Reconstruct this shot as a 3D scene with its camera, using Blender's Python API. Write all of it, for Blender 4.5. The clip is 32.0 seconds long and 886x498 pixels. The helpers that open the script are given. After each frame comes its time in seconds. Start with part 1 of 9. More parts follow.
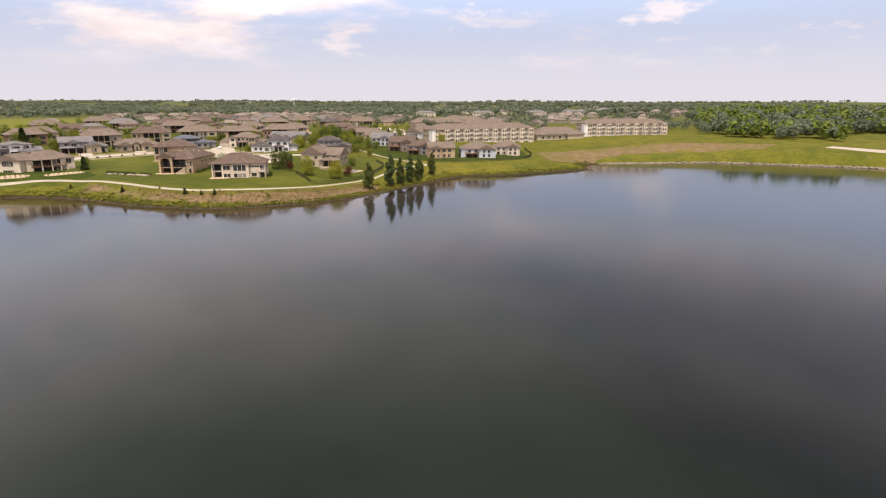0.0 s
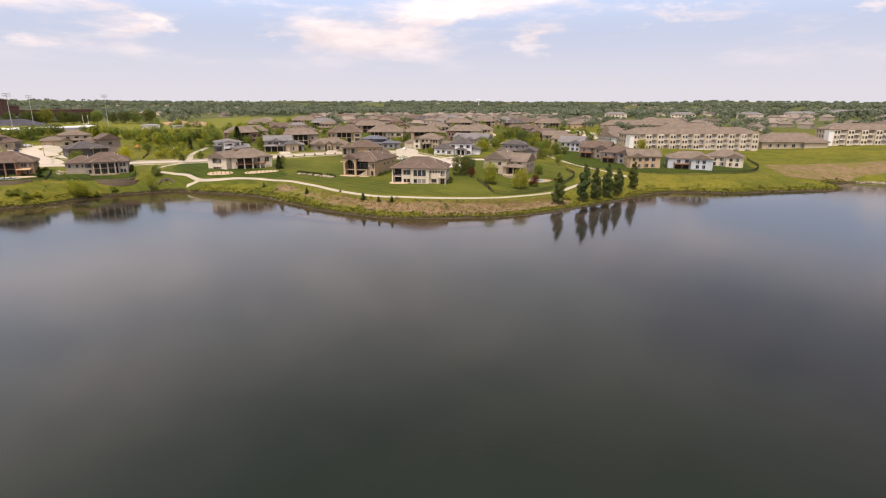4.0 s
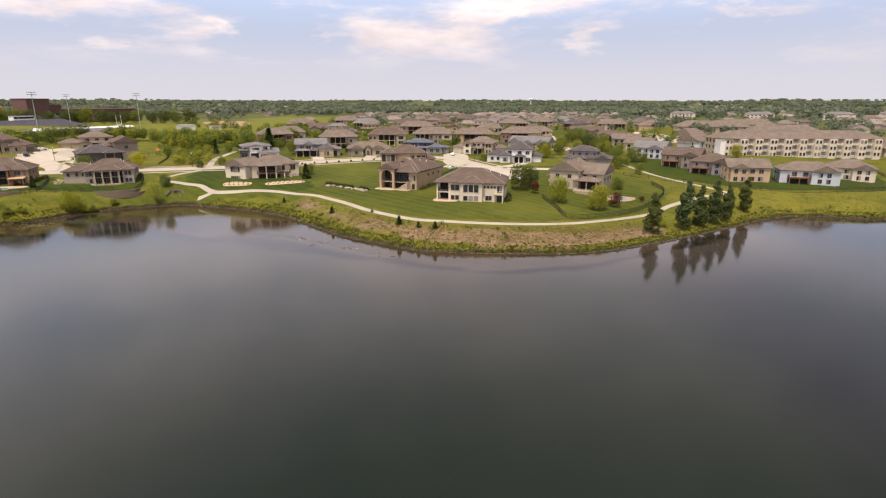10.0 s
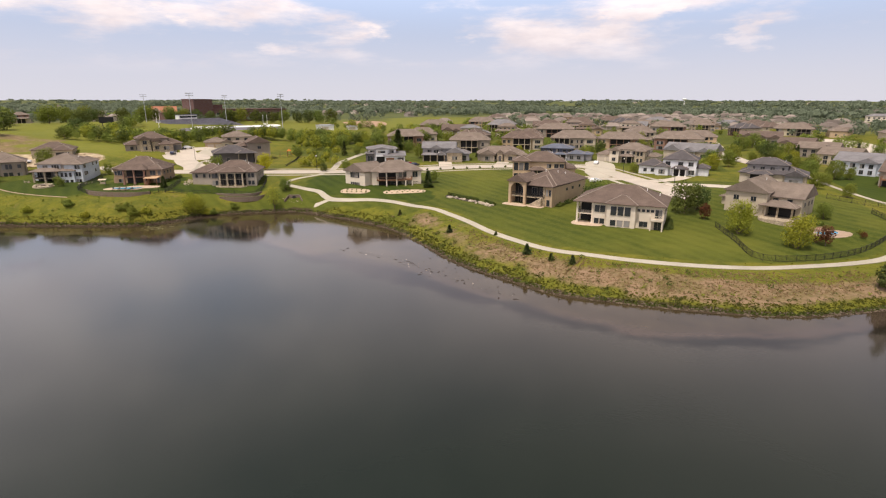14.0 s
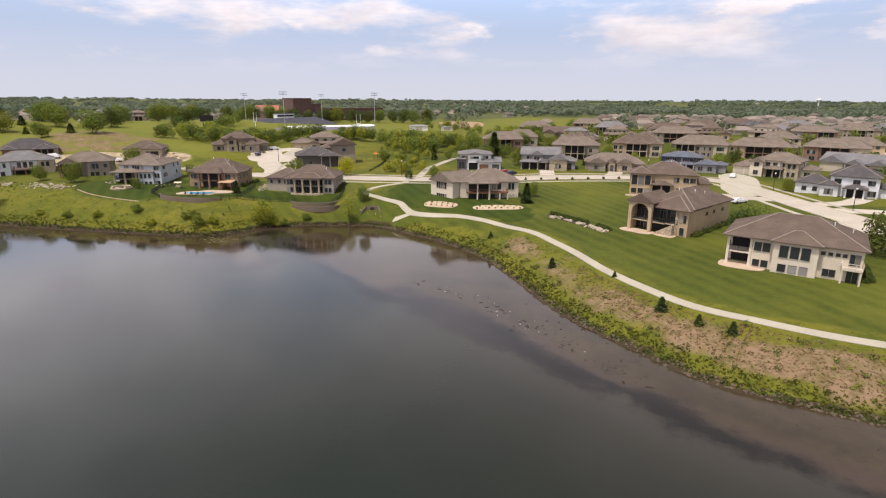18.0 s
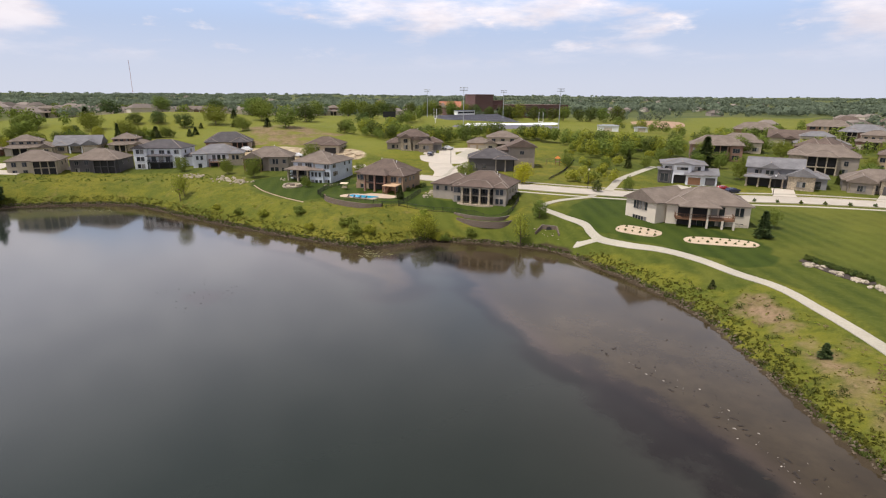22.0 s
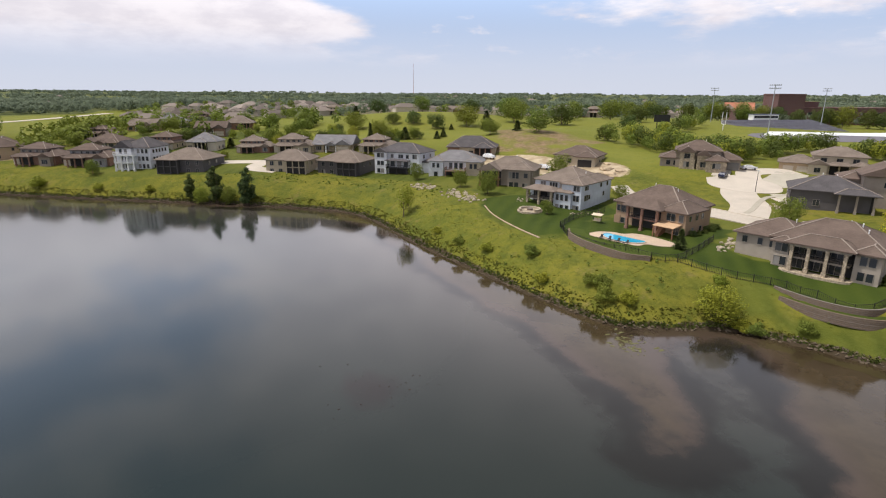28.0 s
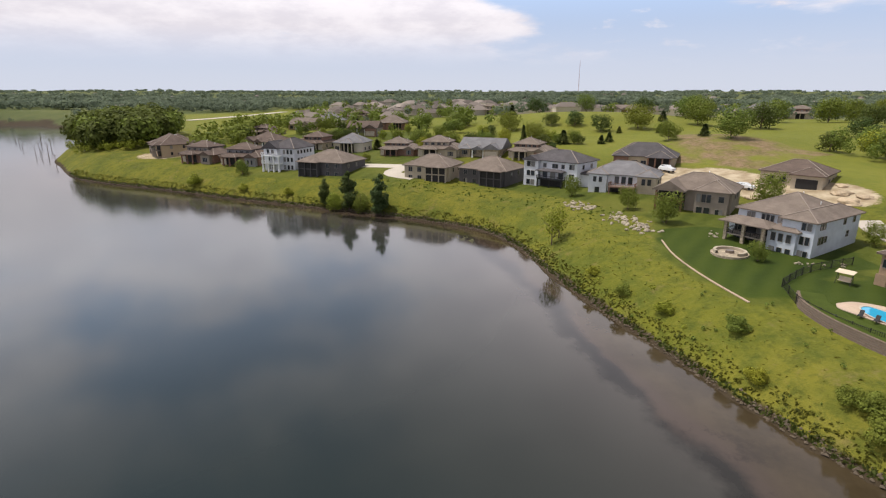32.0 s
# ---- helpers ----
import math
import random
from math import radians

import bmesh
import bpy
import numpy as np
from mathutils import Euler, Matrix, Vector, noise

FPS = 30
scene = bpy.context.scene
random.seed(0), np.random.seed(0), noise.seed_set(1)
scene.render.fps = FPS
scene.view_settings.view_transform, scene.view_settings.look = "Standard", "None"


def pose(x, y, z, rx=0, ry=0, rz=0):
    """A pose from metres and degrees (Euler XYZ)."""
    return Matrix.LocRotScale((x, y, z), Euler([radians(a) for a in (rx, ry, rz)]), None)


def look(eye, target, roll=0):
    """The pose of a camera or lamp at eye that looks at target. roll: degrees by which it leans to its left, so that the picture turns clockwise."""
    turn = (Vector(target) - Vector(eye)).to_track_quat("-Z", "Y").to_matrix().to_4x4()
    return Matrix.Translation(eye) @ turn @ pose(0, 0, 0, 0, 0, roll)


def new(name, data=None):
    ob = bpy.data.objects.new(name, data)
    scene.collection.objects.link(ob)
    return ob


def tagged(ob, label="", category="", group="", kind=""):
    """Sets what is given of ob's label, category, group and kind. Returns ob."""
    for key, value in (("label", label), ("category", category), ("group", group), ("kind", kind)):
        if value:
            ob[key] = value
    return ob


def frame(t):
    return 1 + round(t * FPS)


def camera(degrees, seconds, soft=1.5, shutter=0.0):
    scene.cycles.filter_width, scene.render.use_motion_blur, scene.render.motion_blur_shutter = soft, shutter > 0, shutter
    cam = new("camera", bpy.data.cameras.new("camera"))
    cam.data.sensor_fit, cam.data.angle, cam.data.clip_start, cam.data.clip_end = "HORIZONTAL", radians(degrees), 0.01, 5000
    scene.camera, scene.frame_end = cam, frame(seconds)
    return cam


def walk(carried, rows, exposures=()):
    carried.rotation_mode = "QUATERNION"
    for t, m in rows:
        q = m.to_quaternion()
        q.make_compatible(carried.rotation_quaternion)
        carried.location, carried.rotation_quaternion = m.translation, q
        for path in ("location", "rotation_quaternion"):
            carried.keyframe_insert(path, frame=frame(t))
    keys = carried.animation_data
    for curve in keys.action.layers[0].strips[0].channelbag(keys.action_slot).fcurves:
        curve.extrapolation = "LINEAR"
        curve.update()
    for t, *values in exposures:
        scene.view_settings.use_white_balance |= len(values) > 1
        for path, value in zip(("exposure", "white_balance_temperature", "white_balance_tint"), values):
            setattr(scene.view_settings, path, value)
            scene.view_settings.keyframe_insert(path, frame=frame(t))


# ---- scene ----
# seconds, x, y, z, yaw, pitch, lean
PATH = [
    (0, 0.00, 0.00, 36.06, -23.488, -15.222, 0.110),
    (1, 1.09, 7.78, 36.07, -18.046, -15.307, 0.011),
    (2, 2.02, 15.40, 36.11, -13.622, -15.201, -0.013),
    (3, 2.71, 22.84, 36.11, -9.296, -15.146, 0.010),
    (4, 3.13, 30.21, 36.06, -4.913, -15.195, 0.086),
    (6.5, 3.46, 48.55, 35.91, -0.826, -15.276, 0.131),
    (8, 3.63, 58.99, 35.83, -0.282, -15.263, 0.119),
    (9, 3.80, 65.85, 35.81, 0.000, -15.286, 0.063),
    (10, 3.91, 72.77, 35.89, 0.210, -15.299, 0.019),
    (11, 3.94, 79.77, 36.01, 0.324, -15.338, 0.035),
    (12, 3.77, 86.82, 36.14, 1.151, -15.415, 0.047),
    (13, 3.21, 93.89, 36.24, 8.620, -15.357, 0.097),
    (13.5, 2.70, 97.43, 36.15, 12.105, -15.308, 0.043),
    (14.5, 1.23, 104.49, 36.04, 15.946, -15.290, 0.065),
    (16.5, -2.78, 118.60, 35.95, 18.689, -15.315, 0.096),
    (17, -4.01, 122.02, 35.92, 19.857, -15.288, 0.181),
    (18, -6.93, 128.65, 35.89, 24.564, -15.322, 0.237),
    (19, -10.27, 135.03, 35.90, 32.522, -15.434, 0.329),
    (20, -14.12, 141.12, 35.95, 37.853, -15.628, 0.352),
    (21, -18.42, 146.93, 35.98, 39.061, -15.723, 0.413),
    (22, -23.16, 152.43, 35.91, 43.154, -15.770, 0.405),
    (23, -28.23, 157.45, 35.81, 47.172, -15.765, 0.485),
    (24, -33.65, 161.95, 35.88, 51.924, -15.878, 0.421),
    (25, -39.58, 166.10, 35.93, 56.926, -15.899, 0.372),
    (27.5, -55.84, 175.68, 35.99, 67.304, -15.952, 0.420),
    (28, -59.16, 177.41, 36.01, 69.381, -15.976, 0.413),
    (29, -65.91, 180.47, 36.02, 73.616, -16.055, 0.253),
    (30, -72.82, 183.02, 36.00, 77.845, -16.125, 0.212),
    (31, -79.81, 185.08, 35.96, 81.989, -16.177, 0.101),
    (32, -86.97, 186.74, 35.95, 86.034, -16.199, 0.047),
]
cam = camera(78.85, 32.0, 1.15)
walk(cam, [(t, pose(x, y, z, 0, 0, yaw) @ pose(0, 0, 0, 90 + pitch) @ pose(0, 0, 0, 0, 0, lean)) for t, x, y, z, yaw, pitch, lean in PATH], [(0.0, 0.14, 7200, 16), (5.0, 0.1, 7150, 16), (14.0, 0.03, 6950, 14), (23.0, 0.0, 6350, 10), (32.0, 0.0, 6400, 9)])

# ---- light ----
SUN_UP, SUN_FROM = 67.0, 198.0  # degrees above the horizon; compass bearing from +y, clockwise
_a = radians(SUN_FROM)
sun = new("sun", bpy.data.lights.new("sun", "SUN"))
sun.data.energy, sun.data.angle, sun.data.color = 3.6, radians(0.8), (1.0, 0.95, 0.87)
sun.matrix_world = look((math.sin(_a) * math.cos(radians(SUN_UP)) * 100, math.cos(_a) * math.cos(radians(SUN_UP)) * 100, math.sin(radians(SUN_UP)) * 100), (0, 0, 0))
world = bpy.data.worlds.new("sky")
scene.world = world
world.use_nodes = True


class Nodes:
    """Short forms for building node trees."""

    def __init__(self, tree):
        self.tree = tree

    def add(self, kind, **values):
        node = self.tree.nodes.new(kind)
        for key, value in values.items():
            node.inputs[key.replace("_", " ")].default_value = value
        return node

    def link(self, a, b):
        self.tree.links.new(a, b)

    def math(self, op, a, b=0.0, c=0.0):
        node = self.add("ShaderNodeMath")
        node.operation = op
        for i, v in enumerate((a, b, c)):
            if isinstance(v, (int, float)):
                node.inputs[i].default_value = v
            else:
                self.link(v, node.inputs[i])
        return node.outputs[0]

    def ramp(self, fac, low, high):
        node = self.add("ShaderNodeMapRange", From_Min=low, From_Max=high)
        node.interpolation_type = "SMOOTHSTEP"
        self.link(fac, node.inputs["Value"])
        return node.outputs["Result"]

    def mix(self, fac, a, b, how="MIX"):
        node = self.add("ShaderNodeMix")
        node.data_type, node.blend_type = "RGBA", how
        for i, v in ((0, fac), (6, a), (7, b)):
            if isinstance(v, (int, float)):
                node.inputs[i].default_value = v
            elif isinstance(v, tuple):
                node.inputs[i].default_value = (*v[:3], 1)
            else:
                self.link(v, node.inputs[i])
        return node.outputs[2]

    def noise(self, vector, scale, detail=4.0, rough=0.55):
        node = self.add("ShaderNodeTexNoise", Scale=scale, Detail=detail, Roughness=rough)
        if vector is not None:
            self.link(vector, node.inputs["Vector"])
        return node.outputs["Fac"]

    def scaled(self, vector, x, y, z):
        node = self.add("ShaderNodeMapping")
        node.inputs["Scale"].default_value = (x, y, z)
        self.link(vector, node.inputs["Vector"])
        return node.outputs["Vector"]


def build_sky():
    n = Nodes(world.node_tree)
    world.node_tree.nodes.clear()
    out, back = n.add("ShaderNodeOutputWorld"), n.add("ShaderNodeBackground", Strength=0.115)
    sky = n.add("ShaderNodeTexSky")
    sky.sky_type, sky.sun_disc = "NISHITA", False
    sky.sun_elevation, sky.sun_rotation = radians(SUN_UP), radians(SUN_FROM)
    sky.air_density, sky.dust_density, sky.ozone_density = 1.0, 1.6, 1.2
    where = n.add("ShaderNodeTexCoord").outputs["Generated"]
    split = n.add("ShaderNodeSeparateXYZ")
    n.link(where, split.inputs[0])
    up = n.math("ADD", n.math("MAXIMUM", split.outputs[2], 0.0), 0.09)
    flat = n.add("ShaderNodeCombineXYZ")
    n.link(n.math("DIVIDE", split.outputs[0], up), flat.inputs[0])
    n.link(n.math("DIVIDE", split.outputs[1], up), flat.inputs[1])
    z = split.outputs[2]
    # the weather thickens towards the south-west
    lean = n.add("ShaderNodeVectorMath")
    lean.operation = "DOT_PRODUCT"
    lean.inputs[1].default_value = (-0.86, -0.5, 0.0)
    n.link(where, lean.inputs[0])
    west = lean.outputs["Value"]
    # broad flat-bottomed banks low down, loose heaps higher up
    turned = n.add("ShaderNodeVectorRotate", Angle=radians(15))
    turned.rotation_type = "Z_AXIS"
    n.link(where, turned.inputs["Vector"])
    bank = n.noise(n.scaled(turned.outputs[0], 1.0, 1.0, 4.2), 2.1, 9.0, 0.58)
    puff = n.noise(n.scaled(turned.outputs[0], 1.0, 1.0, 3.0), 7.5, 6.0, 0.6)
    bank = n.math("ADD", bank, n.math("MULTIPLY", west, 0.075))
    # blue sky to the north-west between the banks, a thick one due west
    for centre, inner, outer, push in (((-0.885, 0.43, 0.17), 0.985, 0.94, -0.14), ((-0.97, -0.17, 0.17), 0.99, 0.95, 0.07)):
        near = n.add("ShaderNodeVectorMath")
        near.operation = "DOT_PRODUCT"
        near.inputs[1].default_value = centre
        n.link(where, near.inputs[0])
        bank = n.math("ADD", bank, n.math("MULTIPLY", n.ramp(near.outputs["Value"], outer, inner), push))
    low_cover = n.math("ADD", n.ramp(bank, 0.45, 0.58), n.math("MULTIPLY", n.ramp(puff, 0.57, 0.7), 0.7))
    low_cover = n.math("MULTIPLY", n.math("MINIMUM", low_cover, 1.0), n.ramp(z, 0.035, 0.11))
    rugged = n.math("MULTIPLY_ADD", n.math("MAXIMUM", west, -0.3), 0.9, 0.75)
    heap = n.math("SUBTRACT", n.noise(flat.outputs[0], 0.8, 8.0, 0.58), 0.5)
    heap = n.math("ADD", n.math("MULTIPLY", heap, rugged), n.math("MULTIPLY", west, 0.05))
    # a heap of cloud to the west-north-west, clearer sky south of it
    for centre, inner, outer, push in (((-0.882, 0.287, 0.375), 0.995, 0.93, 0.13), ((-0.84, -0.273, 0.469), 0.99, 0.88, -0.04)):
        near = n.add("ShaderNodeVectorMath")
        near.operation = "DOT_PRODUCT"
        near.inputs[1].default_value = centre
        n.link(where, near.inputs[0])
        heap = n.math("ADD", heap, n.math("MULTIPLY", n.ramp(near.outputs["Value"], outer, inner), push))
    high_cover = n.math("MULTIPLY_ADD", n.math("SUBTRACT", n.ramp(heap, -0.2, 0.07), n.math("MULTIPLY", n.ramp(z, 0.4, 0.75), 0.3)), 0.72, 0.16)
    cover = n.mix(n.ramp(z, 0.17, 0.27), low_cover, high_cover)
    low = n.math("SUBTRACT", 1.0, n.ramp(z, 0.0, 0.17))
    clear = n.mix(n.ramp(z, 0.15, 0.5), (4.4, 5.6, 7.9), n.mix(0.4, sky.outputs[0], (2.8, 3.8, 6.0)))
    veil = n.mix(low, clear, (6.3, 6.55, 7.5))
    edge = n.noise(n.scaled(where, 1.0, 1.0, 3.0), 9.0, 6.0, 0.6)
    white = n.mix(n.ramp(edge, 0.35, 0.65), (7.6, 7.1, 7.6), (9.1, 8.5, 8.8))
    tone = n.mix(cover, veil, white)
    high = n.ramp(z, 0.14, 0.32)
    gain = n.math("ADD", n.math("MULTIPLY_ADD", n.math("MULTIPLY", west, high), 0.68, 0.97), n.math("MULTIPLY", n.math("MULTIPLY", n.ramp(z, 0.1, 0.26), n.math("SUBTRACT", 1.0, n.ramp(z, 0.36, 0.62))), 0.55))
    power = n.math("MULTIPLY", n.math("MULTIPLY", gain, n.math("MULTIPLY_ADD", n.ramp(z, 0.4, 0.8), -0.16, 1.0)), 0.108)
    n.link(power, back.inputs["Strength"])
    n.link(tone, back.inputs["Color"])
    n.link(back.outputs[0], out.inputs["Surface"])


build_sky()
scene.view_settings.exposure = 0.0


# ---- materials ----
def material(name, base, rough=0.8, build=None, metal=0.0, spec=0.4):
    m = bpy.data.materials.new(name)
    m.use_nodes = True
    n = Nodes(m.node_tree)
    shade = m.node_tree.nodes["Principled BSDF"]
    shade.inputs["Base Color"].default_value = (*base, 1)
    shade.inputs["Roughness"].default_value = rough
    shade.inputs["Metallic"].default_value = metal
    shade.inputs["Specular IOR Level"].default_value = spec
    if build:
        build(n, shade, base)
    return m


def bump(n, shade, height, strength, distance=0.1):
    node = n.add("ShaderNodeBump", Strength=strength, Distance=distance)
    n.link(height, node.inputs["Height"])
    n.link(node.outputs[0], shade.inputs["Normal"])


def mottled(amount=0.25, scale=0.6, fine=9.0, relief=0.2):
    """Two scales of variation on a plain colour, and a little from piece to piece."""

    def build(n, shade, base):
        where = n.add("ShaderNodeTexCoord").outputs["Object"]
        coarse, small = n.noise(where, scale), n.noise(where, fine, 3.0)
        each = n.add("ShaderNodeObjectInfo").outputs["Random"]
        v = n.math("ADD", n.math("MULTIPLY", coarse, 0.55), n.math("MULTIPLY", small, 0.45))
        v = n.math("ADD", v, n.math("MULTIPLY", each, 0.18))
        lo, hi = tuple(c * (1 - amount) for c in base), tuple(min(1, c * (1 + amount)) for c in base)
        n.link(n.mix(n.ramp(v, 0.3, 0.8), lo, hi), shade.inputs["Base Color"])
        bump(n, shade, small, relief)

    return build


def shingled(n, shade, base):
    geo = n.add("ShaderNodeTexCoord").outputs["Object"]
    rows = n.add("ShaderNodeTexBrick", Scale=1.0)
    rows.inputs["Brick Width"].default_value, rows.inputs["Row Height"].default_value, rows.inputs["Mortar Size"].default_value = 0.9, 0.22, 0.012
    rows.inputs["Color1"].default_value, rows.inputs["Color2"].default_value, rows.inputs["Mortar"].default_value = (0.7, 0.7, 0.7, 1), (1, 1, 1, 1), (0.45, 0.45, 0.45, 1)
    split, join = n.add("ShaderNodeSeparateXYZ"), n.add("ShaderNodeCombineXYZ")
    n.link(geo, split.inputs[0])
    n.link(n.math("ADD", split.outputs[0], split.outputs[1]), join.inputs[0])
    n.link(n.math("MULTIPLY", split.outputs[2], 2.0), join.inputs[1])
    n.link(join.outputs[0], rows.inputs["Vector"])
    patch = n.noise(geo, 0.35, 4.0)
    speck = n.noise(geo, 5.0, 3.0, 0.7)
    tone = n.mix(n.ramp(patch, 0.3, 0.75), tuple(c * 0.82 for c in base), tuple(c * 1.2 for c in base))
    tone = n.mix(0.45, tone, rows.outputs["Color"], "MULTIPLY")
    n.link(n.mix(n.math("MULTIPLY", n.ramp(speck, 0.35, 0.7), 0.35), tone, tuple(c * 1.35 for c in base)), shade.inputs["Base Color"])
    bump(n, shade, rows.outputs["Fac"], 0.25, 0.03)


def lapped(n, shade, base):
    """Horizontal siding boards."""
    geo = n.add("ShaderNodeTexCoord").outputs["Object"]
    wave = n.add("ShaderNodeTexWave", Scale=1.6, Distortion=0.0)
    wave.wave_type, wave.bands_direction = "BANDS", "Z"
    n.link(geo, wave.inputs["Vector"])
    stain = n.noise(geo, 0.5, 5.0)
    n.link(n.mix(n.ramp(stain, 0.3, 0.8), tuple(c * 0.86 for c in base), tuple(min(1, c * 1.06) for c in base)), shade.inputs["Base Color"])
    bump(n, shade, wave.outputs["Fac"], 0.3, 0.03)


def stony(n, shade, base):
    geo = n.add("ShaderNodeTexCoord").outputs["Object"]
    cells = n.add("ShaderNodeTexVoronoi", Scale=2.6)
    n.link(geo, cells.inputs["Vector"])
    edge = n.add("ShaderNodeTexVoronoi", Scale=2.6)
    edge.feature = "DISTANCE_TO_EDGE"
    n.link(geo, edge.inputs["Vector"])
    split = n.add("ShaderNodeSeparateColor")
    n.link(cells.outputs["Color"], split.inputs[0])
    tone = n.mix(split.outputs[0], tuple(c * 0.7 for c in base), tuple(min(1, c * 1.25) for c in base))
    n.link(n.mix(n.ramp(edge.outputs["Distance"], 0.0, 0.06), tuple(c * 0.55 for c in base), tone), shade.inputs["Base Color"])
    bump(n, shade, n.ramp(edge.outputs["Distance"], 0.0, 0.1), 0.5, 0.05)


def bricked(n, shade, base):
    geo = n.add("ShaderNodeTexCoord").outputs["Object"]
    split, join = n.add("ShaderNodeSeparateXYZ"), n.add("ShaderNodeCombineXYZ")
    n.link(geo, split.inputs[0])
    n.link(n.math("ADD", split.outputs[0], split.outputs[1]), join.inputs[0])
    n.link(split.outputs[2], join.inputs[1])
    rows = n.add("ShaderNodeTexBrick", Scale=1.0)
    rows.inputs["Brick Width"].default_value, rows.inputs["Row Height"].default_value, rows.inputs["Mortar Size"].default_value = 0.3, 0.1, 0.012
    rows.inputs["Color1"].default_value, rows.inputs["Color2"].default_value = (*[c * 0.8 for c in base], 1), (*[c * 1.2 for c in base], 1)
    rows.inputs["Mortar"].default_value = (*[0.5 * c + 0.12 for c in base], 1)
    n.link(join.outputs[0], rows.inputs["Vector"])
    n.link(n.mix(n.math("MULTIPLY", n.noise(geo, 0.5), 0.4), rows.outputs["Color"], tuple(c * 0.7 for c in base)), shade.inputs["Base Color"])


def glazed(n, shade, base):
    """Dark panes, some with pale blinds drawn behind them."""
    each = n.add("ShaderNodeObjectInfo").outputs["Random"]
    n.link(n.mix(n.ramp(each, 0.62, 0.98), base, (0.3, 0.28, 0.26)), shade.inputs["Base Color"])


def translucent(n, shade, tone, share):
    """Lets some light through thin leaves."""
    thin, both = n.add("ShaderNodeBsdfTranslucent"), n.add("ShaderNodeMixShader", Fac=share)
    n.link(tone, thin.inputs["Color"])
    n.link(shade.outputs[0], both.inputs[1])
    n.link(thin.outputs[0], both.inputs[2])
    n.link(both.outputs[0], n.tree.nodes["Material Output"].inputs["Surface"])


def leafy(n, shade, base):
    each = n.add("ShaderNodeObjectInfo").outputs["Random"]
    piece = n.add("ShaderNodeNewGeometry").outputs["Random Per Island"]
    tone = n.mix(piece, tuple(c * 0.72 for c in base), tuple(c * 1.3 for c in base))
    tone = n.mix(n.math("MULTIPLY", each, 0.5), tone, (base[0] * 1.7, base[1] * 1.15, base[2] * 0.6))
    n.link(tone, shade.inputs["Base Color"])
    translucent(n, shade, tone, 0.25)


def even_leaves(n, shade, base):
    piece = n.add("ShaderNodeNewGeometry").outputs["Random Per Island"]
    stand = n.noise(n.add("ShaderNodeTexCoord").outputs["Object"], 0.01, 4.0)
    tone = n.mix(piece, tuple(c * 0.84 for c in base), tuple(c * 1.16 for c in base))
    tone = n.mix(n.ramp(stand, 0.4, 0.65), tone, tuple(c * 0.8 for c in base))
    n.link(tone, shade.inputs["Base Color"])
    translucent(n, shade, tone, 0.45)


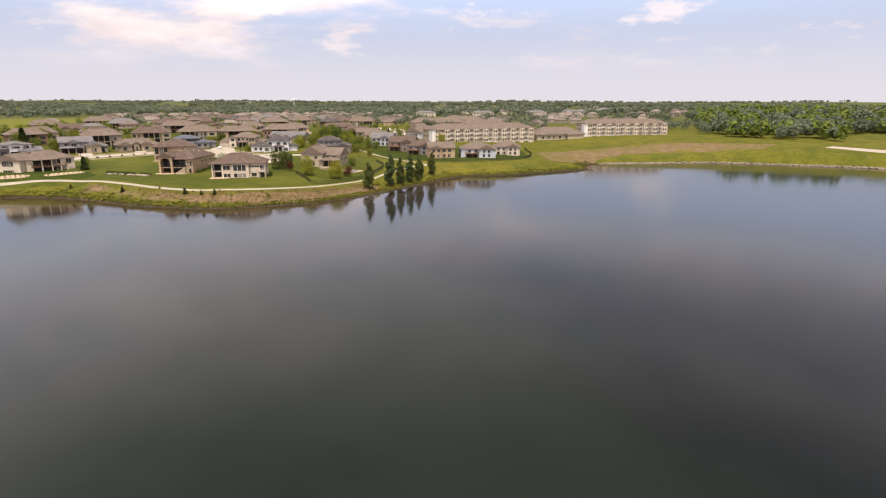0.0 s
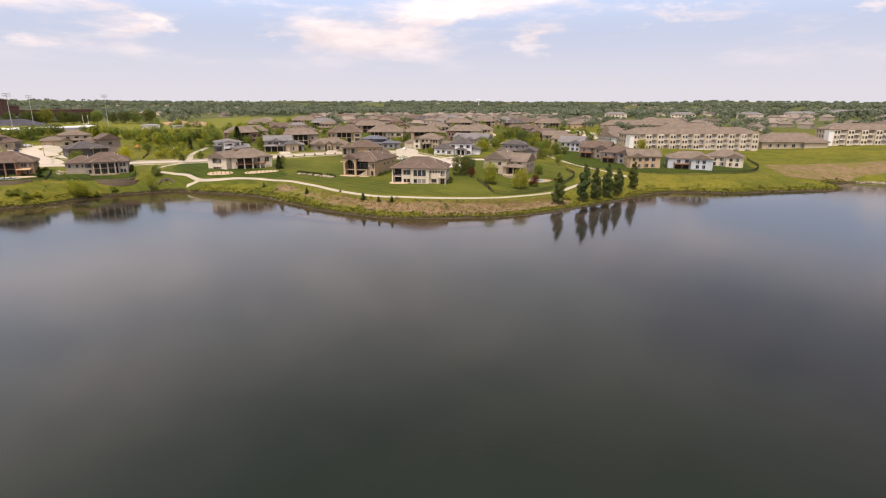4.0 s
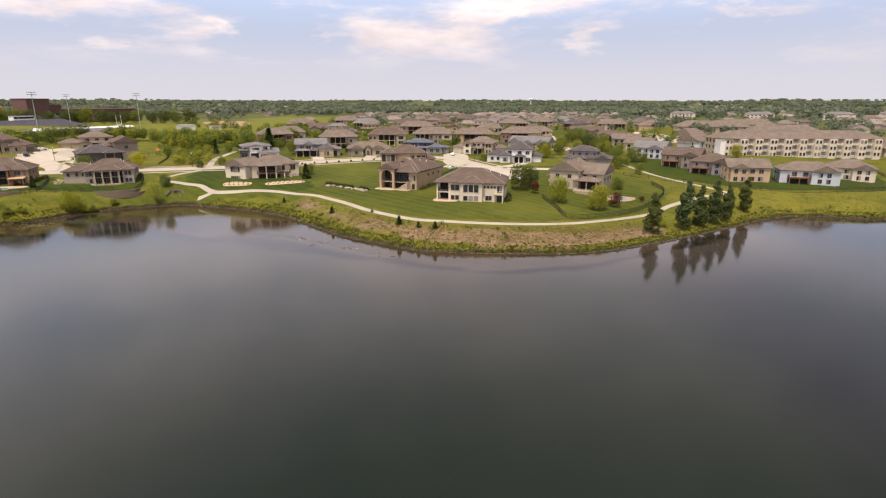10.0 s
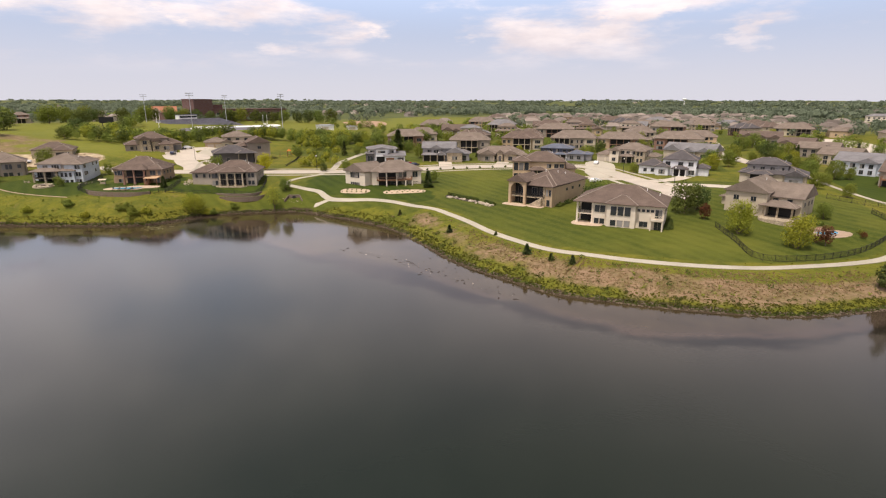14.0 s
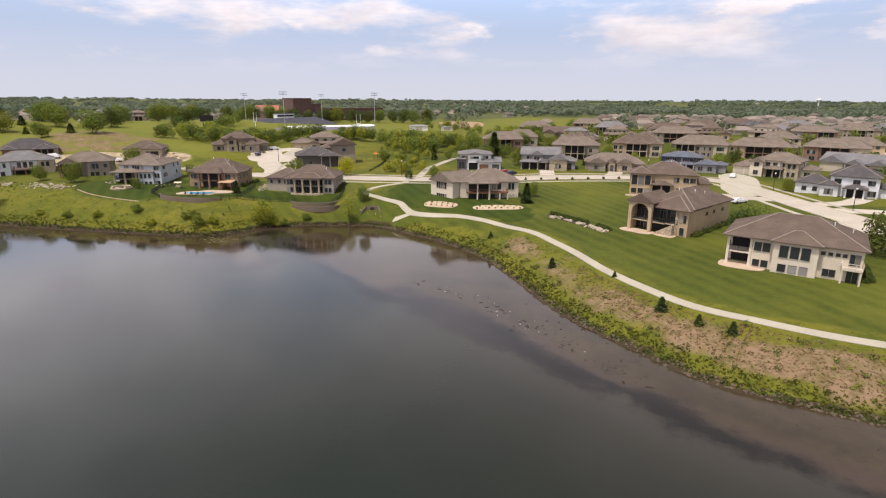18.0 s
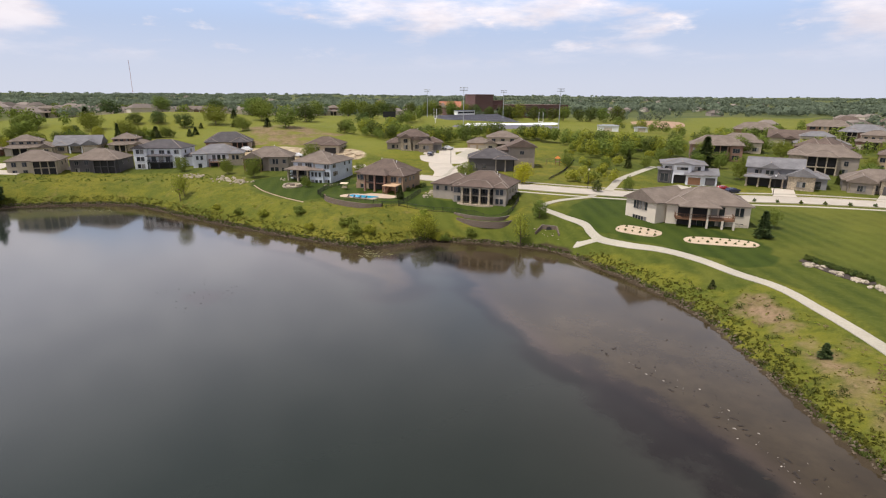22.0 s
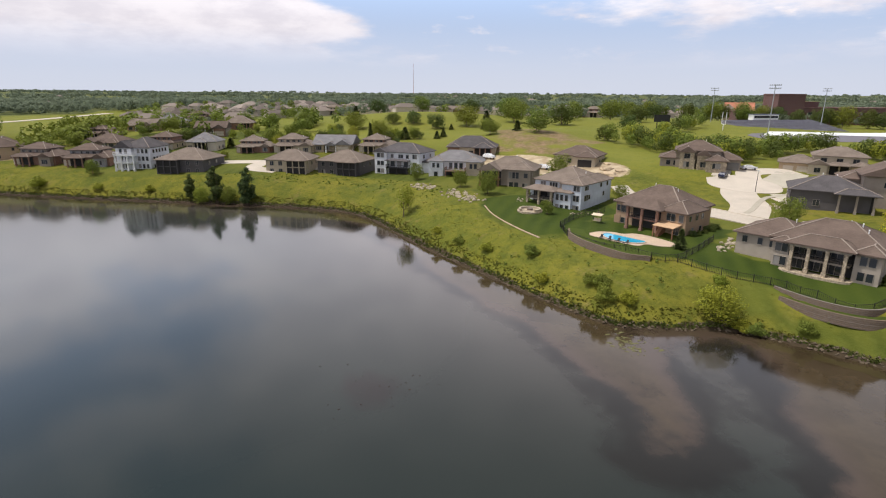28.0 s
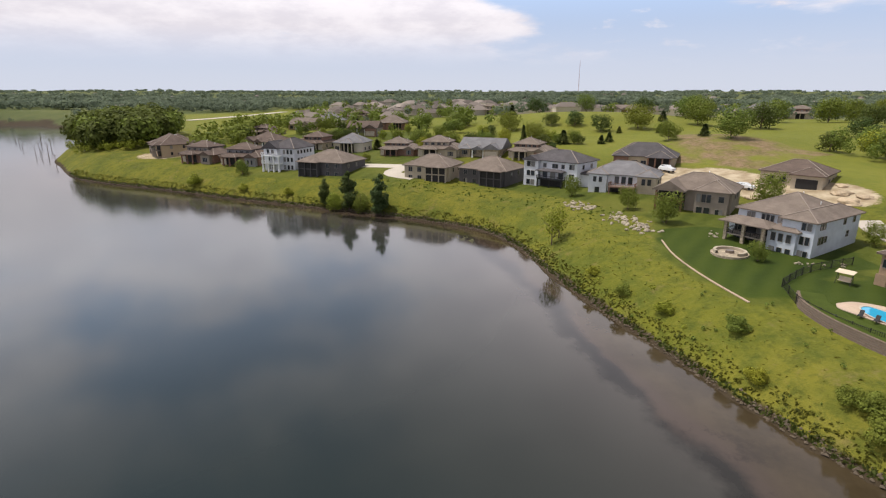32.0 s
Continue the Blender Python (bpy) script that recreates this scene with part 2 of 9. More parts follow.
def ground_look(n, shade, base):
    where = n.add("ShaderNodeTexCoord").outputs["Object"]
    zone = n.add("ShaderNodeAttribute")
    zone.attribute_name = "zone"
    part_of = n.add("ShaderNodeSeparateColor")
    n.link(zone.outputs["Color"], part_of.inputs[0])
    wide, mid, fine = n.noise(where, 0.012, 4.0), n.noise(where, 0.09, 5.0, 0.6), n.noise(where, 1.1, 5.0, 0.65)
    meadow = n.mix(n.ramp(wide, 0.35, 0.65), (0.138, 0.138, 0.0165), (0.176, 0.158, 0.023))
    meadow = n.mix(n.math("MULTIPLY", n.ramp(mid, 0.4, 0.66), 0.7), meadow, (0.07, 0.09, 0.014))
    meadow = n.mix(n.math("MULTIPLY", n.ramp(n.noise(where, 0.3, 6.0, 0.72), 0.46, 0.64), 0.5), meadow, (0.048, 0.07, 0.012))
    meadow = n.mix(n.math("MULTIPLY", n.ramp(fine, 0.45, 0.8), 0.55), meadow, (0.19, 0.18, 0.035))
    tuft = n.noise(where, 0.75, 8.0, 0.8)
    meadow = n.mix(n.math("MULTIPLY", n.ramp(tuft, 0.5, 0.62), 0.42), meadow, (0.042, 0.058, 0.011))
    meadow = n.mix(n.math("MULTIPLY", n.ramp(n.noise(where, 0.17, 7.0, 0.75), 0.55, 0.68), 0.5), meadow, (0.2, 0.15, 0.06))
    height = n.add("ShaderNodeSeparateXYZ")
    n.link(where, height.inputs[0])
    meadow = n.mix(n.math("MULTIPLY", n.ramp(height.outputs[2], 11.0, 15.0), 0.6), meadow, (0.178, 0.188, 0.031))
    stripes = n.add("ShaderNodeTexWave", Scale=0.11, Distortion=1.2)
    stripes.wave_type, stripes.bands_direction = "BANDS", "DIAGONAL"
    n.link(where, stripes.inputs["Vector"])
    lawn = n.mix(n.ramp(mid, 0.35, 0.7), (0.046, 0.062, 0.0095), (0.078, 0.092, 0.0135))
    lawn = n.mix(n.math("MULTIPLY", stripes.outputs["Fac"], 0.58), lawn, (0.094, 0.107, 0.0165))
    lawn = n.mix(n.math("MULTIPLY", n.ramp(fine, 0.4, 0.8), 0.35), lawn, (0.14, 0.155, 0.036))
    lawn = n.mix(n.math("MULTIPLY", n.ramp(wide, 0.5, 0.62), 0.35), lawn, (0.17, 0.172, 0.028))
    lush = n.add("ShaderNodeAttribute")
    lush.attribute_name = "lush"
    deep_green = n.mix(n.ramp(mid, 0.35, 0.7), (0.032, 0.05, 0.008), (0.05, 0.07, 0.011))
    deep_green = n.mix(n.math("MULTIPLY", stripes.outputs["Fac"], 0.5), deep_green, (0.065, 0.085, 0.013))
    dry = n.mix(n.ramp(n.noise(where, 0.22, 5.0, 0.65), 0.36, 0.62), (0.155, 0.12, 0.047), (0.25, 0.165, 0.1))
    dry = n.mix(n.math("MULTIPLY", n.ramp(fine, 0.4, 0.75), 0.6), dry, (0.315, 0.218, 0.138))
    dry = n.mix(n.math("MULTIPLY", n.ramp(tuft, 0.48, 0.62), 0.6), dry, (0.075, 0.072, 0.022))
    dirt = n.mix(n.ramp(n.noise(where, 0.3, 6.0), 0.3, 0.7), (0.3, 0.225, 0.135), (0.5, 0.41, 0.28))
    rag = n.math("MULTIPLY", n.math("SUBTRACT", mid, 0.5), 0.7)
    worn = n.ramp(n.noise(where, 0.03, 5.0, 0.6), 0.48, 0.66)
    lawn = n.mix(n.math("MULTIPLY", worn, 0.55), lawn, (0.15, 0.146, 0.025))
    tone = n.mix(n.ramp(n.math("ADD", part_of.outputs[0], n.math("MULTIPLY", rag, 0.4)), 0.3, 0.7), meadow, lawn)
    far_scrub = n.add("ShaderNodeAttribute")
    far_scrub.attribute_name = "scrub"
    tone = n.mix(n.math("MULTIPLY", far_scrub.outputs["Fac"], 0.85), tone, n.mix(n.ramp(wide, 0.4, 0.6), (0.07, 0.086, 0.034), (0.105, 0.116, 0.045)))
    tone = n.mix(n.ramp(n.math("ADD", lush.outputs["Fac"], n.math("MULTIPLY", rag, 0.3)), 0.35, 0.65), tone, deep_green)
    tone = n.mix(n.ramp(n.math("ADD", part_of.outputs[1], n.math("MULTIPLY", rag, 1.5)), 0.36, 0.66), tone, dry)
    torn = n.math("ADD", n.math("MULTIPLY", rag, 1.3), n.math("MULTIPLY", n.math("SUBTRACT", fine, 0.5), 0.7))
    tone = n.mix(n.ramp(n.math("ADD", part_of.outputs[2], torn), 0.5, 0.72), tone, dirt)
    tone = n.mix(n.ramp(n.math("ADD", zone.outputs["Alpha"], rag), 0.45, 0.7), tone, (0.055, 0.04, 0.024))
    n.link(tone, shade.inputs["Base Color"])
    bump(n, shade, n.math("ADD", fine, n.noise(where, 4.0, 3.0)), 0.5, 0.25)


def water_look(n, shade, base):
    where = n.add("ShaderNodeTexCoord").outputs["Object"]
    margin = n.add("ShaderNodeAttribute")
    margin.attribute_name = "shallow"
    depth = margin.outputs["Fac"]
    drift = n.noise(where, 0.045, 6.0, 0.62)
    mud = n.ramp(n.math("ADD", depth, n.math("MULTIPLY", n.math("SUBTRACT", drift, 0.5), 1.5)), 0.3, 0.62)
    deep = n.mix(n.ramp(n.noise(where, 0.008, 3.0), 0.35, 0.65), (0.0095, 0.0165, 0.0135), (0.0125, 0.0205, 0.0165))
    spot = n.add("ShaderNodeSeparateXYZ")
    n.link(where, spot.inputs[0])
    east = n.math("ADD", spot.outputs[0], n.math("MULTIPLY", n.math("SUBTRACT", n.noise(where, 0.02, 4.0), 0.5), 60.0))
    turbid = n.mix(n.ramp(n.noise(where, 0.05, 5.0), 0.35, 0.65), (0.0085, 0.0145, 0.01), (0.0105, 0.0168, 0.0117))
    deep = n.mix(n.ramp(east, -110.0, -45.0), deep, turbid)
    deep = n.mix(n.ramp(east, 2.0, 20.0), deep, (0.0135, 0.0195, 0.0145))
    # dark blue clear-sky reflection to the east, put into the base colour
    deep = n.mix(n.ramp(east, 32.0, 60.0), deep, (0.0045, 0.0075, 0.0075))
    silt = n.mix(n.ramp(n.noise(where, 0.12, 6.0, 0.7), 0.35, 0.7), (0.044, 0.031, 0.016), (0.07, 0.05, 0.027))
    silt = n.mix(n.math("SUBTRACT", 1.0, n.ramp(depth, 0.45, 0.95)), silt, (0.066, 0.046, 0.034))
    blotch = n.ramp(n.noise(where, 0.1, 7.0, 0.75), 0.53, 0.64)
    blotch = n.math("MULTIPLY", blotch, n.math("SUBTRACT", 1.0, n.math("MULTIPLY", n.ramp(depth, 0.6, 1.0), 0.6)))
    silt = n.mix(n.math("MULTIPLY", blotch, 0.65), silt, (0.017, 0.011, 0.007))
    haze = n.add("ShaderNodeAttribute")
    haze.attribute_name = "silty"
    deep = n.mix(haze.outputs["Fac"], deep, (0.128, 0.098, 0.082))
    weed = n.ramp(n.math("ADD", depth, n.math("MULTIPLY", n.math("SUBTRACT", n.noise(where, 0.06, 6.0, 0.65), 0.5), 1.4)), 0.02, 0.3)
    weed = n.math("MULTIPLY", weed, n.ramp(depth, 0.0, 0.12))
    deep = n.mix(n.math("MULTIPLY", weed, 0.85), deep, (0.008, 0.007, 0.0045))
    bed = n.mix(n.math("MULTIPLY", mud, 0.9), deep, silt)
    growth = n.add("ShaderNodeAttribute")
    growth.attribute_name = "weedy"
    ragged = n.math("ADD", growth.outputs["Fac"], n.math("MULTIPLY", n.math("SUBTRACT", n.noise(where, 0.16, 7.0, 0.7), 0.5), 1.6))
    bed = n.mix(n.math("MULTIPLY", n.ramp(ragged, 0.42, 1.05), 0.85), bed, (0.013, 0.009, 0.0075))
    n.link(bed, shade.inputs["Base Color"])
    shade.inputs["IOR"].default_value = 1.33
    shade.inputs["Specular IOR Level"].default_value = 0.5
    ripple = n.noise(n.scaled(where, 1.0, 1.7, 1.0), 0.9, 2.0, 0.5)
    ripple = n.math("ADD", ripple, n.math("MULTIPLY", n.noise(n.scaled(where, 1.0, 1.5, 1.0), 3.2, 2.0, 0.5), 0.42))
    calm = n.ramp(n.noise(where, 0.02, 3.0), 0.4, 0.7)
    node = n.add("ShaderNodeBump", Distance=0.05)
    offing = n.add("ShaderNodeAttribute")
    offing.attribute_name = "open"
    n.link(n.math("MULTIPLY_ADD", n.math("ADD", calm, n.math("MULTIPLY", offing.outputs["Fac"], 1.0)), 0.06, 0.02), node.inputs["Strength"])
    n.link(ripple, node.inputs["Height"])
    n.link(node.outputs[0], shade.inputs["Normal"])
    n.link(n.math("MULTIPLY_ADD", n.math("MINIMUM", offing.outputs["Fac"], 1.4), 0.015, 0.07), shade.inputs["Roughness"])


M = {
    "ground": material("grassland", (0.15, 0.2, 0.02), 0.95, ground_look, spec=0.1),
    "water": material("lake_water", (0.012, 0.016, 0.012), 0.05, water_look),
    "concrete": material("pale_concrete", (0.48, 0.42, 0.345), 0.9, mottled(0.15, 0.15, 3.0), spec=0.2),
    "umber": material("umber_stucco", (0.3, 0.205, 0.13), 0.9, mottled(0.14, 0.4, 5.0, 0.1)),
    "greige": material("greige_siding", (0.37, 0.315, 0.255), 0.85, lapped),
    "roof_brown": material("brown_shingles", (0.14, 0.103, 0.083), 0.95, shingled, spec=0.15),
    "roof_tan": material("tan_shingles", (0.198, 0.157, 0.126), 0.95, shingled, spec=0.15),
    "roof_dark": material("charcoal_shingles", (0.1, 0.09, 0.09), 0.95, shingled, spec=0.15),
    "roof_grey": material("grey_shingles", (0.2, 0.19, 0.19), 0.95, shingled, spec=0.15),
    "navy": material("navy_siding", (0.05, 0.058, 0.085), 0.8, mottled(0.1)),
    "roof_blue": material("slate_blue_shingles", (0.13, 0.142, 0.175), 0.95, shingled, spec=0.15),
    "ridge": material("ridge_caps", (0.27, 0.22, 0.18), 0.9, mottled(0.1), spec=0.15),
    "cream": material("cream_stucco", (0.62, 0.54, 0.43), 0.9, mottled(0.08, 0.4, 5.0, 0.1)),
    "tan": material("tan_stucco", (0.45, 0.33, 0.21), 0.9, mottled(0.12, 0.4, 5.0, 0.1)),
    "sand": material("sand_siding", (0.5, 0.42, 0.31), 0.85, lapped),
    "taupe": material("taupe_siding", (0.3, 0.25, 0.2), 0.85, lapped),
    "grey": material("grey_siding", (0.27, 0.26, 0.26), 0.85, lapped),
    "dark": material("charcoal_siding", (0.1, 0.09, 0.09), 0.85, lapped),
    "white": material("white_siding", (0.72, 0.72, 0.74), 0.75, lapped),
    "pale_blue": material("pale_blue_siding", (0.56, 0.59, 0.63), 0.75, lapped),
    "brick": material("red_brown_brick", (0.27, 0.14, 0.09), 0.9, bricked),
    "stone": material("tan_stone", (0.42, 0.34, 0.24), 0.9, stony),
    "paver": material("tan_pavers", (0.36, 0.26, 0.185), 0.9, mottled(0.18, 0.5, 4.0)),
    "block": material("retaining_block", (0.165, 0.115, 0.078), 0.95, bricked),
    "trim": material("white_trim", (0.78, 0.77, 0.74), 0.6, mottled(0.05)),
    "glass": material("window_glass", (0.025, 0.03, 0.035), 0.06, glazed, spec=0.6),
    "frame": material("window_frame", (0.24, 0.21, 0.18), 0.6, mottled(0.1)),
    "turf": material("watered_turf", (0.05, 0.068, 0.011), 0.95, mottled(0.3, 0.4, 3.0, 0.4), spec=0.1),
    "algae": material("floating_algae", (0.1, 0.095, 0.04), 0.9, mottled(0.35, 0.8, 5.0, 0.3), spec=0.2),
    "wrack": material("sodden_weed", (0.03, 0.022, 0.016), 0.7, mottled(0.4, 0.8, 5.0, 0.3), spec=0.3),
    "driftwood": material("bleached_debris", (0.42, 0.37, 0.31), 0.9, mottled(0.3, 0.8, 5.0, 0.3), spec=0.2),
    "spoil": material("dug_soil", (0.43, 0.33, 0.22), 0.95, mottled(0.3, 0.9, 5.0, 0.5), spec=0.1),
    "awning": material("tan_awning", (0.52, 0.34, 0.2), 0.85, mottled(0.1)),
    "pale_paver": material("pale_pavers", (0.484, 0.365, 0.264), 0.9, mottled(0.15, 0.5, 4.0)),
    # Near-black: shade of porches, decks and openings put into colour; also dark screens, loungers.
    "shade": material("shade_and_dark_screen", (0.02, 0.018, 0.017), 0.7, mottled(0.3)),
    "path": material("weathered_path", (0.4, 0.36, 0.285), 0.9, mottled(0.18, 0.15, 3.0), spec=0.2),
    "timber": material("stained_timber", (0.2, 0.1, 0.052), 0.75, mottled(0.25, 1.0, 6.0)),
    "rail": material("dark_rail", (0.03, 0.028, 0.027), 0.5, mottled(0.2), 0.3),
    "door": material("garage_door", (0.5, 0.43, 0.34), 0.7, mottled(0.08)),
    "leaf": material("leaves", (0.14, 0.188, 0.036), 0.75, leafy, spec=0.15),
    "weed": material("weed_leaves", (0.105, 0.112, 0.027), 0.85, even_leaves, spec=0.1),
    # Far woods only: paled and greyed, distance haze put into the leaf colour.
    "leaf_far": material("haze_pale_leaves", (0.185, 0.22, 0.145), 0.85, even_leaves, spec=0.1),
    "leaf_dark": material("dark_leaves", (0.075, 0.108, 0.03), 0.8, leafy, spec=0.15),
    "needle": material("needles", (0.07, 0.1, 0.036), 0.85, leafy, spec=0.1),
    "lime": material("bright_yellow_leaves", (0.36, 0.36, 0.025), 0.8, leafy, spec=0.15),
    "willow": material("yellow_green_leaves", (0.215, 0.255, 0.034), 0.8, leafy, spec=0.15),
    "rusty": material("red_leaves", (0.1, 0.045, 0.025), 0.8, leafy, spec=0.15),
    "bark": material("bark", (0.12, 0.085, 0.06), 0.95, mottled(0.3, 2.0, 12.0, 0.5)),
    "grassblade": material("long_grass", (0.135, 0.135, 0.024), 0.9, leafy, spec=0.1),
    "strawblade": material("dry_grass", (0.27, 0.2, 0.115), 0.95, leafy, spec=0.1),
    "rock": material("pale_rock", (0.37, 0.31, 0.23), 0.95, mottled(0.25, 0.8, 5.0, 0.5)),
    "mulch": material("pale_mulch", (0.47, 0.36, 0.245), 0.95, mottled(0.22, 1.0, 8.0, 0.4)),
    "track": material("track_surface", (0.13, 0.12, 0.135), 0.9, mottled(0.2, 0.1, 2.0), spec=0.2),
    "bench": material("dull_aluminium", (0.2, 0.19, 0.21), 0.6, mottled(0.2, 0.3, 3.0), 0.2),
    "pool": material("pool_water", (0.03, 0.32, 0.5), 0.05, mottled(0.1, 0.6, 2.0, 0.05)),
    "steel": material("galvanised_steel", (0.45, 0.46, 0.47), 0.45, mottled(0.1), 0.7),
    "car_dark": material("dark_car_paint", (0.02, 0.025, 0.06), 0.25, spec=0.6),
    "car_white": material("white_car_paint", (0.75, 0.75, 0.75), 0.25, spec=0.6),
    "car_red": material("red_car_paint", (0.3, 0.02, 0.02), 0.25, spec=0.6),
    "tyre": material("rubber", (0.02, 0.02, 0.02), 0.9),
    "canvas": material("faded_canvas", (0.62, 0.5, 0.36), 0.9, mottled(0.1)),
}


# ---- the lie of the land ----
SHORE = [(900, -500), (560, -160), (420, 60), (380, 125), (351.2, 181.2), (320.7, 214.6), (289.8, 240.4), (248.1, 256.2), (214.3, 266), (199.4, 260), (194.5, 246.2),
         (162.7, 243.1), (140.9, 240.1), (123, 245.1), (107.2, 241.1), (86.3, 227.3), (57.4, 209.3), (35.3, 200.1), (3.2, 201.1), (-9.8, 207.3), (-23.8, 217.3), (-36.6, 231.4),
         (-48.5, 244.3), (-63.3, 253.4), (-76.2, 258.4), (-90.1, 262.5), (-105.1, 256.5), (-117.2, 248.6), (-121.5, 238.5), (-128.7, 230.6), (-158.9, 222.7), (-187, 216.7),
         (-208.2, 214.1), (-223.3, 209.3), (-234.5, 199.5), (-252.9, 171.8), (-274.6, 133.2), (-299.9, 92), (-328.3, 47), (-368.6, 16), (-408.6, -8.9), (-526.5, -53.6), (-708.9, -170.1), (-760, -500)]
HEIGHTS = [(-215, 425, 18), (-59.9, 298.3, 7), (-20.3, 270.2, 5.6), (1.6, 248.2, 5), (59.4, 220.2, 2.5), (114, 281.6, 5.2), (190.3, 287.3, 3.6), (143.7, 352.4, 9), (360.9, 346.5, 10),
           (42.9, 306.8, 8.5), (117.4, 391.5, 9), (-77.2, 370, 9.5), (-135.1, 339.1, 10), (-164.1, 419.4, 12), (-132.1, 267, 8.2), (-170.4, 261.7, 7.4), (-203.7, 254.2, 8.9),
           (-260.4, 223.1, 7.4), (-295.8, 133.6, 8.3), (-329.9, 79.7, 9), (-326.2, 188.1, 11), (-403.7, 127.5, 15), (-319.8, 247.3, 16), (-286.1, 316.5, 20.5), (-263.3, 332.1, 16.5),
           (-215, 322.9, 15), (-408.7, 296.7, 24.5), (-330.5, 434.3, 21), (-298.3, 603, 17), (-98.5, 599.7, 14), (200.9, 618.4, 12), (-701.1, 208.8, 21), (-90, 264.5, 9), (620, 330, 19), (820, 560, 21)]


def catmull(pts, n):
    p = np.array(pts, float)
    p = np.vstack([2 * p[0] - p[1], p, 2 * p[-1] - p[-2]])
    out = []
    for a, b, c, d in zip(p, p[1:], p[2:], p[3:]):
        u = np.linspace(0, 1, n, endpoint=False)[:, None]
        out.append(0.5 * (2 * b + (c - a) * u + (2 * a - 5 * b + 4 * c - d) * u**2 + (3 * b - a - 3 * c + d) * u**3))
    return np.vstack(out + [p[-2:-1]])


SHORELINE = catmull(SHORE, 6)


def inland(x, y):
    """Signed distance from the shoreline, positive on land."""
    q = np.stack([np.ravel(x), np.ravel(y)], -1).astype(float)
    best = np.full(len(q), 1e9)
    inside = np.zeros(len(q), bool)
    ring = SHORELINE
    for a, b in zip(ring, np.roll(ring, -1, 0)):
        ab = b - a
        t = np.clip(((q - a) @ ab) / (ab @ ab + 1e-9), 0, 1)
        best = np.minimum(best, np.hypot(*(q - a - t[:, None] * ab).T))
        cross = (a[1] > q[:, 1]) != (b[1] > q[:, 1])
        if abs(b[1] - a[1]) > 1e-9:
            inside ^= cross & (q[:, 0] < (b[0] - a[0]) * (q[:, 1] - a[1]) / (b[1] - a[1]) + a[0])
    return np.where(inside, -best, best)


def plateau(x, y):
    x, y = np.ravel(x).astype(float), np.ravel(y).astype(float)
    top, low = np.zeros_like(x), np.zeros_like(x)
    for a, b, c in HEIGHTS:
        w = 1 / ((x - a) ** 2 + (y - b) ** 2 + 300.0) ** 1.6
        top, low = top + w * c, low + w
    far = np.clip((np.hypot(x, y - 250) - 900) / 3000, 0, 1)
    roll = np.sin(x / 310 + 1.3) * np.sin(y / 420 + 0.4) + 0.5 * np.sin((x + y) / 170)
    return top / low + far * 27 + roll * 7 * np.clip(far * 4, 0, 1)


def ground_z(x, y, d=None):
    d = inland(x, y) if d is None else d
    land = plateau(x, y) * (1 - np.exp(-np.maximum(d, 0) / 10)) + 0.35 * np.clip(d / 0.8, 0, 1)
    return np.where(d > 0, land, np.maximum(d * 0.22, -2.5))


def graded(lo, hi, step, reach):
    """Even steps from lo to hi, and ever longer ones out to reach on both sides."""
    mid = list(np.arange(lo, hi + 0.1, step))
    for sign, at in ((-1, mid[0]), (1, mid[-1])):
        s = step
        while abs(at) < reach:
            s *= 1.22
            at += sign * s
            mid.append(at)
    return np.array(sorted(mid))


GX, GY = graded(-460, 420, 2.5, 4300), graded(-40, 470, 2.5, 4300)
_mx, _my = np.meshgrid(GX, GY)
GD = inland(_mx, _my).reshape(_mx.shape)
GZ = ground_z(_mx, _my, GD.ravel()).reshape(_mx.shape)
TERRACES = [([(-159, 247), (-154.5, 243), (-146, 243.2), (-138, 245.2), (-134.5, 249.5), (-139, 262), (-158, 257)], 7.6),
            ([(54, 246), (66, 246), (70, 256), (58, 258)], 4.5),
            ([(-131, 254), (-119, 258), (-114, 257.8), (-110, 258.8), (-106, 263.4), (-106, 270), (-112, 272), (-130, 262)], 4.75)]


def gz(x, y):
    """The height of the ground sheet."""
    i = min(max(int(np.searchsorted(GX, x)) - 1, 0), len(GX) - 2)
    j = min(max(int(np.searchsorted(GY, y)) - 1, 0), len(GY) - 2)
    u, v = (x - GX[i]) / (GX[i + 1] - GX[i]), (y - GY[j]) / (GY[j + 1] - GY[j])
    return float((GZ[j, i] * (1 - u) + GZ[j, i + 1] * u) * (1 - v) + (GZ[j + 1, i] * (1 - u) + GZ[j + 1, i + 1] * u) * v)


def shore_gap(x, y):
    """About how far inland a place lies."""
    i = min(max(int(np.searchsorted(GX, x)) - 1, 0), len(GX) - 2)
    j = min(max(int(np.searchsorted(GY, y)) - 1, 0), len(GY) - 2)
    return float(GD[j, i])


def within(poly, x, y):
    """Which of the places lie in the polygon."""
    inside = np.zeros(np.shape(x), bool)
    for (ax, ay), (bx, by) in zip(poly, poly[1:] + poly[:1]):
        if ay != by:
            inside ^= ((ay > y) != (by > y)) & (x < (bx - ax) * (y - ay) / (by - ay) + ax)
    return inside


for _poly, _z in TERRACES:
    _in = within(_poly, _mx, _my)
    GZ[_in] = np.maximum(GZ[_in], _z) if _z == 4.75 else _z


# the ground falls away in front of the pool terrace's wall
_drop = (_mx > -159.5) & (_mx < -133) & (_my > 238) & (_my < 243.2)
GZ[_drop] = np.minimum(GZ[_drop], 6.15 + (GZ[_drop] - 6.15) * 0.2)
# the lawn above the tiered wall lies level
_in = within([(-121, 260), (-115.3, 259.4), (-111.8, 260), (-109.1, 261.1), (-107, 263), (-106.4, 265.6), (-107, 269), (-118, 264)], _mx, _my)
GZ[_in] = np.maximum(GZ[_in], 5.72)


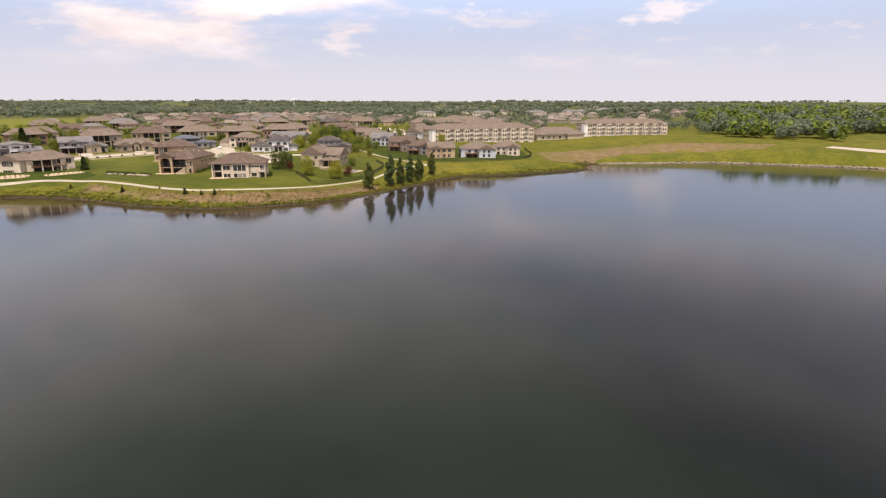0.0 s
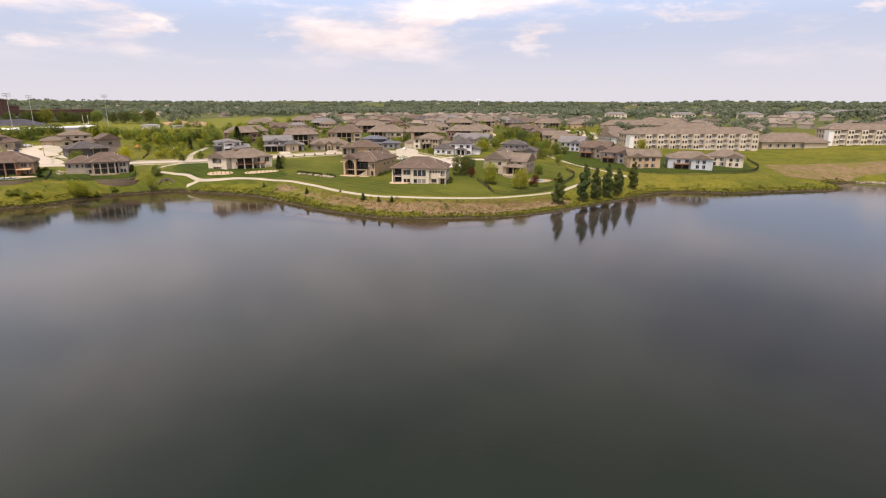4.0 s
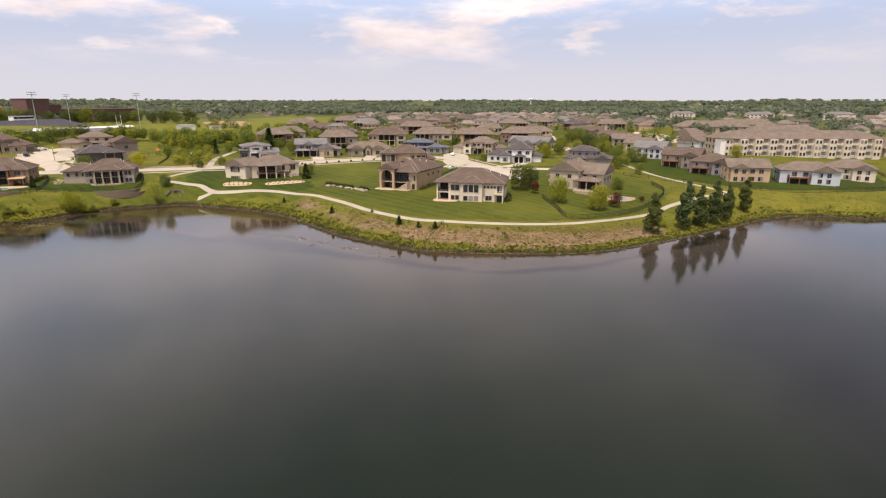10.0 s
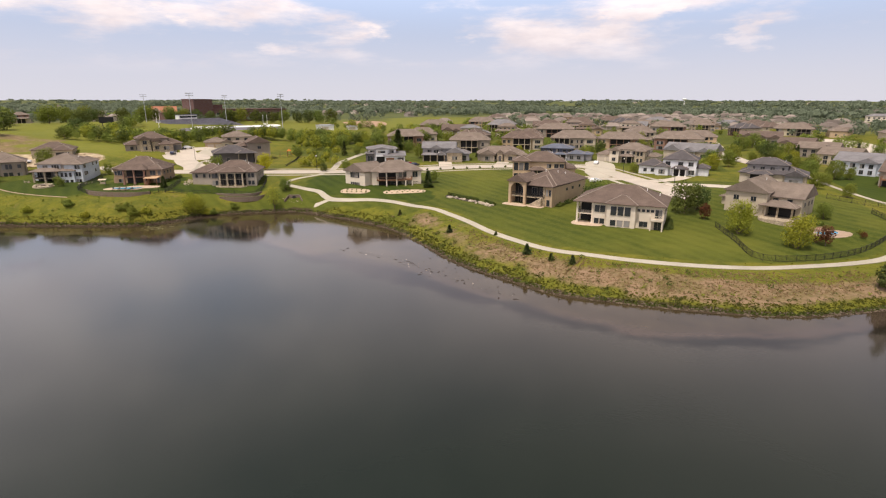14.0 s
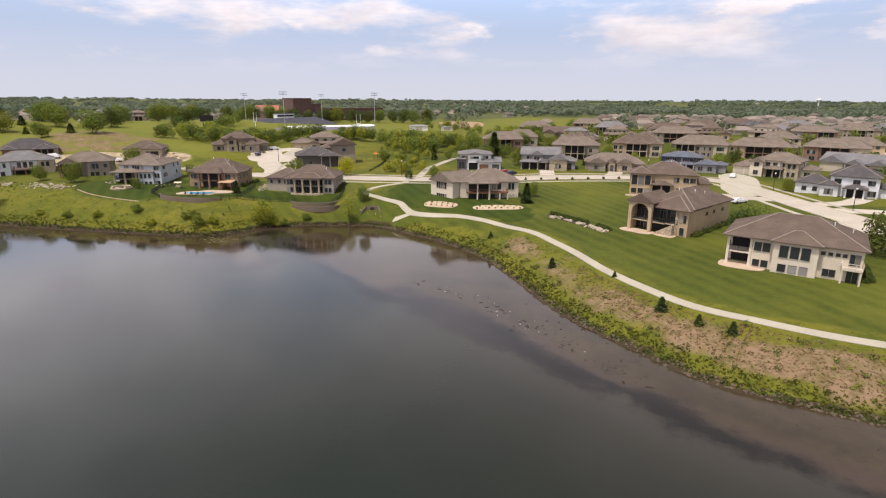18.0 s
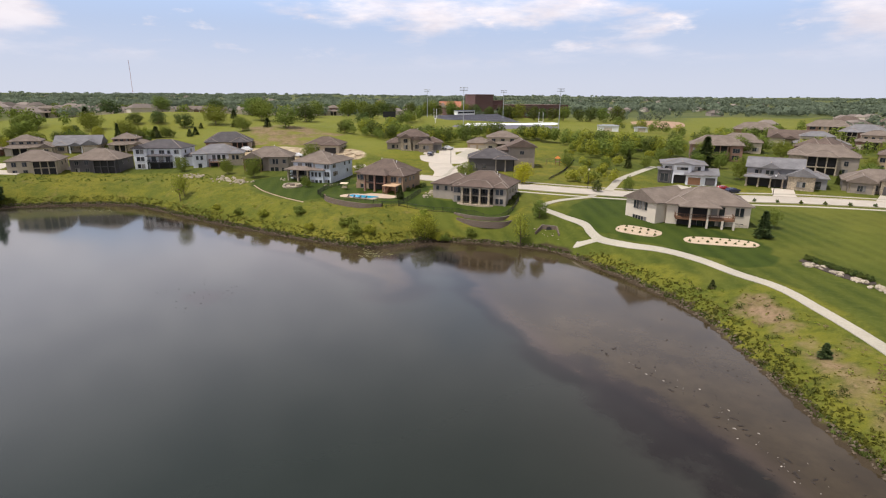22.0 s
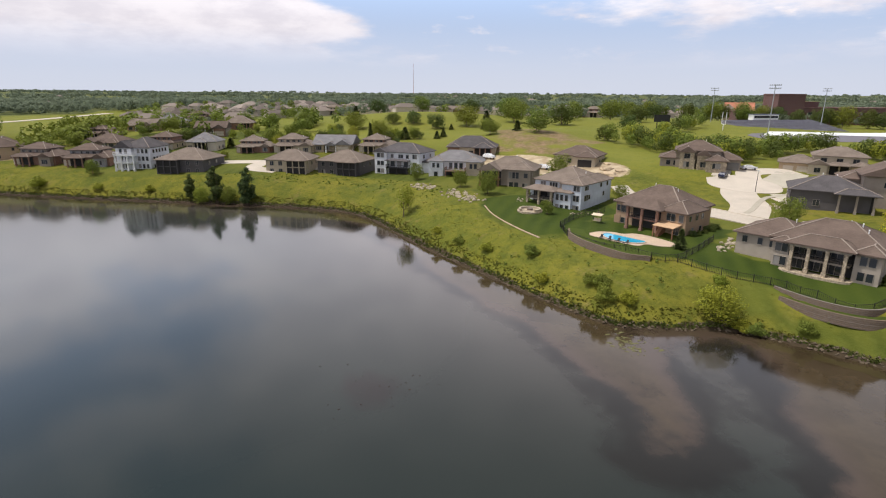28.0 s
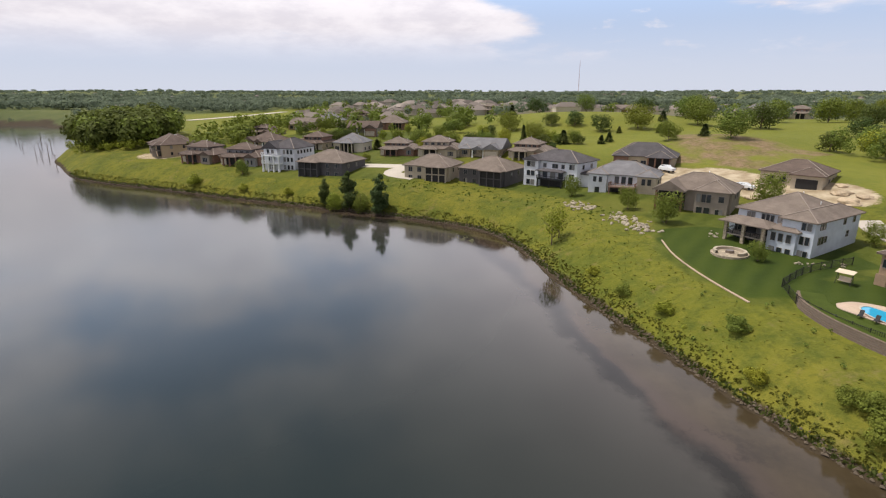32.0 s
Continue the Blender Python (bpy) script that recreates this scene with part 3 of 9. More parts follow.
def sheet(name, xs, ys, z, mat, label, category):
    nx, ny = len(xs), len(ys)
    px, py = np.meshgrid(xs, ys)
    mesh = bpy.data.meshes.new(name)
    idx = np.arange(nx * ny).reshape(ny, nx)
    quads = np.stack([idx[:-1, :-1], idx[:-1, 1:], idx[1:, 1:], idx[1:, :-1]], -1).reshape(-1, 4)
    mesh.from_pydata(np.stack([px.ravel(), py.ravel(), np.ravel(z)], -1).tolist(), [], quads.tolist())
    mesh.polygons.foreach_set("use_smooth", [True] * len(mesh.polygons))
    mesh.materials.append(mat)
    return tagged(new(name, mesh), label, category, kind="structure"), px, py


def part(name, bm, mat, parent=None, label="", smooth=False):
    """Links a bmesh as one mesh object under a thing or part."""
    mesh = bpy.data.meshes.new(name)
    bm.to_mesh(mesh)
    bm.free()
    mesh.materials.append(mat)
    if smooth:
        mesh.polygons.foreach_set("use_smooth", [True] * len(mesh.polygons))
    return attach(name, mesh, parent, label=label)


def attach(name, mesh, parent=None, m=None, label=""):
    ob = new(name, mesh)
    if parent:
        ob.parent = parent
    if m is not None:
        ob.matrix_basis = m
    return tagged(ob, label)


def empty(name, m, label, category, group=""):
    ob = new(name)
    ob.empty_display_size = 0.3
    ob.matrix_basis = m
    return tagged(ob, label, category, group)


def box(bm, x0, x1, y0, y1, z0, z1, m=None, bevel=0.0):
    made = bmesh.ops.create_cube(bm, size=1.0, matrix=Matrix.LocRotScale(((x0 + x1) / 2, (y0 + y1) / 2, (z0 + z1) / 2), None, (x1 - x0, y1 - y0, z1 - z0)))
    if m is not None:
        bmesh.ops.transform(bm, matrix=m, verts=made["verts"])
    return made["verts"]


def faces(bm, places, loops):
    vs = [bm.verts.new(p) for p in places]
    for loop in loops:
        bm.faces.new([vs[i] for i in loop])
    return vs


# ---- ground, lake, paths ----
LAWNS = [
    [(-195, 239), (-186, 235.5), (-178, 233.5), (-168, 234.5), (-157, 236.5), (-157, 243), (-164, 247), (-176, 262), (-192, 254), (-200, 248)],
    [(-128, 249), (-118, 252), (-104, 257), (-92, 261), (-76, 262), (-60, 258), (-46, 250), (-44, 259), (-62, 265), (-80, 268), (-92, 271), (-101, 281), (-103, 268), (-108, 258), (-120, 256)],
    [(-99.8, 281.6), (-91.9, 272.5), (-80.1, 268.9), (-62.2, 266.3), (-46.3, 260.3), (-36.4, 255.3), (-27.5, 245.3), (-18.6, 234.3), (-8.7, 224.7), (5.4, 219.1), (25.4, 218.6), (47.4, 226.5), (65.4, 236.1),
     (83.3, 259.9), (83.5, 289.6), (59.9, 312.7), (29.9, 307.9), (0.2, 337.9), (-39.7, 336.1), (-69.7, 320.2), (-92.6, 306.4)],
    [(-131.3, 252.9), (-112.1, 260.6), (-106, 266.6), (-105.8, 282.7), (-117.7, 290.9), (-139.9, 283.2), (-168.2, 275.7), (-196.4, 268.2), (-226.7, 262.7), (-263.2, 237.2), (-277.6, 206.3), (-269.7, 201.1),
     (-253.5, 212.9), (-241.2, 224.7), (-227.1, 232.5), (-206.9, 240.2), (-190.8, 239.9), (-176.7, 243.7), (-160.6, 245.4), (-150.5, 251.2)],
    [(89.5, 297.6), (111.1, 271.7), (148.7, 263.7), (174.5, 273.5), (188.3, 294.2), (178.3, 314.9), (138.6, 331.6), (99.5, 342.1)],
    [(-302.8, 121.8), (-288.7, 131.5), (-272.3, 166.1), (-263.8, 191), (-276.6, 206.3), (-331.9, 217.3), (-403.1, 193.6), (-403.6, 143.5), (-343, 102.7)],
    [(-149, 344.2), (-89.4, 338.2), (-29.7, 350), (10.3, 359.9), (60, 342.6), (70.2, 417.2), (119.8, 476), (141.1, 618.4), (-88, 638.1), (-118, 477)],
]
DRY = [[(-44.4, 254.3), (-20.6, 231.3), (-8.7, 222.2), (5.3, 215.1), (25.3, 214.1), (47.4, 220.2), (61.4, 227.2), (55.4, 214.3), (35.3, 204.1), (19.3, 203.1), (3.2, 205.1), (-8.8, 211.3), (-20.7, 222.3), (-34.6, 238.3)],
       [(178.5, 259.7), (247.8, 272.8), (327, 238), (356.4, 247.7), (296.8, 297.1), (198.1, 307)], [(-313.3, 298.6), (-262.8, 269.4), (-236.5, 291.1), (-250.3, 323.8), (-291.1, 318.6)]]
DIRT = [[(-262.9, 261), (-246, 256), (-224, 268.5), (-206, 283), (-198, 292), (-206, 299), (-224, 296), (-246, 282)], [(-344.8, 65.2), (-332.9, 68.9), (-328.9, 82.6), (-335, 94.6), (-352.9, 81.1)]]

# silty shallows of the inlet and along the western bank
SHALLOWS = [[(-122, 247), (-106, 245), (-97, 236), (-85, 229), (-74, 221), (-62, 216), (-50, 213), (-36, 211), (-27, 205), (-16, 198), (-8, 193), (1, 190), (14, 187), (33, 190), (49, 198), (60, 208), (40, 206), (5, 207), (-20, 222), (-45, 250), (-90, 270), (-118, 256)],
            [(-238, 200), (-205, 208), (-182, 212), (-158, 213), (-141, 217), (-126, 220), (-110, 221), (-96, 214), (-92, 217), (-102, 226), (-118, 232), (-128, 236), (-160, 228), (-210, 220), (-240, 206)]]


# open grassland among the far woods
OPEN_FIELDS = [[(-165, 540), (-262, 830), (-160, 960), (-80, 860), (-75, 700), (-110, 560)], [(-400, 40), (-640, -40), (-690, 110), (-440, 130)], [(-520, 330), (-700, 420), (-620, 560), (-470, 470)]]
# watered, darker lawns
LUSH = [[(-93, 273.5), (-83, 270), (-72, 266.5), (-60, 264.5), (-48, 261.5), (-44, 266), (-46, 276), (-60, 282), (-76, 290), (-90, 297), (-97, 292), (-96, 280)],
        [(91, 300), (108, 274.5), (124, 266), (143, 265), (167, 273.5), (186, 294), (196, 318), (150, 318), (112, 345), (92, 345)],
        [(-135, 253), (-126, 256), (-119, 259), (-112, 260), (-107, 264), (-107, 271), (-112, 273), (-128, 264), (-137, 266)],
        [(-194, 240), (-186, 236.2), (-174, 235.7), (-162, 236.3), (-157.5, 236.7), (-158.5, 245), (-164, 252), (-167, 266), (-176, 268), (-192, 254)],
        [(-160, 243), (-154.5, 242.5), (-146, 242.7), (-138, 244.7), (-133.5, 249.5), (-139, 268), (-142, 276), (-150, 272), (-163, 262)]]
# dark weed beds where the silt drops into deep water
WEEDY = [[(-63, 215), (-56, 219.5), (-49, 217.5), (-40, 215), (-30, 207), (-18, 200), (-8, 195.5), (6, 191.5), (4, 187.5), (-10, 190), (-24, 196), (-33, 199), (-48, 205), (-55, 209.5)],
         [(-128, 186), (-120, 196), (-112, 192), (-116, 186)]]


def build_ground():
    ob, px, py = sheet("ground", GX, GY, GZ, M["ground"], "rolling grassland with mown lawns and dry patches", "ground")
    zone = np.zeros((px.size, 4), np.float32)
    x, y = px.ravel(), py.ravel()
    for k, group in enumerate((LAWNS, DRY[1:], DIRT)):
        for poly in group:
            zone[within(poly, x, y), k] = (0.6 if poly is DRY[1] else 0.56) if k == 1 else 1.0
    lush = np.zeros(px.shape, np.float32)
    for poly in LUSH:
        lush[within(poly, px, py)] = 1.0
    lush[1:-1, 1:-1] = (lush[1:-1, 1:-1] * 4 + lush[:-2, 1:-1] + lush[2:, 1:-1] + lush[1:-1, :-2] + lush[1:-1, 2:]) / 8
    ob.data.attributes.new("lush", "FLOAT", "POINT").data.foreach_set("value", lush.ravel())
    scrub = np.clip((np.hypot(px - 0, py - 200) - 430) / 160, 0, 1)
    for field in OPEN_FIELDS + [[(148.9, 238.1), (400, 180), (459.8, 330.1), (197.9, 336.5)], [(-560, 60), (-253, 60), (-180, 330), (-200, 600), (-420, 600), (-470, 420)]]:
        scrub[within(field, px, py)] = 0.0
    ob.data.attributes.new("scrub", "FLOAT", "POINT").data.foreach_set("value", scrub.ravel().astype(np.float32))
    gap = GD.ravel()
    bank = (gap > 2.4) & (gap < 10.5) & (x > -46) & (x < 66) & (y < 262)
    zone[bank, 1] = 0.54 + 0.32 * np.clip((x[bank] + 30) / 35, 0, 1)
    for k in (0, 1, 2):
        grid = zone[:, k].reshape(px.shape)
        grid[1:-1, 1:-1] = (grid[1:-1, 1:-1] * 2 + grid[:-2, 1:-1] + grid[2:, 1:-1] + grid[1:-1, :-2] + grid[1:-1, 2:]) / 6
    zone[:, 3] = np.clip(1.1 - gap / 1.4, 0, 1)
    ob.data.color_attributes.new("zone", "FLOAT_COLOR", "POINT").data.foreach_set("color", zone.ravel())
    xs, ys = graded(-460, 420, 3, 1100), graded(-40, 290, 3, 600)
    ys = ys[ys < 330]
    lake, px, py = sheet("water", xs, ys, np.zeros(len(xs) * len(ys)), M["water"], "calm dark lake with muddy brown shallows", "lake")
    d = -inland(px, py)
    mud = np.zeros(px.shape)
    for poly in SHALLOWS:
        mud[within(poly, px, py)] = 1.0
    for _ in range(3):
        mud[1:-1, 1:-1] = (mud[1:-1, 1:-1] * 2 + mud[:-2, 1:-1] + mud[2:, 1:-1] + mud[1:-1, :-2] + mud[1:-1, 2:]) / 6
    weedy = np.zeros(px.shape, np.float32)
    for poly in WEEDY:
        weedy[within(poly, px, py)] = 1.0
    weedy[1:-1, 1:-1] = (weedy[1:-1, 1:-1] * 2 + weedy[:-2, 1:-1] + weedy[2:, 1:-1] + weedy[1:-1, :-2] + weedy[1:-1, 2:]) / 6
    lake.data.attributes.new("weedy", "FLOAT", "POINT").data.foreach_set("value", weedy.ravel())
    margin = np.maximum(mud.ravel(), np.clip(1 - d / 9, 0, 1) * 0.75)
    lake.data.attributes.new("silty", "FLOAT", "POINT").data.foreach_set("value", (0.75 * np.exp(-np.maximum(d, 0) / 16)).astype(np.float32))
    lake.data.attributes.new("open", "FLOAT", "POINT").data.foreach_set("value", (np.clip(d / 12, 0, 1) * np.clip((px.ravel() + 170) / 90, 0, 1) + np.clip((-200 - px.ravel()) / 60, 0, 1) * 2.2).astype(np.float32))
    lake.data.attributes.new("shallow", "FLOAT", "POINT").data.foreach_set("value", margin.astype(np.float32))


build_ground()


def strip(name, pts, width, mat, label, category, lift=0.1, n=8, closed=False):
    """A paved band laid along the ground."""
    line = catmull(pts, n)
    way = np.gradient(line, axis=0)
    way /= np.linalg.norm(way, axis=1)[:, None] + 1e-9
    side = np.stack([-way[:, 1], way[:, 0]], -1)
    rows, loops = [], []
    across = (-0.5, -0.25, 0, 0.25, 0.5)
    for p, s in zip(line, side):
        hs = [(p + s * width * a) for a in across]
        zs = [gz(*h) + lift for h in hs]
        rows += [(*hs[0], zs[0] - 0.5), *[(*h, z) for h, z in zip(hs, zs)], (*hs[-1], zs[-1] - 0.5)]
    k = len(across) + 2
    for i in range(len(line) - 1):
        for j in range(k - 1):
            loops.append((i * k + j, (i + 1) * k + j, (i + 1) * k + j + 1, i * k + j + 1))
    mesh = bpy.data.meshes.new(name)
    mesh.from_pydata(rows, [], [l[::-1] for l in loops])
    mesh.materials.append(mat)
    return tagged(new(name, mesh), label, category, kind="structure")


def slab(name, poly, mat, label, category, lift=0.09, kind="structure", parent=None):
    """A flat paved patch that follows the ground."""
    bm = bmesh.new()
    ring = catmull(poly + poly[:1], 4)[:-1]
    c = ring.mean(0)
    rings = [[bm.verts.new((*(c + (p - c) * f), gz(*(c + (p - c) * f)) + lift)) for p in ring] for f in (1.0, 0.75, 0.5, 0.25)]
    low = [bm.verts.new((v.co.x, v.co.y, v.co.z - 0.5)) for v in rings[0]]
    n = len(ring)
    for a, b in zip([low] + rings, rings):
        for i in range(n):
            bm.faces.new((a[i], a[(i + 1) % n], b[(i + 1) % n], b[i]))
    bm.faces.new(rings[-1])
    bmesh.ops.recalc_face_normals(bm, faces=bm.faces)
    return tagged(part(name, bm, mat, parent, label), label, category, kind=kind)


TRAIL = [(-98.6, 301.5), (-97.7, 292.5), (-101.8, 282.6), (-101.9, 275.6), (-94.9, 273.5), (-87.4, 271.9), (-83.1, 268.5), (-79.1, 265.9), (-72.1, 264.4), (-64.2, 263.9), (-56.3, 261.9), (-48.3, 258.3), (-40.4, 254.9), (-33.4, 248.3),
         (-26.5, 240.8), (-19.6, 232.3), (-11.7, 224.8), (-3.7, 219.2), (5.3, 216.4), (15.4, 215.3), (26.4, 216.3), (37.4, 219.4), (48.4, 224.6), (59.4, 230.1), (67.4, 235.1), (75.4, 243.1), (83.3, 249), (93.3, 255.9), (103.1, 259.9), (102.1, 265.8), (97.2, 279.7), (91.4, 297.5), (87.5, 317.4), (86.7, 340.3), (83.8, 355.2)]
strip("path", TRAIL, 1.9, M["path"], "pale concrete lakeside footpath", "path")
strip("path", [(-80.1, 265.9), (-84, 264.4), (-85, 264.4)], 1.6, M["path"], "short concrete spur of the footpath", "path", 0.07)
strip("path", [(-97.6, 304.5), (-100.5, 314.4), (-103.4, 324.4), (-105.2, 340.3), (-108, 363.2)], 2.6, M["path"], "pale concrete path climbing from the street", "path")
ROAD = [(-160, 283.6), (-139.8, 287.3), (-118.7, 292.9), (-107.6, 296.6), (-95.6, 302.5), (-79.6, 314.3), (-63.6, 325.2), (-49.7, 333.2), (-29.7, 342), (-7.7, 349.9), (6.2, 345.9), (13.1, 330.9), (20, 311.9), (25.9, 297.9), (30.8, 288.9), (34.8, 277.9)]
strip("road", ROAD, 7.5, M["concrete"], "pale concrete residential street", "road", 0.08)
for side in (-1, 1):
    line = catmull(ROAD, 4)
    way = np.gradient(line, axis=0)
    way /= np.linalg.norm(way, axis=1)[:, None]
    edge = line + np.stack([-way[:, 1], way[:, 0]], -1) * 3.9 * side
    strip("kerb", [tuple(p) for p in edge[::2]], 0.35, M["concrete"], "raised concrete kerb along the street", "kerb", 0.22, 3)
for side in (-1, 1):
    edge = line + np.stack([-way[:, 1], way[:, 0]], -1) * 7.4 * side
    strip("sidewalk", [tuple(p) for p in edge[4:-6:2]], 1.3, M["path"], "narrow concrete sidewalk beside the street", "sidewalk", 0.1, 3)
slab("driveway", [(3, 331), (3.4, 350), (4.2, 366), (9, 372), (15.5, 362), (15.5, 340), (14.5, 322), (7, 316)], M["path"], "broad concrete driveways at the bend of the street", "driveway", 0.13)
strip("road", [(27.9, 298.9), (39.9, 299.9), (59.7, 297.7)], 6.0, M["concrete"], "short concrete side street", "road", 0.07)
strip("road", [(84.8, 354.2), (79, 369.4), (75.1, 392.3), (76.2, 427.1), (82.4, 476.8), (84.6, 517.3), (71.3, 579.9)], 7.0, M["concrete"], "winding pale concrete street", "road", 0.08)
strip("road", [(-149.8, 287.4), (-157.7, 297.6), (-167.7, 304.8), (-175.6, 313.9)], 9.0, M["concrete"], "concrete street into the turning circle", "road", 0.07)
slab("road", [(-184, 309.5), (-177.5, 305), (-168, 307.5), (-163.5, 315), (-170.5, 322.5), (-181.5, 320)], M["concrete"], "round concrete turning circle", "road", 0.1)
strip("sidewalk", [(-152.6, 290.4), (-155, 295.6), (-158.6, 301.6), (-161.4, 308), (-161.2, 315), (-165.5, 321.4)], 1.4, M["path"], "narrow concrete sidewalk round the turning circle", "sidewalk", 0.12)
strip("driveway", [(-162.5, 313.5), (-158.5, 311.4), (-154.6, 310.2)], 4.6, M["path"], "short concrete driveway to the charcoal-roofed house", "driveway", 0.11)
strip("driveway", [(-171, 320), (-173.5, 327.5), (-177.5, 336), (-180.5, 342)], 8.5, M["path"], "wide concrete driveway to the garages", "driveway", 0.06)


# ---- houses ----
def hip_roof(w, d, pitch, over, gable=""):
    """A solid roof over w x d, centred, eaves at z 0. gable: 'x' or 'y' runs the ridge to both ends along that axis."""
    bm = bmesh.new()
    W, D, t = w / 2 + over, d / 2 + over, 0.22
    run = min(W, D)
    rise = run * math.tan(radians(pitch))
    along_x = (W >= D) if not gable else gable == "x"
    if gable:
        rise = (D if along_x else W) * math.tan(radians(pitch))
        r = W if along_x else D
    else:
        r = abs(W - D)
    a, b = ((-r, 0, rise), (r, 0, rise)) if along_x else ((0, -r, rise), (0, r, rise))
    base = [(-W, -D, 0), (W, -D, 0), (W, D, 0), (-W, D, 0)]
    low = [(x, y, -t) for x, y, _ in base]
    if along_x:
        loops = [(4, 5, 9, 8), (5, 6, 9), (6, 7, 8, 9), (7, 4, 8)]
    else:
        loops = [(4, 5, 8), (5, 6, 9, 8), (6, 7, 9), (7, 4, 8, 9)]
    loops += [(0, 1, 5, 4), (1, 2, 6, 5), (2, 3, 7, 6), (3, 0, 4, 7), (3, 2, 1, 0)]
    faces(bm, low + base + [a, b], loops)
    caps = [(a, b)] if r > 0.05 else []
    if not gable:
        ends = [(base[0], a), (base[1], b), (base[2], b), (base[3], a)] if along_x else [(base[0], a), (base[1], a), (base[2], b), (base[3], b)]
        caps += ends
    return bm, caps, rise


def cap_mesh(caps):
    bm = bmesh.new()
    for p, q in caps:
        p, q = Vector(p), Vector(q)
        m = look((p + q) / 2 + Vector((0, 0, 0.03)), q + Vector((0, 0, 0.03)))
        h = (q - p).length / 2
        box(bm, -0.12, 0.12, -0.04, 0.04, -h, h, m)
    return bm


WINDOW_CACHE = {}


def lattice(xs, zs, holes, y0, y1):
    """A plate in the x-z plane with rectangular holes, of one piece."""
    bm = bmesh.new()
    at = {(i, j, k): bm.verts.new((x, y, z)) for i, x in enumerate(xs) for j, z in enumerate(zs) for k, y in enumerate((y0, y1))}
    solid = lambda i, j: 0 <= i < len(xs) - 1 and 0 <= j < len(zs) - 1 and (i, j) not in holes
    for i in range(len(xs) - 1):
        for j in range(len(zs) - 1):
            if not solid(i, j):
                continue
            bm.faces.new((at[i, j, 0], at[i + 1, j, 0], at[i + 1, j + 1, 0], at[i, j + 1, 0]))
            for di, dj, a, b in ((-1, 0, (i, j + 1), (i, j)), (1, 0, (i + 1, j), (i + 1, j + 1)), (0, -1, (i, j), (i + 1, j)), (0, 1, (i + 1, j + 1), (i, j + 1))):
                if not solid(i + di, j + dj):
                    bm.faces.new((at[(*b, 0)], at[(*a, 0)], at[(*a, 1)], at[(*b, 1)]))
    return bm


def window_meshes(w, h, bars):
    key = (round(w, 2), round(h, 2), bars)
    if key not in WINDOW_CACHE:
        f, g = 0.06, 0.03
        xs = [-w / 2 - f]
        for k in range(bars):
            xs += [-w / 2 + w * k / bars + (g if k else 0), -w / 2 + w * (k + 1) / bars - (g if k < bars - 1 else 0)]
        xs.append(w / 2 + f)
        bm = lattice(xs, [-f, 0, h, h + f], {(2 * k + 1, 1) for k in range(bars)}, -0.12, 0.03)
        frame_mesh = bpy.data.meshes.new("frame")
        bm.to_mesh(frame_mesh)
        bm.free()
        frame_mesh.materials.append(M["frame"])
        panes = []
        for k in range(bars):
            bm = bmesh.new()
            box(bm, xs[2 * k + 1], xs[2 * k + 2], -0.05, 0.02, 0, h)
            mesh = bpy.data.meshes.new("pane")
            bm.to_mesh(mesh)
            bm.free()
            mesh.materials.append(M["glass"])
            panes.append(mesh)
        WINDOW_CACHE[key] = frame_mesh, panes
    return WINDOW_CACHE[key]


def window(house, x, y, z, turn, w=1.0, h=1.3, bars=1):
    """A framed window on a wall that faces the way turn says: 0 is the front (-y)."""
    frame_mesh, panes = window_meshes(w, h, bars)
    win = attach("window", frame_mesh, house, pose(x, y, z, 0, 0, turn))
    for pane in panes:
        attach("pane", pane, win)
    return win


DOORS = {}


def garage_door(house, x, y, z, turn, w=4.8, h=2.3):
    if w not in DOORS:
        bm = bmesh.new()
        for k in range(4):
            box(bm, -w / 2, w / 2, -0.1, 0.04, k * h / 4 + 0.02, (k + 1) * h / 4 - 0.02)
        mesh = bpy.data.meshes.new("garage_door")
        bm.to_mesh(mesh)
        bm.free()
        mesh.materials.append(M["door"])
        DOORS[w] = mesh
    attach("garage_door", DOORS[w], house, pose(x, y, z, 0, 0, turn))


def wing(house, x, y, w, d, z0, z1, wall, roof, pitch=24, gable="", turn=0, over=0.6, skirt=2.5, ridge=True, roofed=True):
    """One block of a house: walls w x d centred on x, y from z0 to z1 and its roof."""
    m = pose(x, y, 0, 0, 0, turn)
    bm = bmesh.new()
    box(bm, -w / 2, w / 2, -d / 2, d / 2, z0 - skirt, z1)
    if gable:
        r = (d / 2 if gable == "x" else w / 2)
        rise = (r + over) * math.tan(radians(pitch)) * r / (r + over)
        if gable == "x":
            pts = [(sx * w / 2, sy * d / 2, z1) for sx in (-1, 1) for sy in (-1, 1)] + [(-w / 2, 0, z1 + rise), (w / 2, 0, z1 + rise)]
        else:
            pts = [(sx * w / 2, sy * d / 2, z1) for sy in (-1, 1) for sx in (-1, 1)] + [(0, -d / 2, z1 + rise), (0, d / 2, z1 + rise)]
        faces(bm, pts, [(0, 1, 4), (2, 5, 3), (0, 4, 5, 2), (1, 3, 5, 4)])
        bmesh.ops.recalc_face_normals(bm, faces=bm.faces)
    bmesh.ops.transform(bm, matrix=m, verts=bm.verts)
    part("wall", bm, wall, house)
    if not roofed:
        return 0
    bm, caps, rise = hip_roof(w, d, pitch, over, gable)
    lift = m @ pose(0, 0, z1 + 0.05)
    bmesh.ops.transform(bm, matrix=lift, verts=bm.verts)
    top = part("roof", bm, roof, house)
    if ridge and caps:
        bm = cap_mesh(caps)
        bmesh.ops.transform(bm, matrix=lift, verts=bm.verts)
        part("ridge_cap", bm, M["ridge"], top)
    return rise


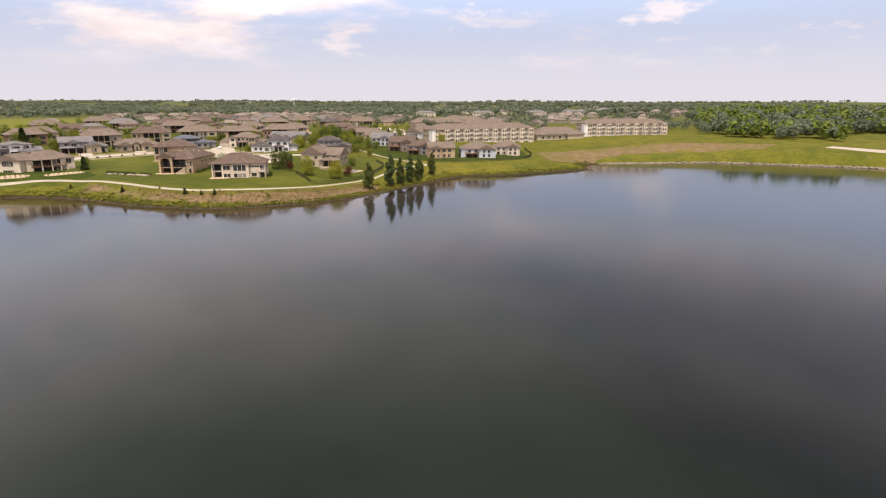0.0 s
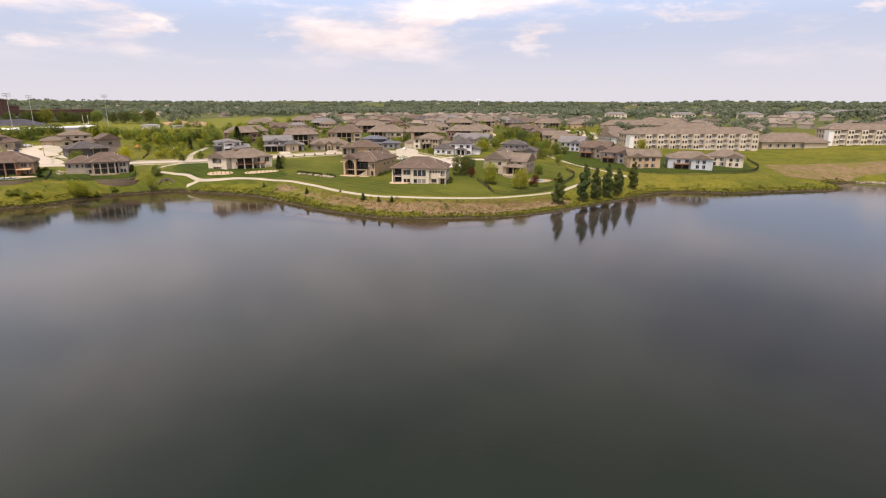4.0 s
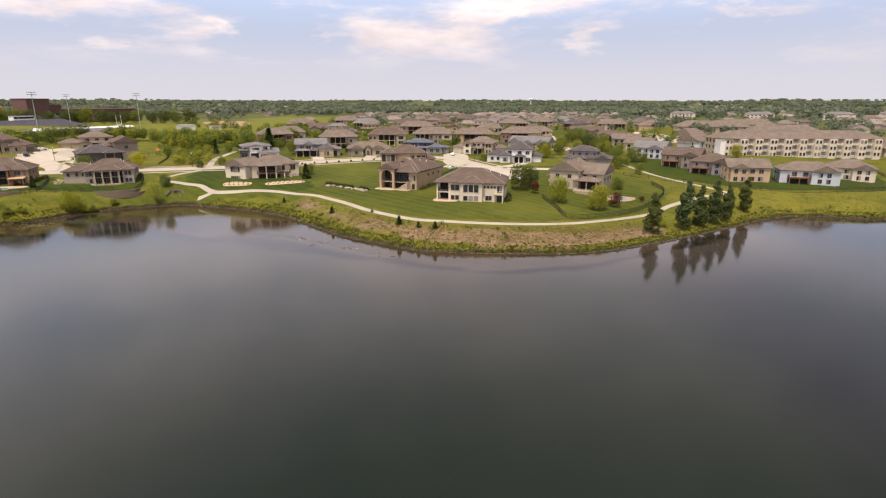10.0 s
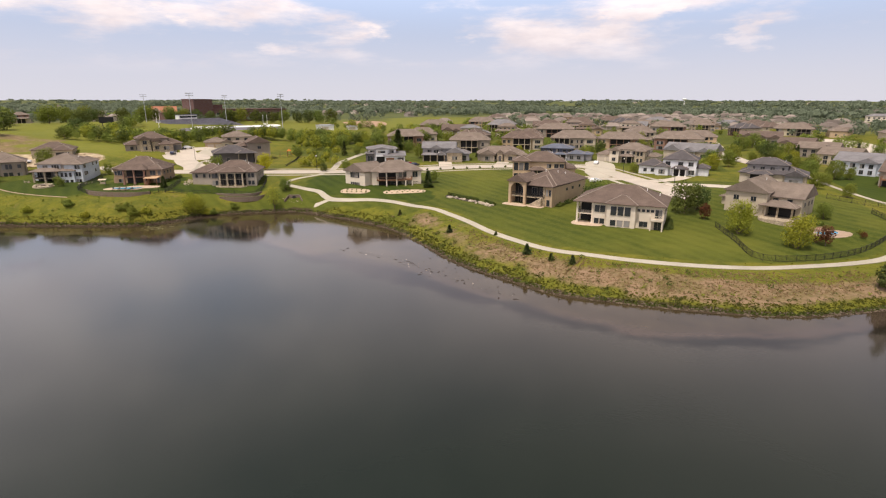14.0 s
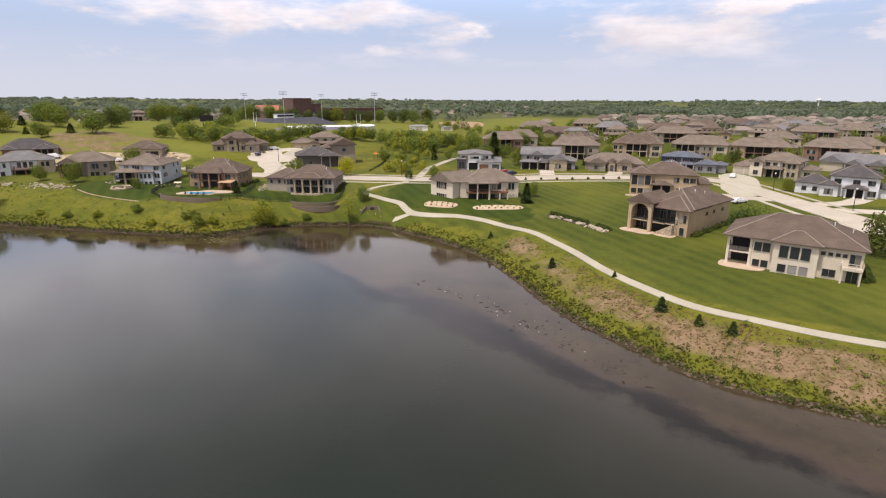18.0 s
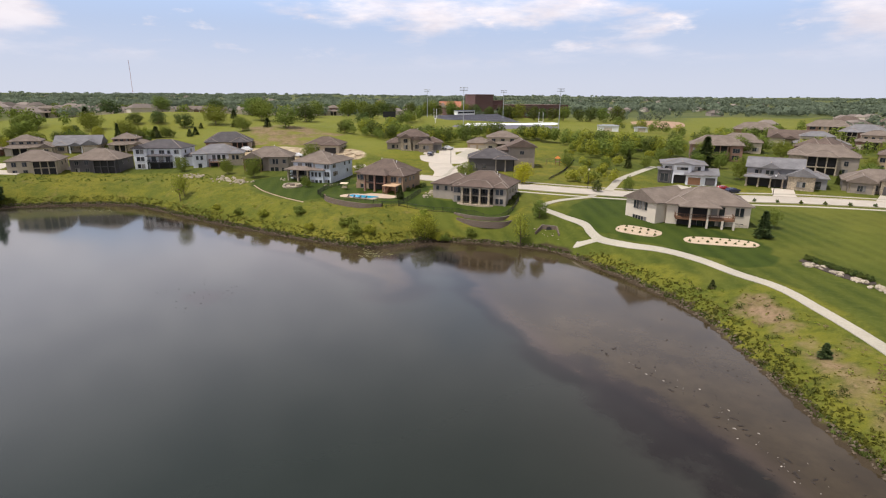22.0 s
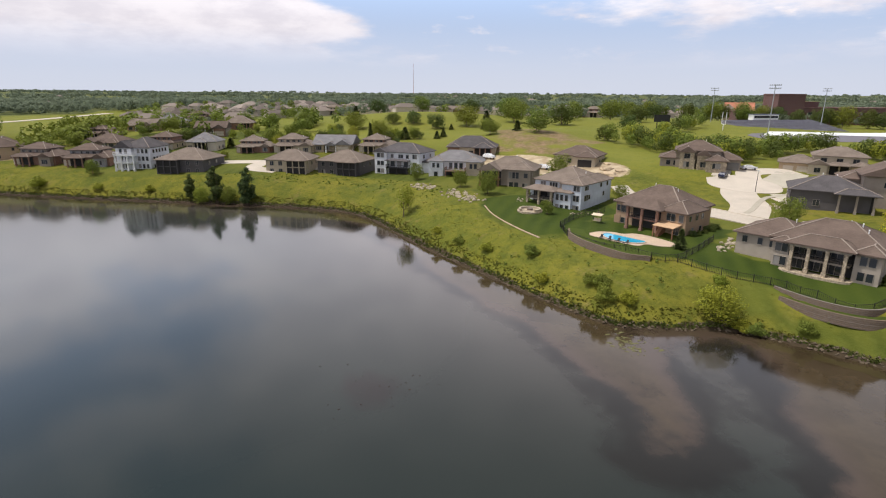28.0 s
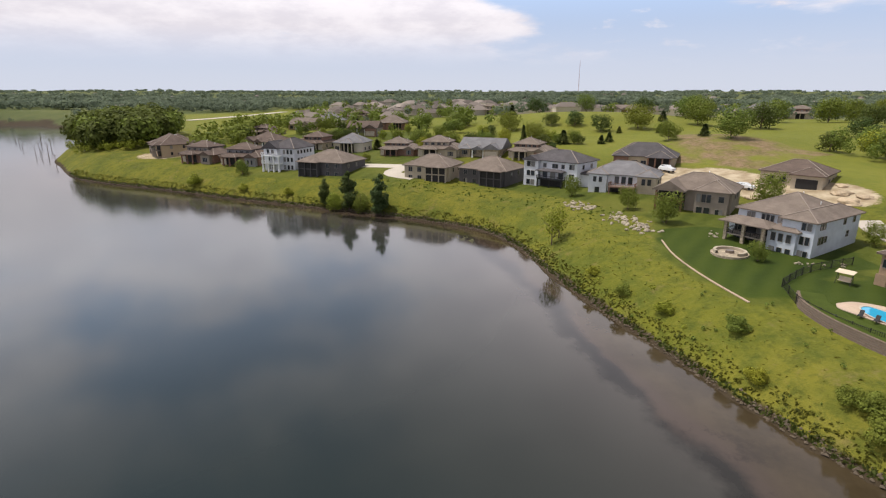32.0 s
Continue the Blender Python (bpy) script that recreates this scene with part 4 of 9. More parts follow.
def vents(house, places):
    """Pipes that stand on whatever roof lies under each place."""
    roofs = [ob.data for ob in house.children if ob.name.startswith("roof")]
    for x, y in places:
        tops = []
        for mesh in roofs:
            for p in mesh.polygons:
                ring = [tuple(mesh.vertices[k].co.xy) for k in p.vertices]
                if p.normal.z > 0.2 and within(ring, x, y):
                    tops.append(p.center.z - (p.normal.x * (x - p.center.x) + p.normal.y * (y - p.center.y)) / p.normal.z)
        if not tops:
            continue
        z = max(tops) + 0.25
        bm = bmesh.new()
        bmesh.ops.create_cone(bm, segments=8, radius1=0.08, radius2=0.08, depth=0.7, cap_ends=True, matrix=pose(x, y, z))
        bmesh.ops.create_cone(bm, segments=8, radius1=0.14, radius2=0.05, depth=0.16, cap_ends=True, matrix=pose(x, y, z + 0.36))
        part("vent_pipe", bm, M["trim"], house)


def column(house, x, y, z0, z1, size, mat):
    bm = bmesh.new()
    box(bm, x - size / 2, x + size / 2, y - size / 2, y + size / 2, z0, z1)
    box(bm, x - size * 0.68, x + size * 0.68, y - size * 0.68, y + size * 0.68, z0 - 0.6, z0 + 0.5)
    box(bm, x - size * 0.62, x + size * 0.62, y - size * 0.62, y + size * 0.62, z1 - 0.25, z1)
    part("column", bm, mat, house)


def deck(house, x0, x1, y0, y1, z, mat=None, posts=0, open_sides="flr", rail=None):
    """A raised floor with a railing along its front (f), left (l) and right (r)."""
    mat, rail = mat or M["timber"], rail or M["rail"]
    bm = bmesh.new()
    box(bm, x0, x1, y0, y1, z - 0.3, z)
    floor_part = part("deck", bm, mat, house)
    runs = {"f": ((x0, y0), (x1, y0)), "l": ((x0, y0), (x0, y1)), "r": ((x1, y0), (x1, y1))}
    bm = bmesh.new()
    for key in open_sides:
        (ax, ay), (bx, by) = runs[key]
        n = max(2, int(math.hypot(bx - ax, by - ay) / 0.45))
        for k in range(n + 1):
            px, py = ax + (bx - ax) * k / n, ay + (by - ay) * k / n
            r = 0.06 if k % 4 == 0 else 0.022
            box(bm, px - r, px + r, py - r, py + r, z, z + 1.0)
        for h in (0.12, 0.95):
            box(bm, min(ax, bx) - 0.04, max(ax, bx) + 0.04, min(ay, by) - 0.04, max(ay, by) + 0.04, z + h, z + h + 0.08)
    part("railing", bm, rail, floor_part)
    for k in range(posts):
        px = x0 + 0.2 + (x1 - x0 - 0.4) * k / max(1, posts - 1)
        bm = bmesh.new()
        box(bm, px - 0.14, px + 0.14, y0 + 0.1, y0 + 0.38, -1.2, z - 0.3)
        part("post", bm, mat, floor_part)


def dark_panel(house, x0, x1, y, z0, z1):
    """Deep shade of a porch or deck put into colour: a near-black panel. Also serves real dark screens."""
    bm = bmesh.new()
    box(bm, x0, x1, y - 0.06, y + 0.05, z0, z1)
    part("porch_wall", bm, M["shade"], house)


def patio(house, x0, x1, y0, y1, mat=None, z=0.12):
    bm = bmesh.new()
    n = 20
    ring = []
    for k in range(n):
        a = 2 * math.pi * k / n
        ring.append(((x0 + x1) / 2 + (x1 - x0) / 2 * math.copysign(abs(math.cos(a)) ** 0.6, math.cos(a)), (y0 + y1) / 2 + (y1 - y0) / 2 * math.copysign(abs(math.sin(a)) ** 0.6, math.sin(a))))
    top, low = [bm.verts.new((x, y, z)) for x, y in ring], [bm.verts.new((x, y, z - 1.2)) for x, y in ring]
    bm.faces.new(top)
    for k in range(n):
        bm.faces.new((low[k], low[(k + 1) % n], top[(k + 1) % n], top[k]))
    part("patio", bm, mat or M["concrete"], house)


def house_at(label, x, y, yaw, z=None, group=""):
    h = gz(x, y) if z is None else z
    return empty("house", pose(x, y, h, 0, 0, yaw), label, "house", group)


def row(house, xs, z, y=0.0, w=1.0, h=1.3, bars=1, turn=0):
    for x in xs:
        window(house, x, y, z, turn, w, h, bars)


def side_row(house, x, ys, z, right=True, w=0.9, h=1.2):
    for y in ys:
        window(house, x, y, z, 90 if right else -90, w, h)


# The cream walkout by the bend of the path, with a corner porch on two levels.
def house_cream():
    h = house_at("cream stucco walkout house with a brown hip roof above the lawn", 11.5, 242.6, -11, 5.0)
    wing(h, 2.4, 7.5, 17, 15, 0, 6.2, M["cream"], M["roof_brown"], 25, roofed=False)
    wing(h, -8.2, 9.8, 4.4, 10.5, 0, 6.2, M["cream"], M["roof_brown"], roofed=False)
    bm, caps, rise = hip_roof(21.6, 15, 25, 0.7)
    bmesh.ops.transform(bm, matrix=pose(0.1, 7.5, 6.25), verts=bm.verts)
    top = part("roof", bm, M["roof_brown"], h)
    bm = cap_mesh(caps)
    bmesh.ops.transform(bm, matrix=pose(0.1, 7.5, 6.25), verts=bm.verts)
    part("ridge_cap", bm, M["ridge"], top)
    wing(h, 0.9, 1.6, 7.0, 5.8, 0, 6.3, M["cream"], M["roof_brown"], 27)
    for x in (-10.3, -6.4):
        column(h, x, 0.35, 0.3, 6.0, 0.45, M["cream"])
    column(h, -10.3, 4.3, 0.3, 6.0, 0.45, M["cream"])
    deck(h, -10.4, -6.1, 0.2, 4.6, 3.1, M["cream"], 0, "fl")
    dark_panel(h, -10.3, -6.1, 4.5, 0.2, 5.9)
    patio(h, -11.6, -3.4, -2.6, 3.2, M["pale_paver"], 0.42)
    row(h, (-5.2, -3.8), 0.7, -0.02, 1.1, 1.3)
    row(h, (-5.2, -3.8), 3.7, -0.02, 1.2, 1.7)
    row(h, (-0.9, 0.8, 2.5), 0.7, -1.32, 1.25, 1.4)
    row(h, (-0.9, 0.8, 2.5), 3.4, -1.32, 1.35, 2.2)
    row(h, (5.0, 6.1, 7.2, 8.2), 4.6, -0.02, 0.62, 0.62)
    row(h, (6.3,), 0.8, -0.02, 1.9, 1.3, 2)
    row(h, (9.7,), 3.3, -0.02, 1.5, 2.0, 2)
    row(h, (9.7,), 0.2, -0.02, 1.6, 2.0, 2)
    deck(h, 7.9, 11.0, -1.7, 0, 3.0, M["cream"], 2, "flr", M["cream"])
    side_row(h, 10.92, (4, 8, 12), 3.8)
    vents(h, [(3, 11), (6, 6.6), (9, 9)])
    return h


def house_arch():
    h = house_at("tan stone walkout house with a tall arched porch", -13.8, 263.4, -24, 5.4)
    wing(h, 1.6, 14, 12.3, 21, 0, 6.7, M["tan"], M["roof_brown"], 27)
    wing(h, 6.5, 5.0, 2.4, 6.8, 0, 6.5, M["tan"], M["roof_brown"], roofed=False)
    lone_roof(h, 3.2, 6.6, 6.55, 9.0, 10.4, M["roof_brown"], 27)
    # arched porch: two piers, an arch over them, a gable roof
    bm = bmesh.new()
    x0, x1, inner, spring, topz = -6.4, -0.4, 2.2, 5.0, 7.5
    mid = (x0 + x1) / 2
    for a, b in ((x0, mid - inner), (mid + inner, x1)):
        box(bm, a, b, 0, 0.7, -2.5, topz)
    pts = [(mid + inner * math.cos(math.pi * k / 12), spring + inner * 0.9 * math.sin(math.pi * k / 12)) for k in range(13)]
    for (ax, az), (bx, bz) in zip(pts, pts[1:]):
        faces(bm, [(ax, 0, az), (bx, 0, bz), (bx, 0, topz), (ax, 0, topz), (ax, 0.7, az), (bx, 0.7, bz), (bx, 0.7, topz), (ax, 0.7, topz)],
              [(0, 3, 2, 1), (4, 5, 6, 7), (0, 1, 5, 4), (2, 3, 7, 6)])
    rise = (x1 - x0) / 2 * math.tan(radians(30))
    faces(bm, [(x0, 0, topz), (x1, 0, topz), (mid, 0, topz + rise), (x0, 0.7, topz), (x1, 0.7, topz), (mid, 0.7, topz + rise)], [(0, 1, 2), (4, 3, 5), (0, 2, 5, 3), (1, 4, 5, 2)])
    bmesh.ops.recalc_face_normals(bm, faces=bm.faces)
    part("arch", bm, M["tan"], h)
    bm, caps, rise = hip_roof(x1 - x0, 9.0, 30, 0.5, "y")
    bmesh.ops.transform(bm, matrix=pose(mid, 4.6, topz), verts=bm.verts)
    part("roof", bm, M["roof_brown"], h)
    bm = bmesh.new()
    box(bm, x0, x0 + 0.5, 0.7, 8.0, -2.5, 7.4)
    part("wall", bm, M["tan"], h)
    deck(h, x0 + 0.5, x1 + 2.9, 0.8, 3.5, 3.0, M["stone"], 0, "f")
    dark_panel(h, x0 + 0.4, x1 + 3.0, 3.45, 0.1, 6.6)
    patio(h, -7.6, 0.8, -2.8, 1.6, M["pale_paver"], 0.45)
    patio(h, 0.8, 5.8, -1.6, 1.6, M["pale_paver"], 0.43)
    bm = bmesh.new()
    for k in range(14):
        box(bm, 0.2 + k * 0.33, 0.55 + k * 0.33, 0.0, 1.3, -0.2, 0.35 + k * 0.2)
    part("staircase", bm, M["stone"], h)
    row(h, (6.0, 7.0), 3.6, 1.58, 0.6, 1.8)
    row(h, (6.5,), 0.6, 1.58, 1.0, 1.8)
    dark_panel(h, -0.4, 5.4, 3.3, 0.1, 6.4)
    row(h, (1.0, 3.6), 3.3, 3.2, 1.6, 2.2, 2)
    deck(h, -0.3, 5.3, 1.4, 3.2, 3.0, M["stone"], 0, "f")
    row(h, (-3.4,), 3.3, 3.35, 2.6, 2.2, 3)
    row(h, (-3.4,), 0.3, 3.35, 2.6, 2.1, 3)
    side_row(h, -6.42, (2.5, 5.5), 3.6, False)
    side_row(h, -6.42, (2.5, 5.5), 0.6, False)
    side_row(h, 7.77, (11, 15, 20), 4.4, True, 1.0, 0.8)
    column(h, 5.1, 1.7, 0, 6.5, 0.6, M["stone"])
    vents(h, [(1.4, 9), (3.5, 13), (4.6, 16)])


def house_bent():
    h = house_at("cream walkout house with an arched gable window and timber deck", -63.5, 284.3, 27, 6.3)
    wing(h, 1.5, 6.5, 17, 13, 0, 5.9, M["cream"], M["roof_tan"], 24)
    wing(h, -9.6, 5.6, 9.6, 11, 0, 5.9, M["cream"], M["roof_tan"], 26, "y", -48)
    wing(h, -5.5, 2.5, 5, 6, 0, 5.8, M["cream"], M["roof_tan"], 24)
    g = pose(-9.6, 5.6, 0, 0, 0, -48)
    for k, x in enumerate((-1.8, -0.9, 0, 0.9, 1.8)):
        p = g @ Vector((x, -5.52, 0))
        window(h, p.x, p.y, 3.6, -48, 0.62, 2.5 - 0.32 * abs(k - 2))
        window(h, p.x, p.y, 0.9, -48, 0.62, 1.0)
    deck(h, -6.2, 6.2, -3.2, 0, 3.0, M["timber"], 0, "flr", M["timber"])
    for x in (-3.0, 0.6, 3.8, 6.2):
        column(h, x, -3.0, 0.2, 5.8 if x < 3 else 2.8, 0.42, M["cream"])
    bm, caps, rise = hip_roof(8, 5.4, 20, 0.5)
    bmesh.ops.transform(bm, matrix=pose(-1.2, -0.8, 5.9), verts=bm.verts)
    part("roof", bm, M["roof_tan"], h)
    dark_panel(h, -5.5, 1.2, -0.52, 0.1, 5.6)
    row(h, (2.4, 4.0), 3.5, -0.02, 1.1, 1.9)
    row(h, (-0.5, 2.0, 4.2), 0.3, -0.6, 1.3, 1.9)
    row(h, (7.2, 8.2), 3.5, -0.02, 0.75, 1.9)
    row(h, (7.4, 8.4), 0.7, -0.02, 0.7, 1.1)
    garage_door(h, 8.3, -0.02, -0.6, 0, 2.6)
    side_row(h, 10.02, (3, 6, 9.5), 3.8)
    patio(h, -6, 7, -4, 0)
    vents(h, [(4, 8), (-2, 9)])


def house_columns():
    h = house_at("grey-beige walkout house with stone columns and a wide hip roof", -120, 265.8, 22, 7.0)
    wing(h, -6.0, 8, 11.4, 10.5, 0, 4.8, M["greige"], M["roof_brown"], 24)
    wing(h, 2.6, 8.4, 16.2, 12, 0, 5.1, M["greige"], M["roof_brown"], 27)
    dark_panel(h, -2.3, 6.9, 2.3, 0.1, 5.0)
    bm = bmesh.new()
    box(bm, -2.3, 6.6, -0.2, 2.3, 4.5, 5.1)
    part("porch_beam", bm, M["greige"], h)
    lone_roof(h, 2.2, 2.3, 5.15, 9.2, 4.8, M["roof_brown"], 25)
    for x in (-1.75, 0.75, 3.4, 6.0):
        column(h, x, 0.0, 0.4, 4.6, 0.5, M["stone"])
    deck(h, -2.2, 6.6, 0.35, 2.2, 2.6, M["taupe"], 0, "f")
    for x in (-1.2, 1.4, 4.4):
        window(h, x, 2.2, 2.9, 0, 1.7, 1.7, 2)
        window(h, x, 2.2, 0.3, 0, 1.7, 1.9, 2)
    wing(h, 8.8, 3.6, 3.6, 5.5, 0, 5.0, M["greige"], M["roof_brown"], 27)
    row(h, (8.2, 9.4), 3.0, 0.83, 0.9, 1.5)
    row(h, (8.2, 9.4), 0.5, 0.83, 0.9, 1.4)
    wing(h, -3.6, 2.2, 2.6, 2.2, 0, 4.7, M["greige"], M["roof_brown"], 24)
    row(h, (-3.6,), 2.9, 1.08, 1.9, 1.5, 2)
    row(h, (-3.6,), 0.5, 1.08, 1.9, 1.5, 2)
    row(h, (-10.2, -7.6), 3.0, 2.73, 0.8, 1.2)
    row(h, (-5.6,), 2.9, 2.73, 0.8, 1.2)
    side_row(h, 10.72, (5, 8, 11), 3.0)
    side_row(h, 10.72, (7, 10.5), 0.6)
    patio(h, -3.4, 7.4, -0.9, 2.2, M["stone"])
    vents(h, [(4, 10), (6, 8), (7.2, 6.4), (-4, 9)])


def house_pool():
    h = house_at("brown stucco walkout house with timber porch beside a pool", -150.9, 258.4, 18, 7.6)
    h.scale = (0.93, 0.93, 0.95)
    wing(h, -0.5, 9, 17, 13.5, 0, 5.6, M["umber"], M["roof_brown"], 29)
    wing(h, 6.5, 5.5, 6.0, 8.5, 0, 5.5, M["umber"], M["roof_brown"], 29)
    dark_panel(h, -4.2, 3.6, 2.18, 0.1, 5.4)
    for x in (-4.2, -0.4, 3.4):
        column(h, x, -0.2, 0.2, 5.4, 0.55, M["brick"])
    bm, caps, rise = hip_roof(9.0, 5.0, 29, 0.6)
    bmesh.ops.transform(bm, matrix=pose(-0.4, 2.0, 5.65), verts=bm.verts)
    part("roof", bm, M["roof_brown"], h)
    deck(h, -4.2, 3.6, 0, 2.2, 2.9, M["brick"], 0, "f")
    row(h, (-6.4,), 3.2, 2.2, 2.2, 1.7, 2)
    row(h, (-6.4,), 0.6, 2.2, 2.0, 1.2, 2)
    row(h, (-8.2,), 3.4, 2.2, 0.8, 1.3)
    row(h, (6.0,), 3.4, 1.22, 2.0, 1.6, 2)
    row(h, (8.4,), 3.4, 1.22, 1.0, 1.6)
    row(h, (7.4,), 0.5, 1.22, 1.6, 1.6, 2)
    side_row(h, 9.52, (3, 6, 8.5), 3.6)
    side_row(h, 9.52, (4.5, 8), 0.8)
    # tan awning on posts over the patio, and steps beside the porch
    bm = bmesh.new()
    box(bm, -2.5, 2.5, -1.9, 1.9, -0.07, 0.07, pose(6.3, -0.6, 2.75, 5))
    awning = part("awning", bm, M["awning"], h, "flat tan patio awning")
    for x in (4.0, 8.6):
        bm = bmesh.new()
        box(bm, x - 0.12, x + 0.12, -2.4, -2.16, -0.6, 2.6)
        part("post", bm, M["timber"], awning)
    bm = bmesh.new()
    for k in range(12):
        box(bm, 3.9 + k * 0.02, 5.0, 1.0 - k * 0.26, 1.3 - k * 0.26, 0.0, 2.6 - k * 0.2)
    part("staircase", bm, M["timber"], h)
    bm = bmesh.new()
    box(bm, -9.3, -7.6, 2.12, 2.3, 0.0, 2.2)
    part("door", bm, M["umber"], h)
    vents(h, [(1, 11), (3, 8.6), (-3, 9)])


def house_white():
    h = house_at("three-storey pale blue house with stone porch columns and tan roof", -180.1, 253.3, 28, 7.2)
    h.scale = (0.92, 0.92, 0.9)
    wing(h, 0.6, 9.5, 15, 15, 0, 8.0, M["pale_blue"], M["roof_tan"], 25)
    wing(h, 6.0, 9.5, 6, 18.5, 0, 7.9, M["pale_blue"], M["roof_tan"], 25)
    wing(h, -6.8, 8, 4, 11, 0, 5.3, M["pale_blue"], M["roof_tan"], 22)
    wing(h, 3.6, 1.2, 5.4, 3.4, 0, 5.5, M["pale_blue"], M["roof_tan"], 22)
    bm, caps, rise = hip_roof(9.4, 4.6, 22, 0.6)
    bmesh.ops.transform(bm, matrix=pose(-3.2, 0.3, 5.6), verts=bm.verts)
    part("roof", bm, M["roof_tan"], h)
    for x in (-7.2, -3.4, 0.6):
        column(h, x, -1.4, 0.3, 5.5, 0.6, M["stone"])
    deck(h, -7.4, 0.9, -1.5, 2.0, 2.9, M["taupe"], 0, "fl")
    dark_panel(h, -7.2, 0.8, 1.92, 0.1, 5.4)
    row(h, (-5.6, -1.6), 3.2, 1.82, 1.6, 1.9, 2)
    row(h, (-5.6, -1.6), 0.3, 1.82, 1.6, 2.0, 2)
    row(h, (2.1, 3.5, 5.0), 3.1, -0.52, 0.8, 1.6)
    row(h, (2.1, 3.6, 5.2), 0.5, -0.52, 0.9, 1.3)
    for xs in ((-4.6, -3.7), (-1.6, -0.7, 0.2), (1.6, 2.5, 3.4)):
        row(h, xs, 6.2, 1.98, 0.62, 1.3)
    row(h, (7.0, 8.0), 6.1, 0.22, 0.7, 1.4)
    row(h, (7.0, 8.0), 3.2, 0.22, 0.7, 1.6)
    row(h, (7.0, 8.0), 0.4, 0.22, 0.7, 1.5)
    side_row(h, 9.02, (2.6, 3.7, 12, 16), 6.2, True, 0.8, 1.2)
    side_row(h, 9.02, (2.6, 3.7), 3.2, True, 0.8, 1.5)
    side_row(h, 9.02, (5, 14), 3.4, True, 0.8, 1.2)
    patio(h, -8.4, 2.2, -3.2, 2)
    vents(h, [(5, 10), (1, 11)])


def house_gabled():
    h = house_at("taupe house with a dark timber gable porch over the lawn", -206.7, 252.8, 50, 8.4)
    wing(h, 0.5, 7.5, 16, 12, 0, 5.7, M["taupe"], M["roof_tan"], 27)
    wing(h, 4.5, 4.5, 7, 9, 0, 5.9, M["taupe"], M["roof_tan"], 27)
    bm, caps, rise = hip_roof(6.5, 8, 30, 0.5, "y")
    bmesh.ops.transform(bm, matrix=pose(-4.6, 2.8, 5.6), verts=bm.verts)
    part("roof", bm, M["roof_tan"], h)
    bm = bmesh.new()
    faces(bm, [(-7.8, -0.9, 5.6), (-1.4, -0.9, 5.6), (-4.6, -0.9, 7.5), (-7.8, -0.6, 5.6), (-1.4, -0.6, 5.6), (-4.6, -0.6, 7.5)], [(0, 1, 2), (4, 3, 5), (0, 2, 5, 3), (1, 4, 5, 2), (0, 3, 4, 1)])
    part("gable_board", bm, M["timber"], h)
    for x in (-7.5, -1.7):
        column(h, x, -0.7, 0.2, 5.5, 0.4, M["timber"])
    deck(h, -7.6, -1.5, -0.9, 1.5, 2.9, M["timber"], 0, "fl", M["timber"])
    dark_panel(h, -7.4, -1.4, 1.45, 0.1, 5.5)
    row(h, (1.8, 2.9, 4.0), 3.3, -0.02, 0.85, 1.8)
    row(h, (2.2, 3.8), 0.6, -0.02, 1.2, 1.5)
    row(h, (6.6,), 3.6, -0.02, 1.1, 1.3)
    row(h, (6.4,), 0.7, -0.02, 1.5, 1.2, 2)
    side_row(h, 8.52, (6, 9), 3.7)
    vents(h, [(2, 8)])


def house_redeck():
    h = house_at("white house with grey roof and a red timber deck", -230.4, 246.1, 56, 8.4)
    wing(h, -1, 7, 17, 12, 0, 5.8, M["white"], M["roof_grey"], 26)
    wing(h, -6.8, 2.8, 5, 6, 0, 5.8, M["white"], M["roof_grey"], 26)
    wing(h, 6.2, 4.2, 5, 8, 0, 5.8, M["sand"], M["roof_grey"], 26)
    deck(h, -3.2, 3.6, -2.4, 1.0, 2.9, M["brick"], 3, "flr", M["brick"])
    dark_panel(h, -4.0, 3.4, 0.96, 0.1, 2.7)
    row(h, (-1.8, 0, 1.8), 3.2, 0.97, 1.1, 2.0)
    row(h, (5.4, 6.9), 3.5, 0.17, 0.9, 1.6)
    row(h, (-6.8,), 0.5, -0.22, 1.2, 1.6)
    row(h, (-7.6, -6.0), 3.6, -0.22, 0.8, 1.4)
    side_row(h, 8.72, (3, 7), 3.6)


def house_modern():
    h = house_at("tall white house with charcoal roof and black window bands", -249.7, 230.9, 43, 7.6)
    wing(h, 0, 6.5, 18, 12, 0, 8.3, M["white"], M["roof_dark"], 24)
    wing(h, -6.6, 1.4, 5.2, 4, 0, 8.2, M["white"], M["roof_dark"], 24, "y")
    wing(h, 12, 8, 6, 10, 0, 5, M["white"], M["roof_dark"], 22)
    deck(h, -3.6, 5.2, -1.8, 0.6, 2.9, M["rail"], 3, "flr")
    dark_panel(h, -3.6, 5.2, 0.46, 0.1, 2.7)
    bm, caps, rise = hip_roof(9, 3.4, 16, 0.2)
    bmesh.ops.transform(bm, matrix=pose(0.8, -0.5, 5.5), verts=bm.verts)
    part("roof", bm, M["roof_dark"], h)
    for z in (0.6, 3.4, 6.2):
        row(h, (-7.4, -5.8), z, -0.62, 1.2, 1.5)
        row(h, (7.2,), z, 0.47, 1.6, 1.4, 2)
    row(h, (-2, 0.8, 3.6), 3.1, 0.44, 1.6, 2.0)
    row(h, (-2.2, 1.0, 1.9, 4.2), 6.2, 0.47, 1.0, 1.2)
    side_row(h, 9.02, (4, 9), 6.2)


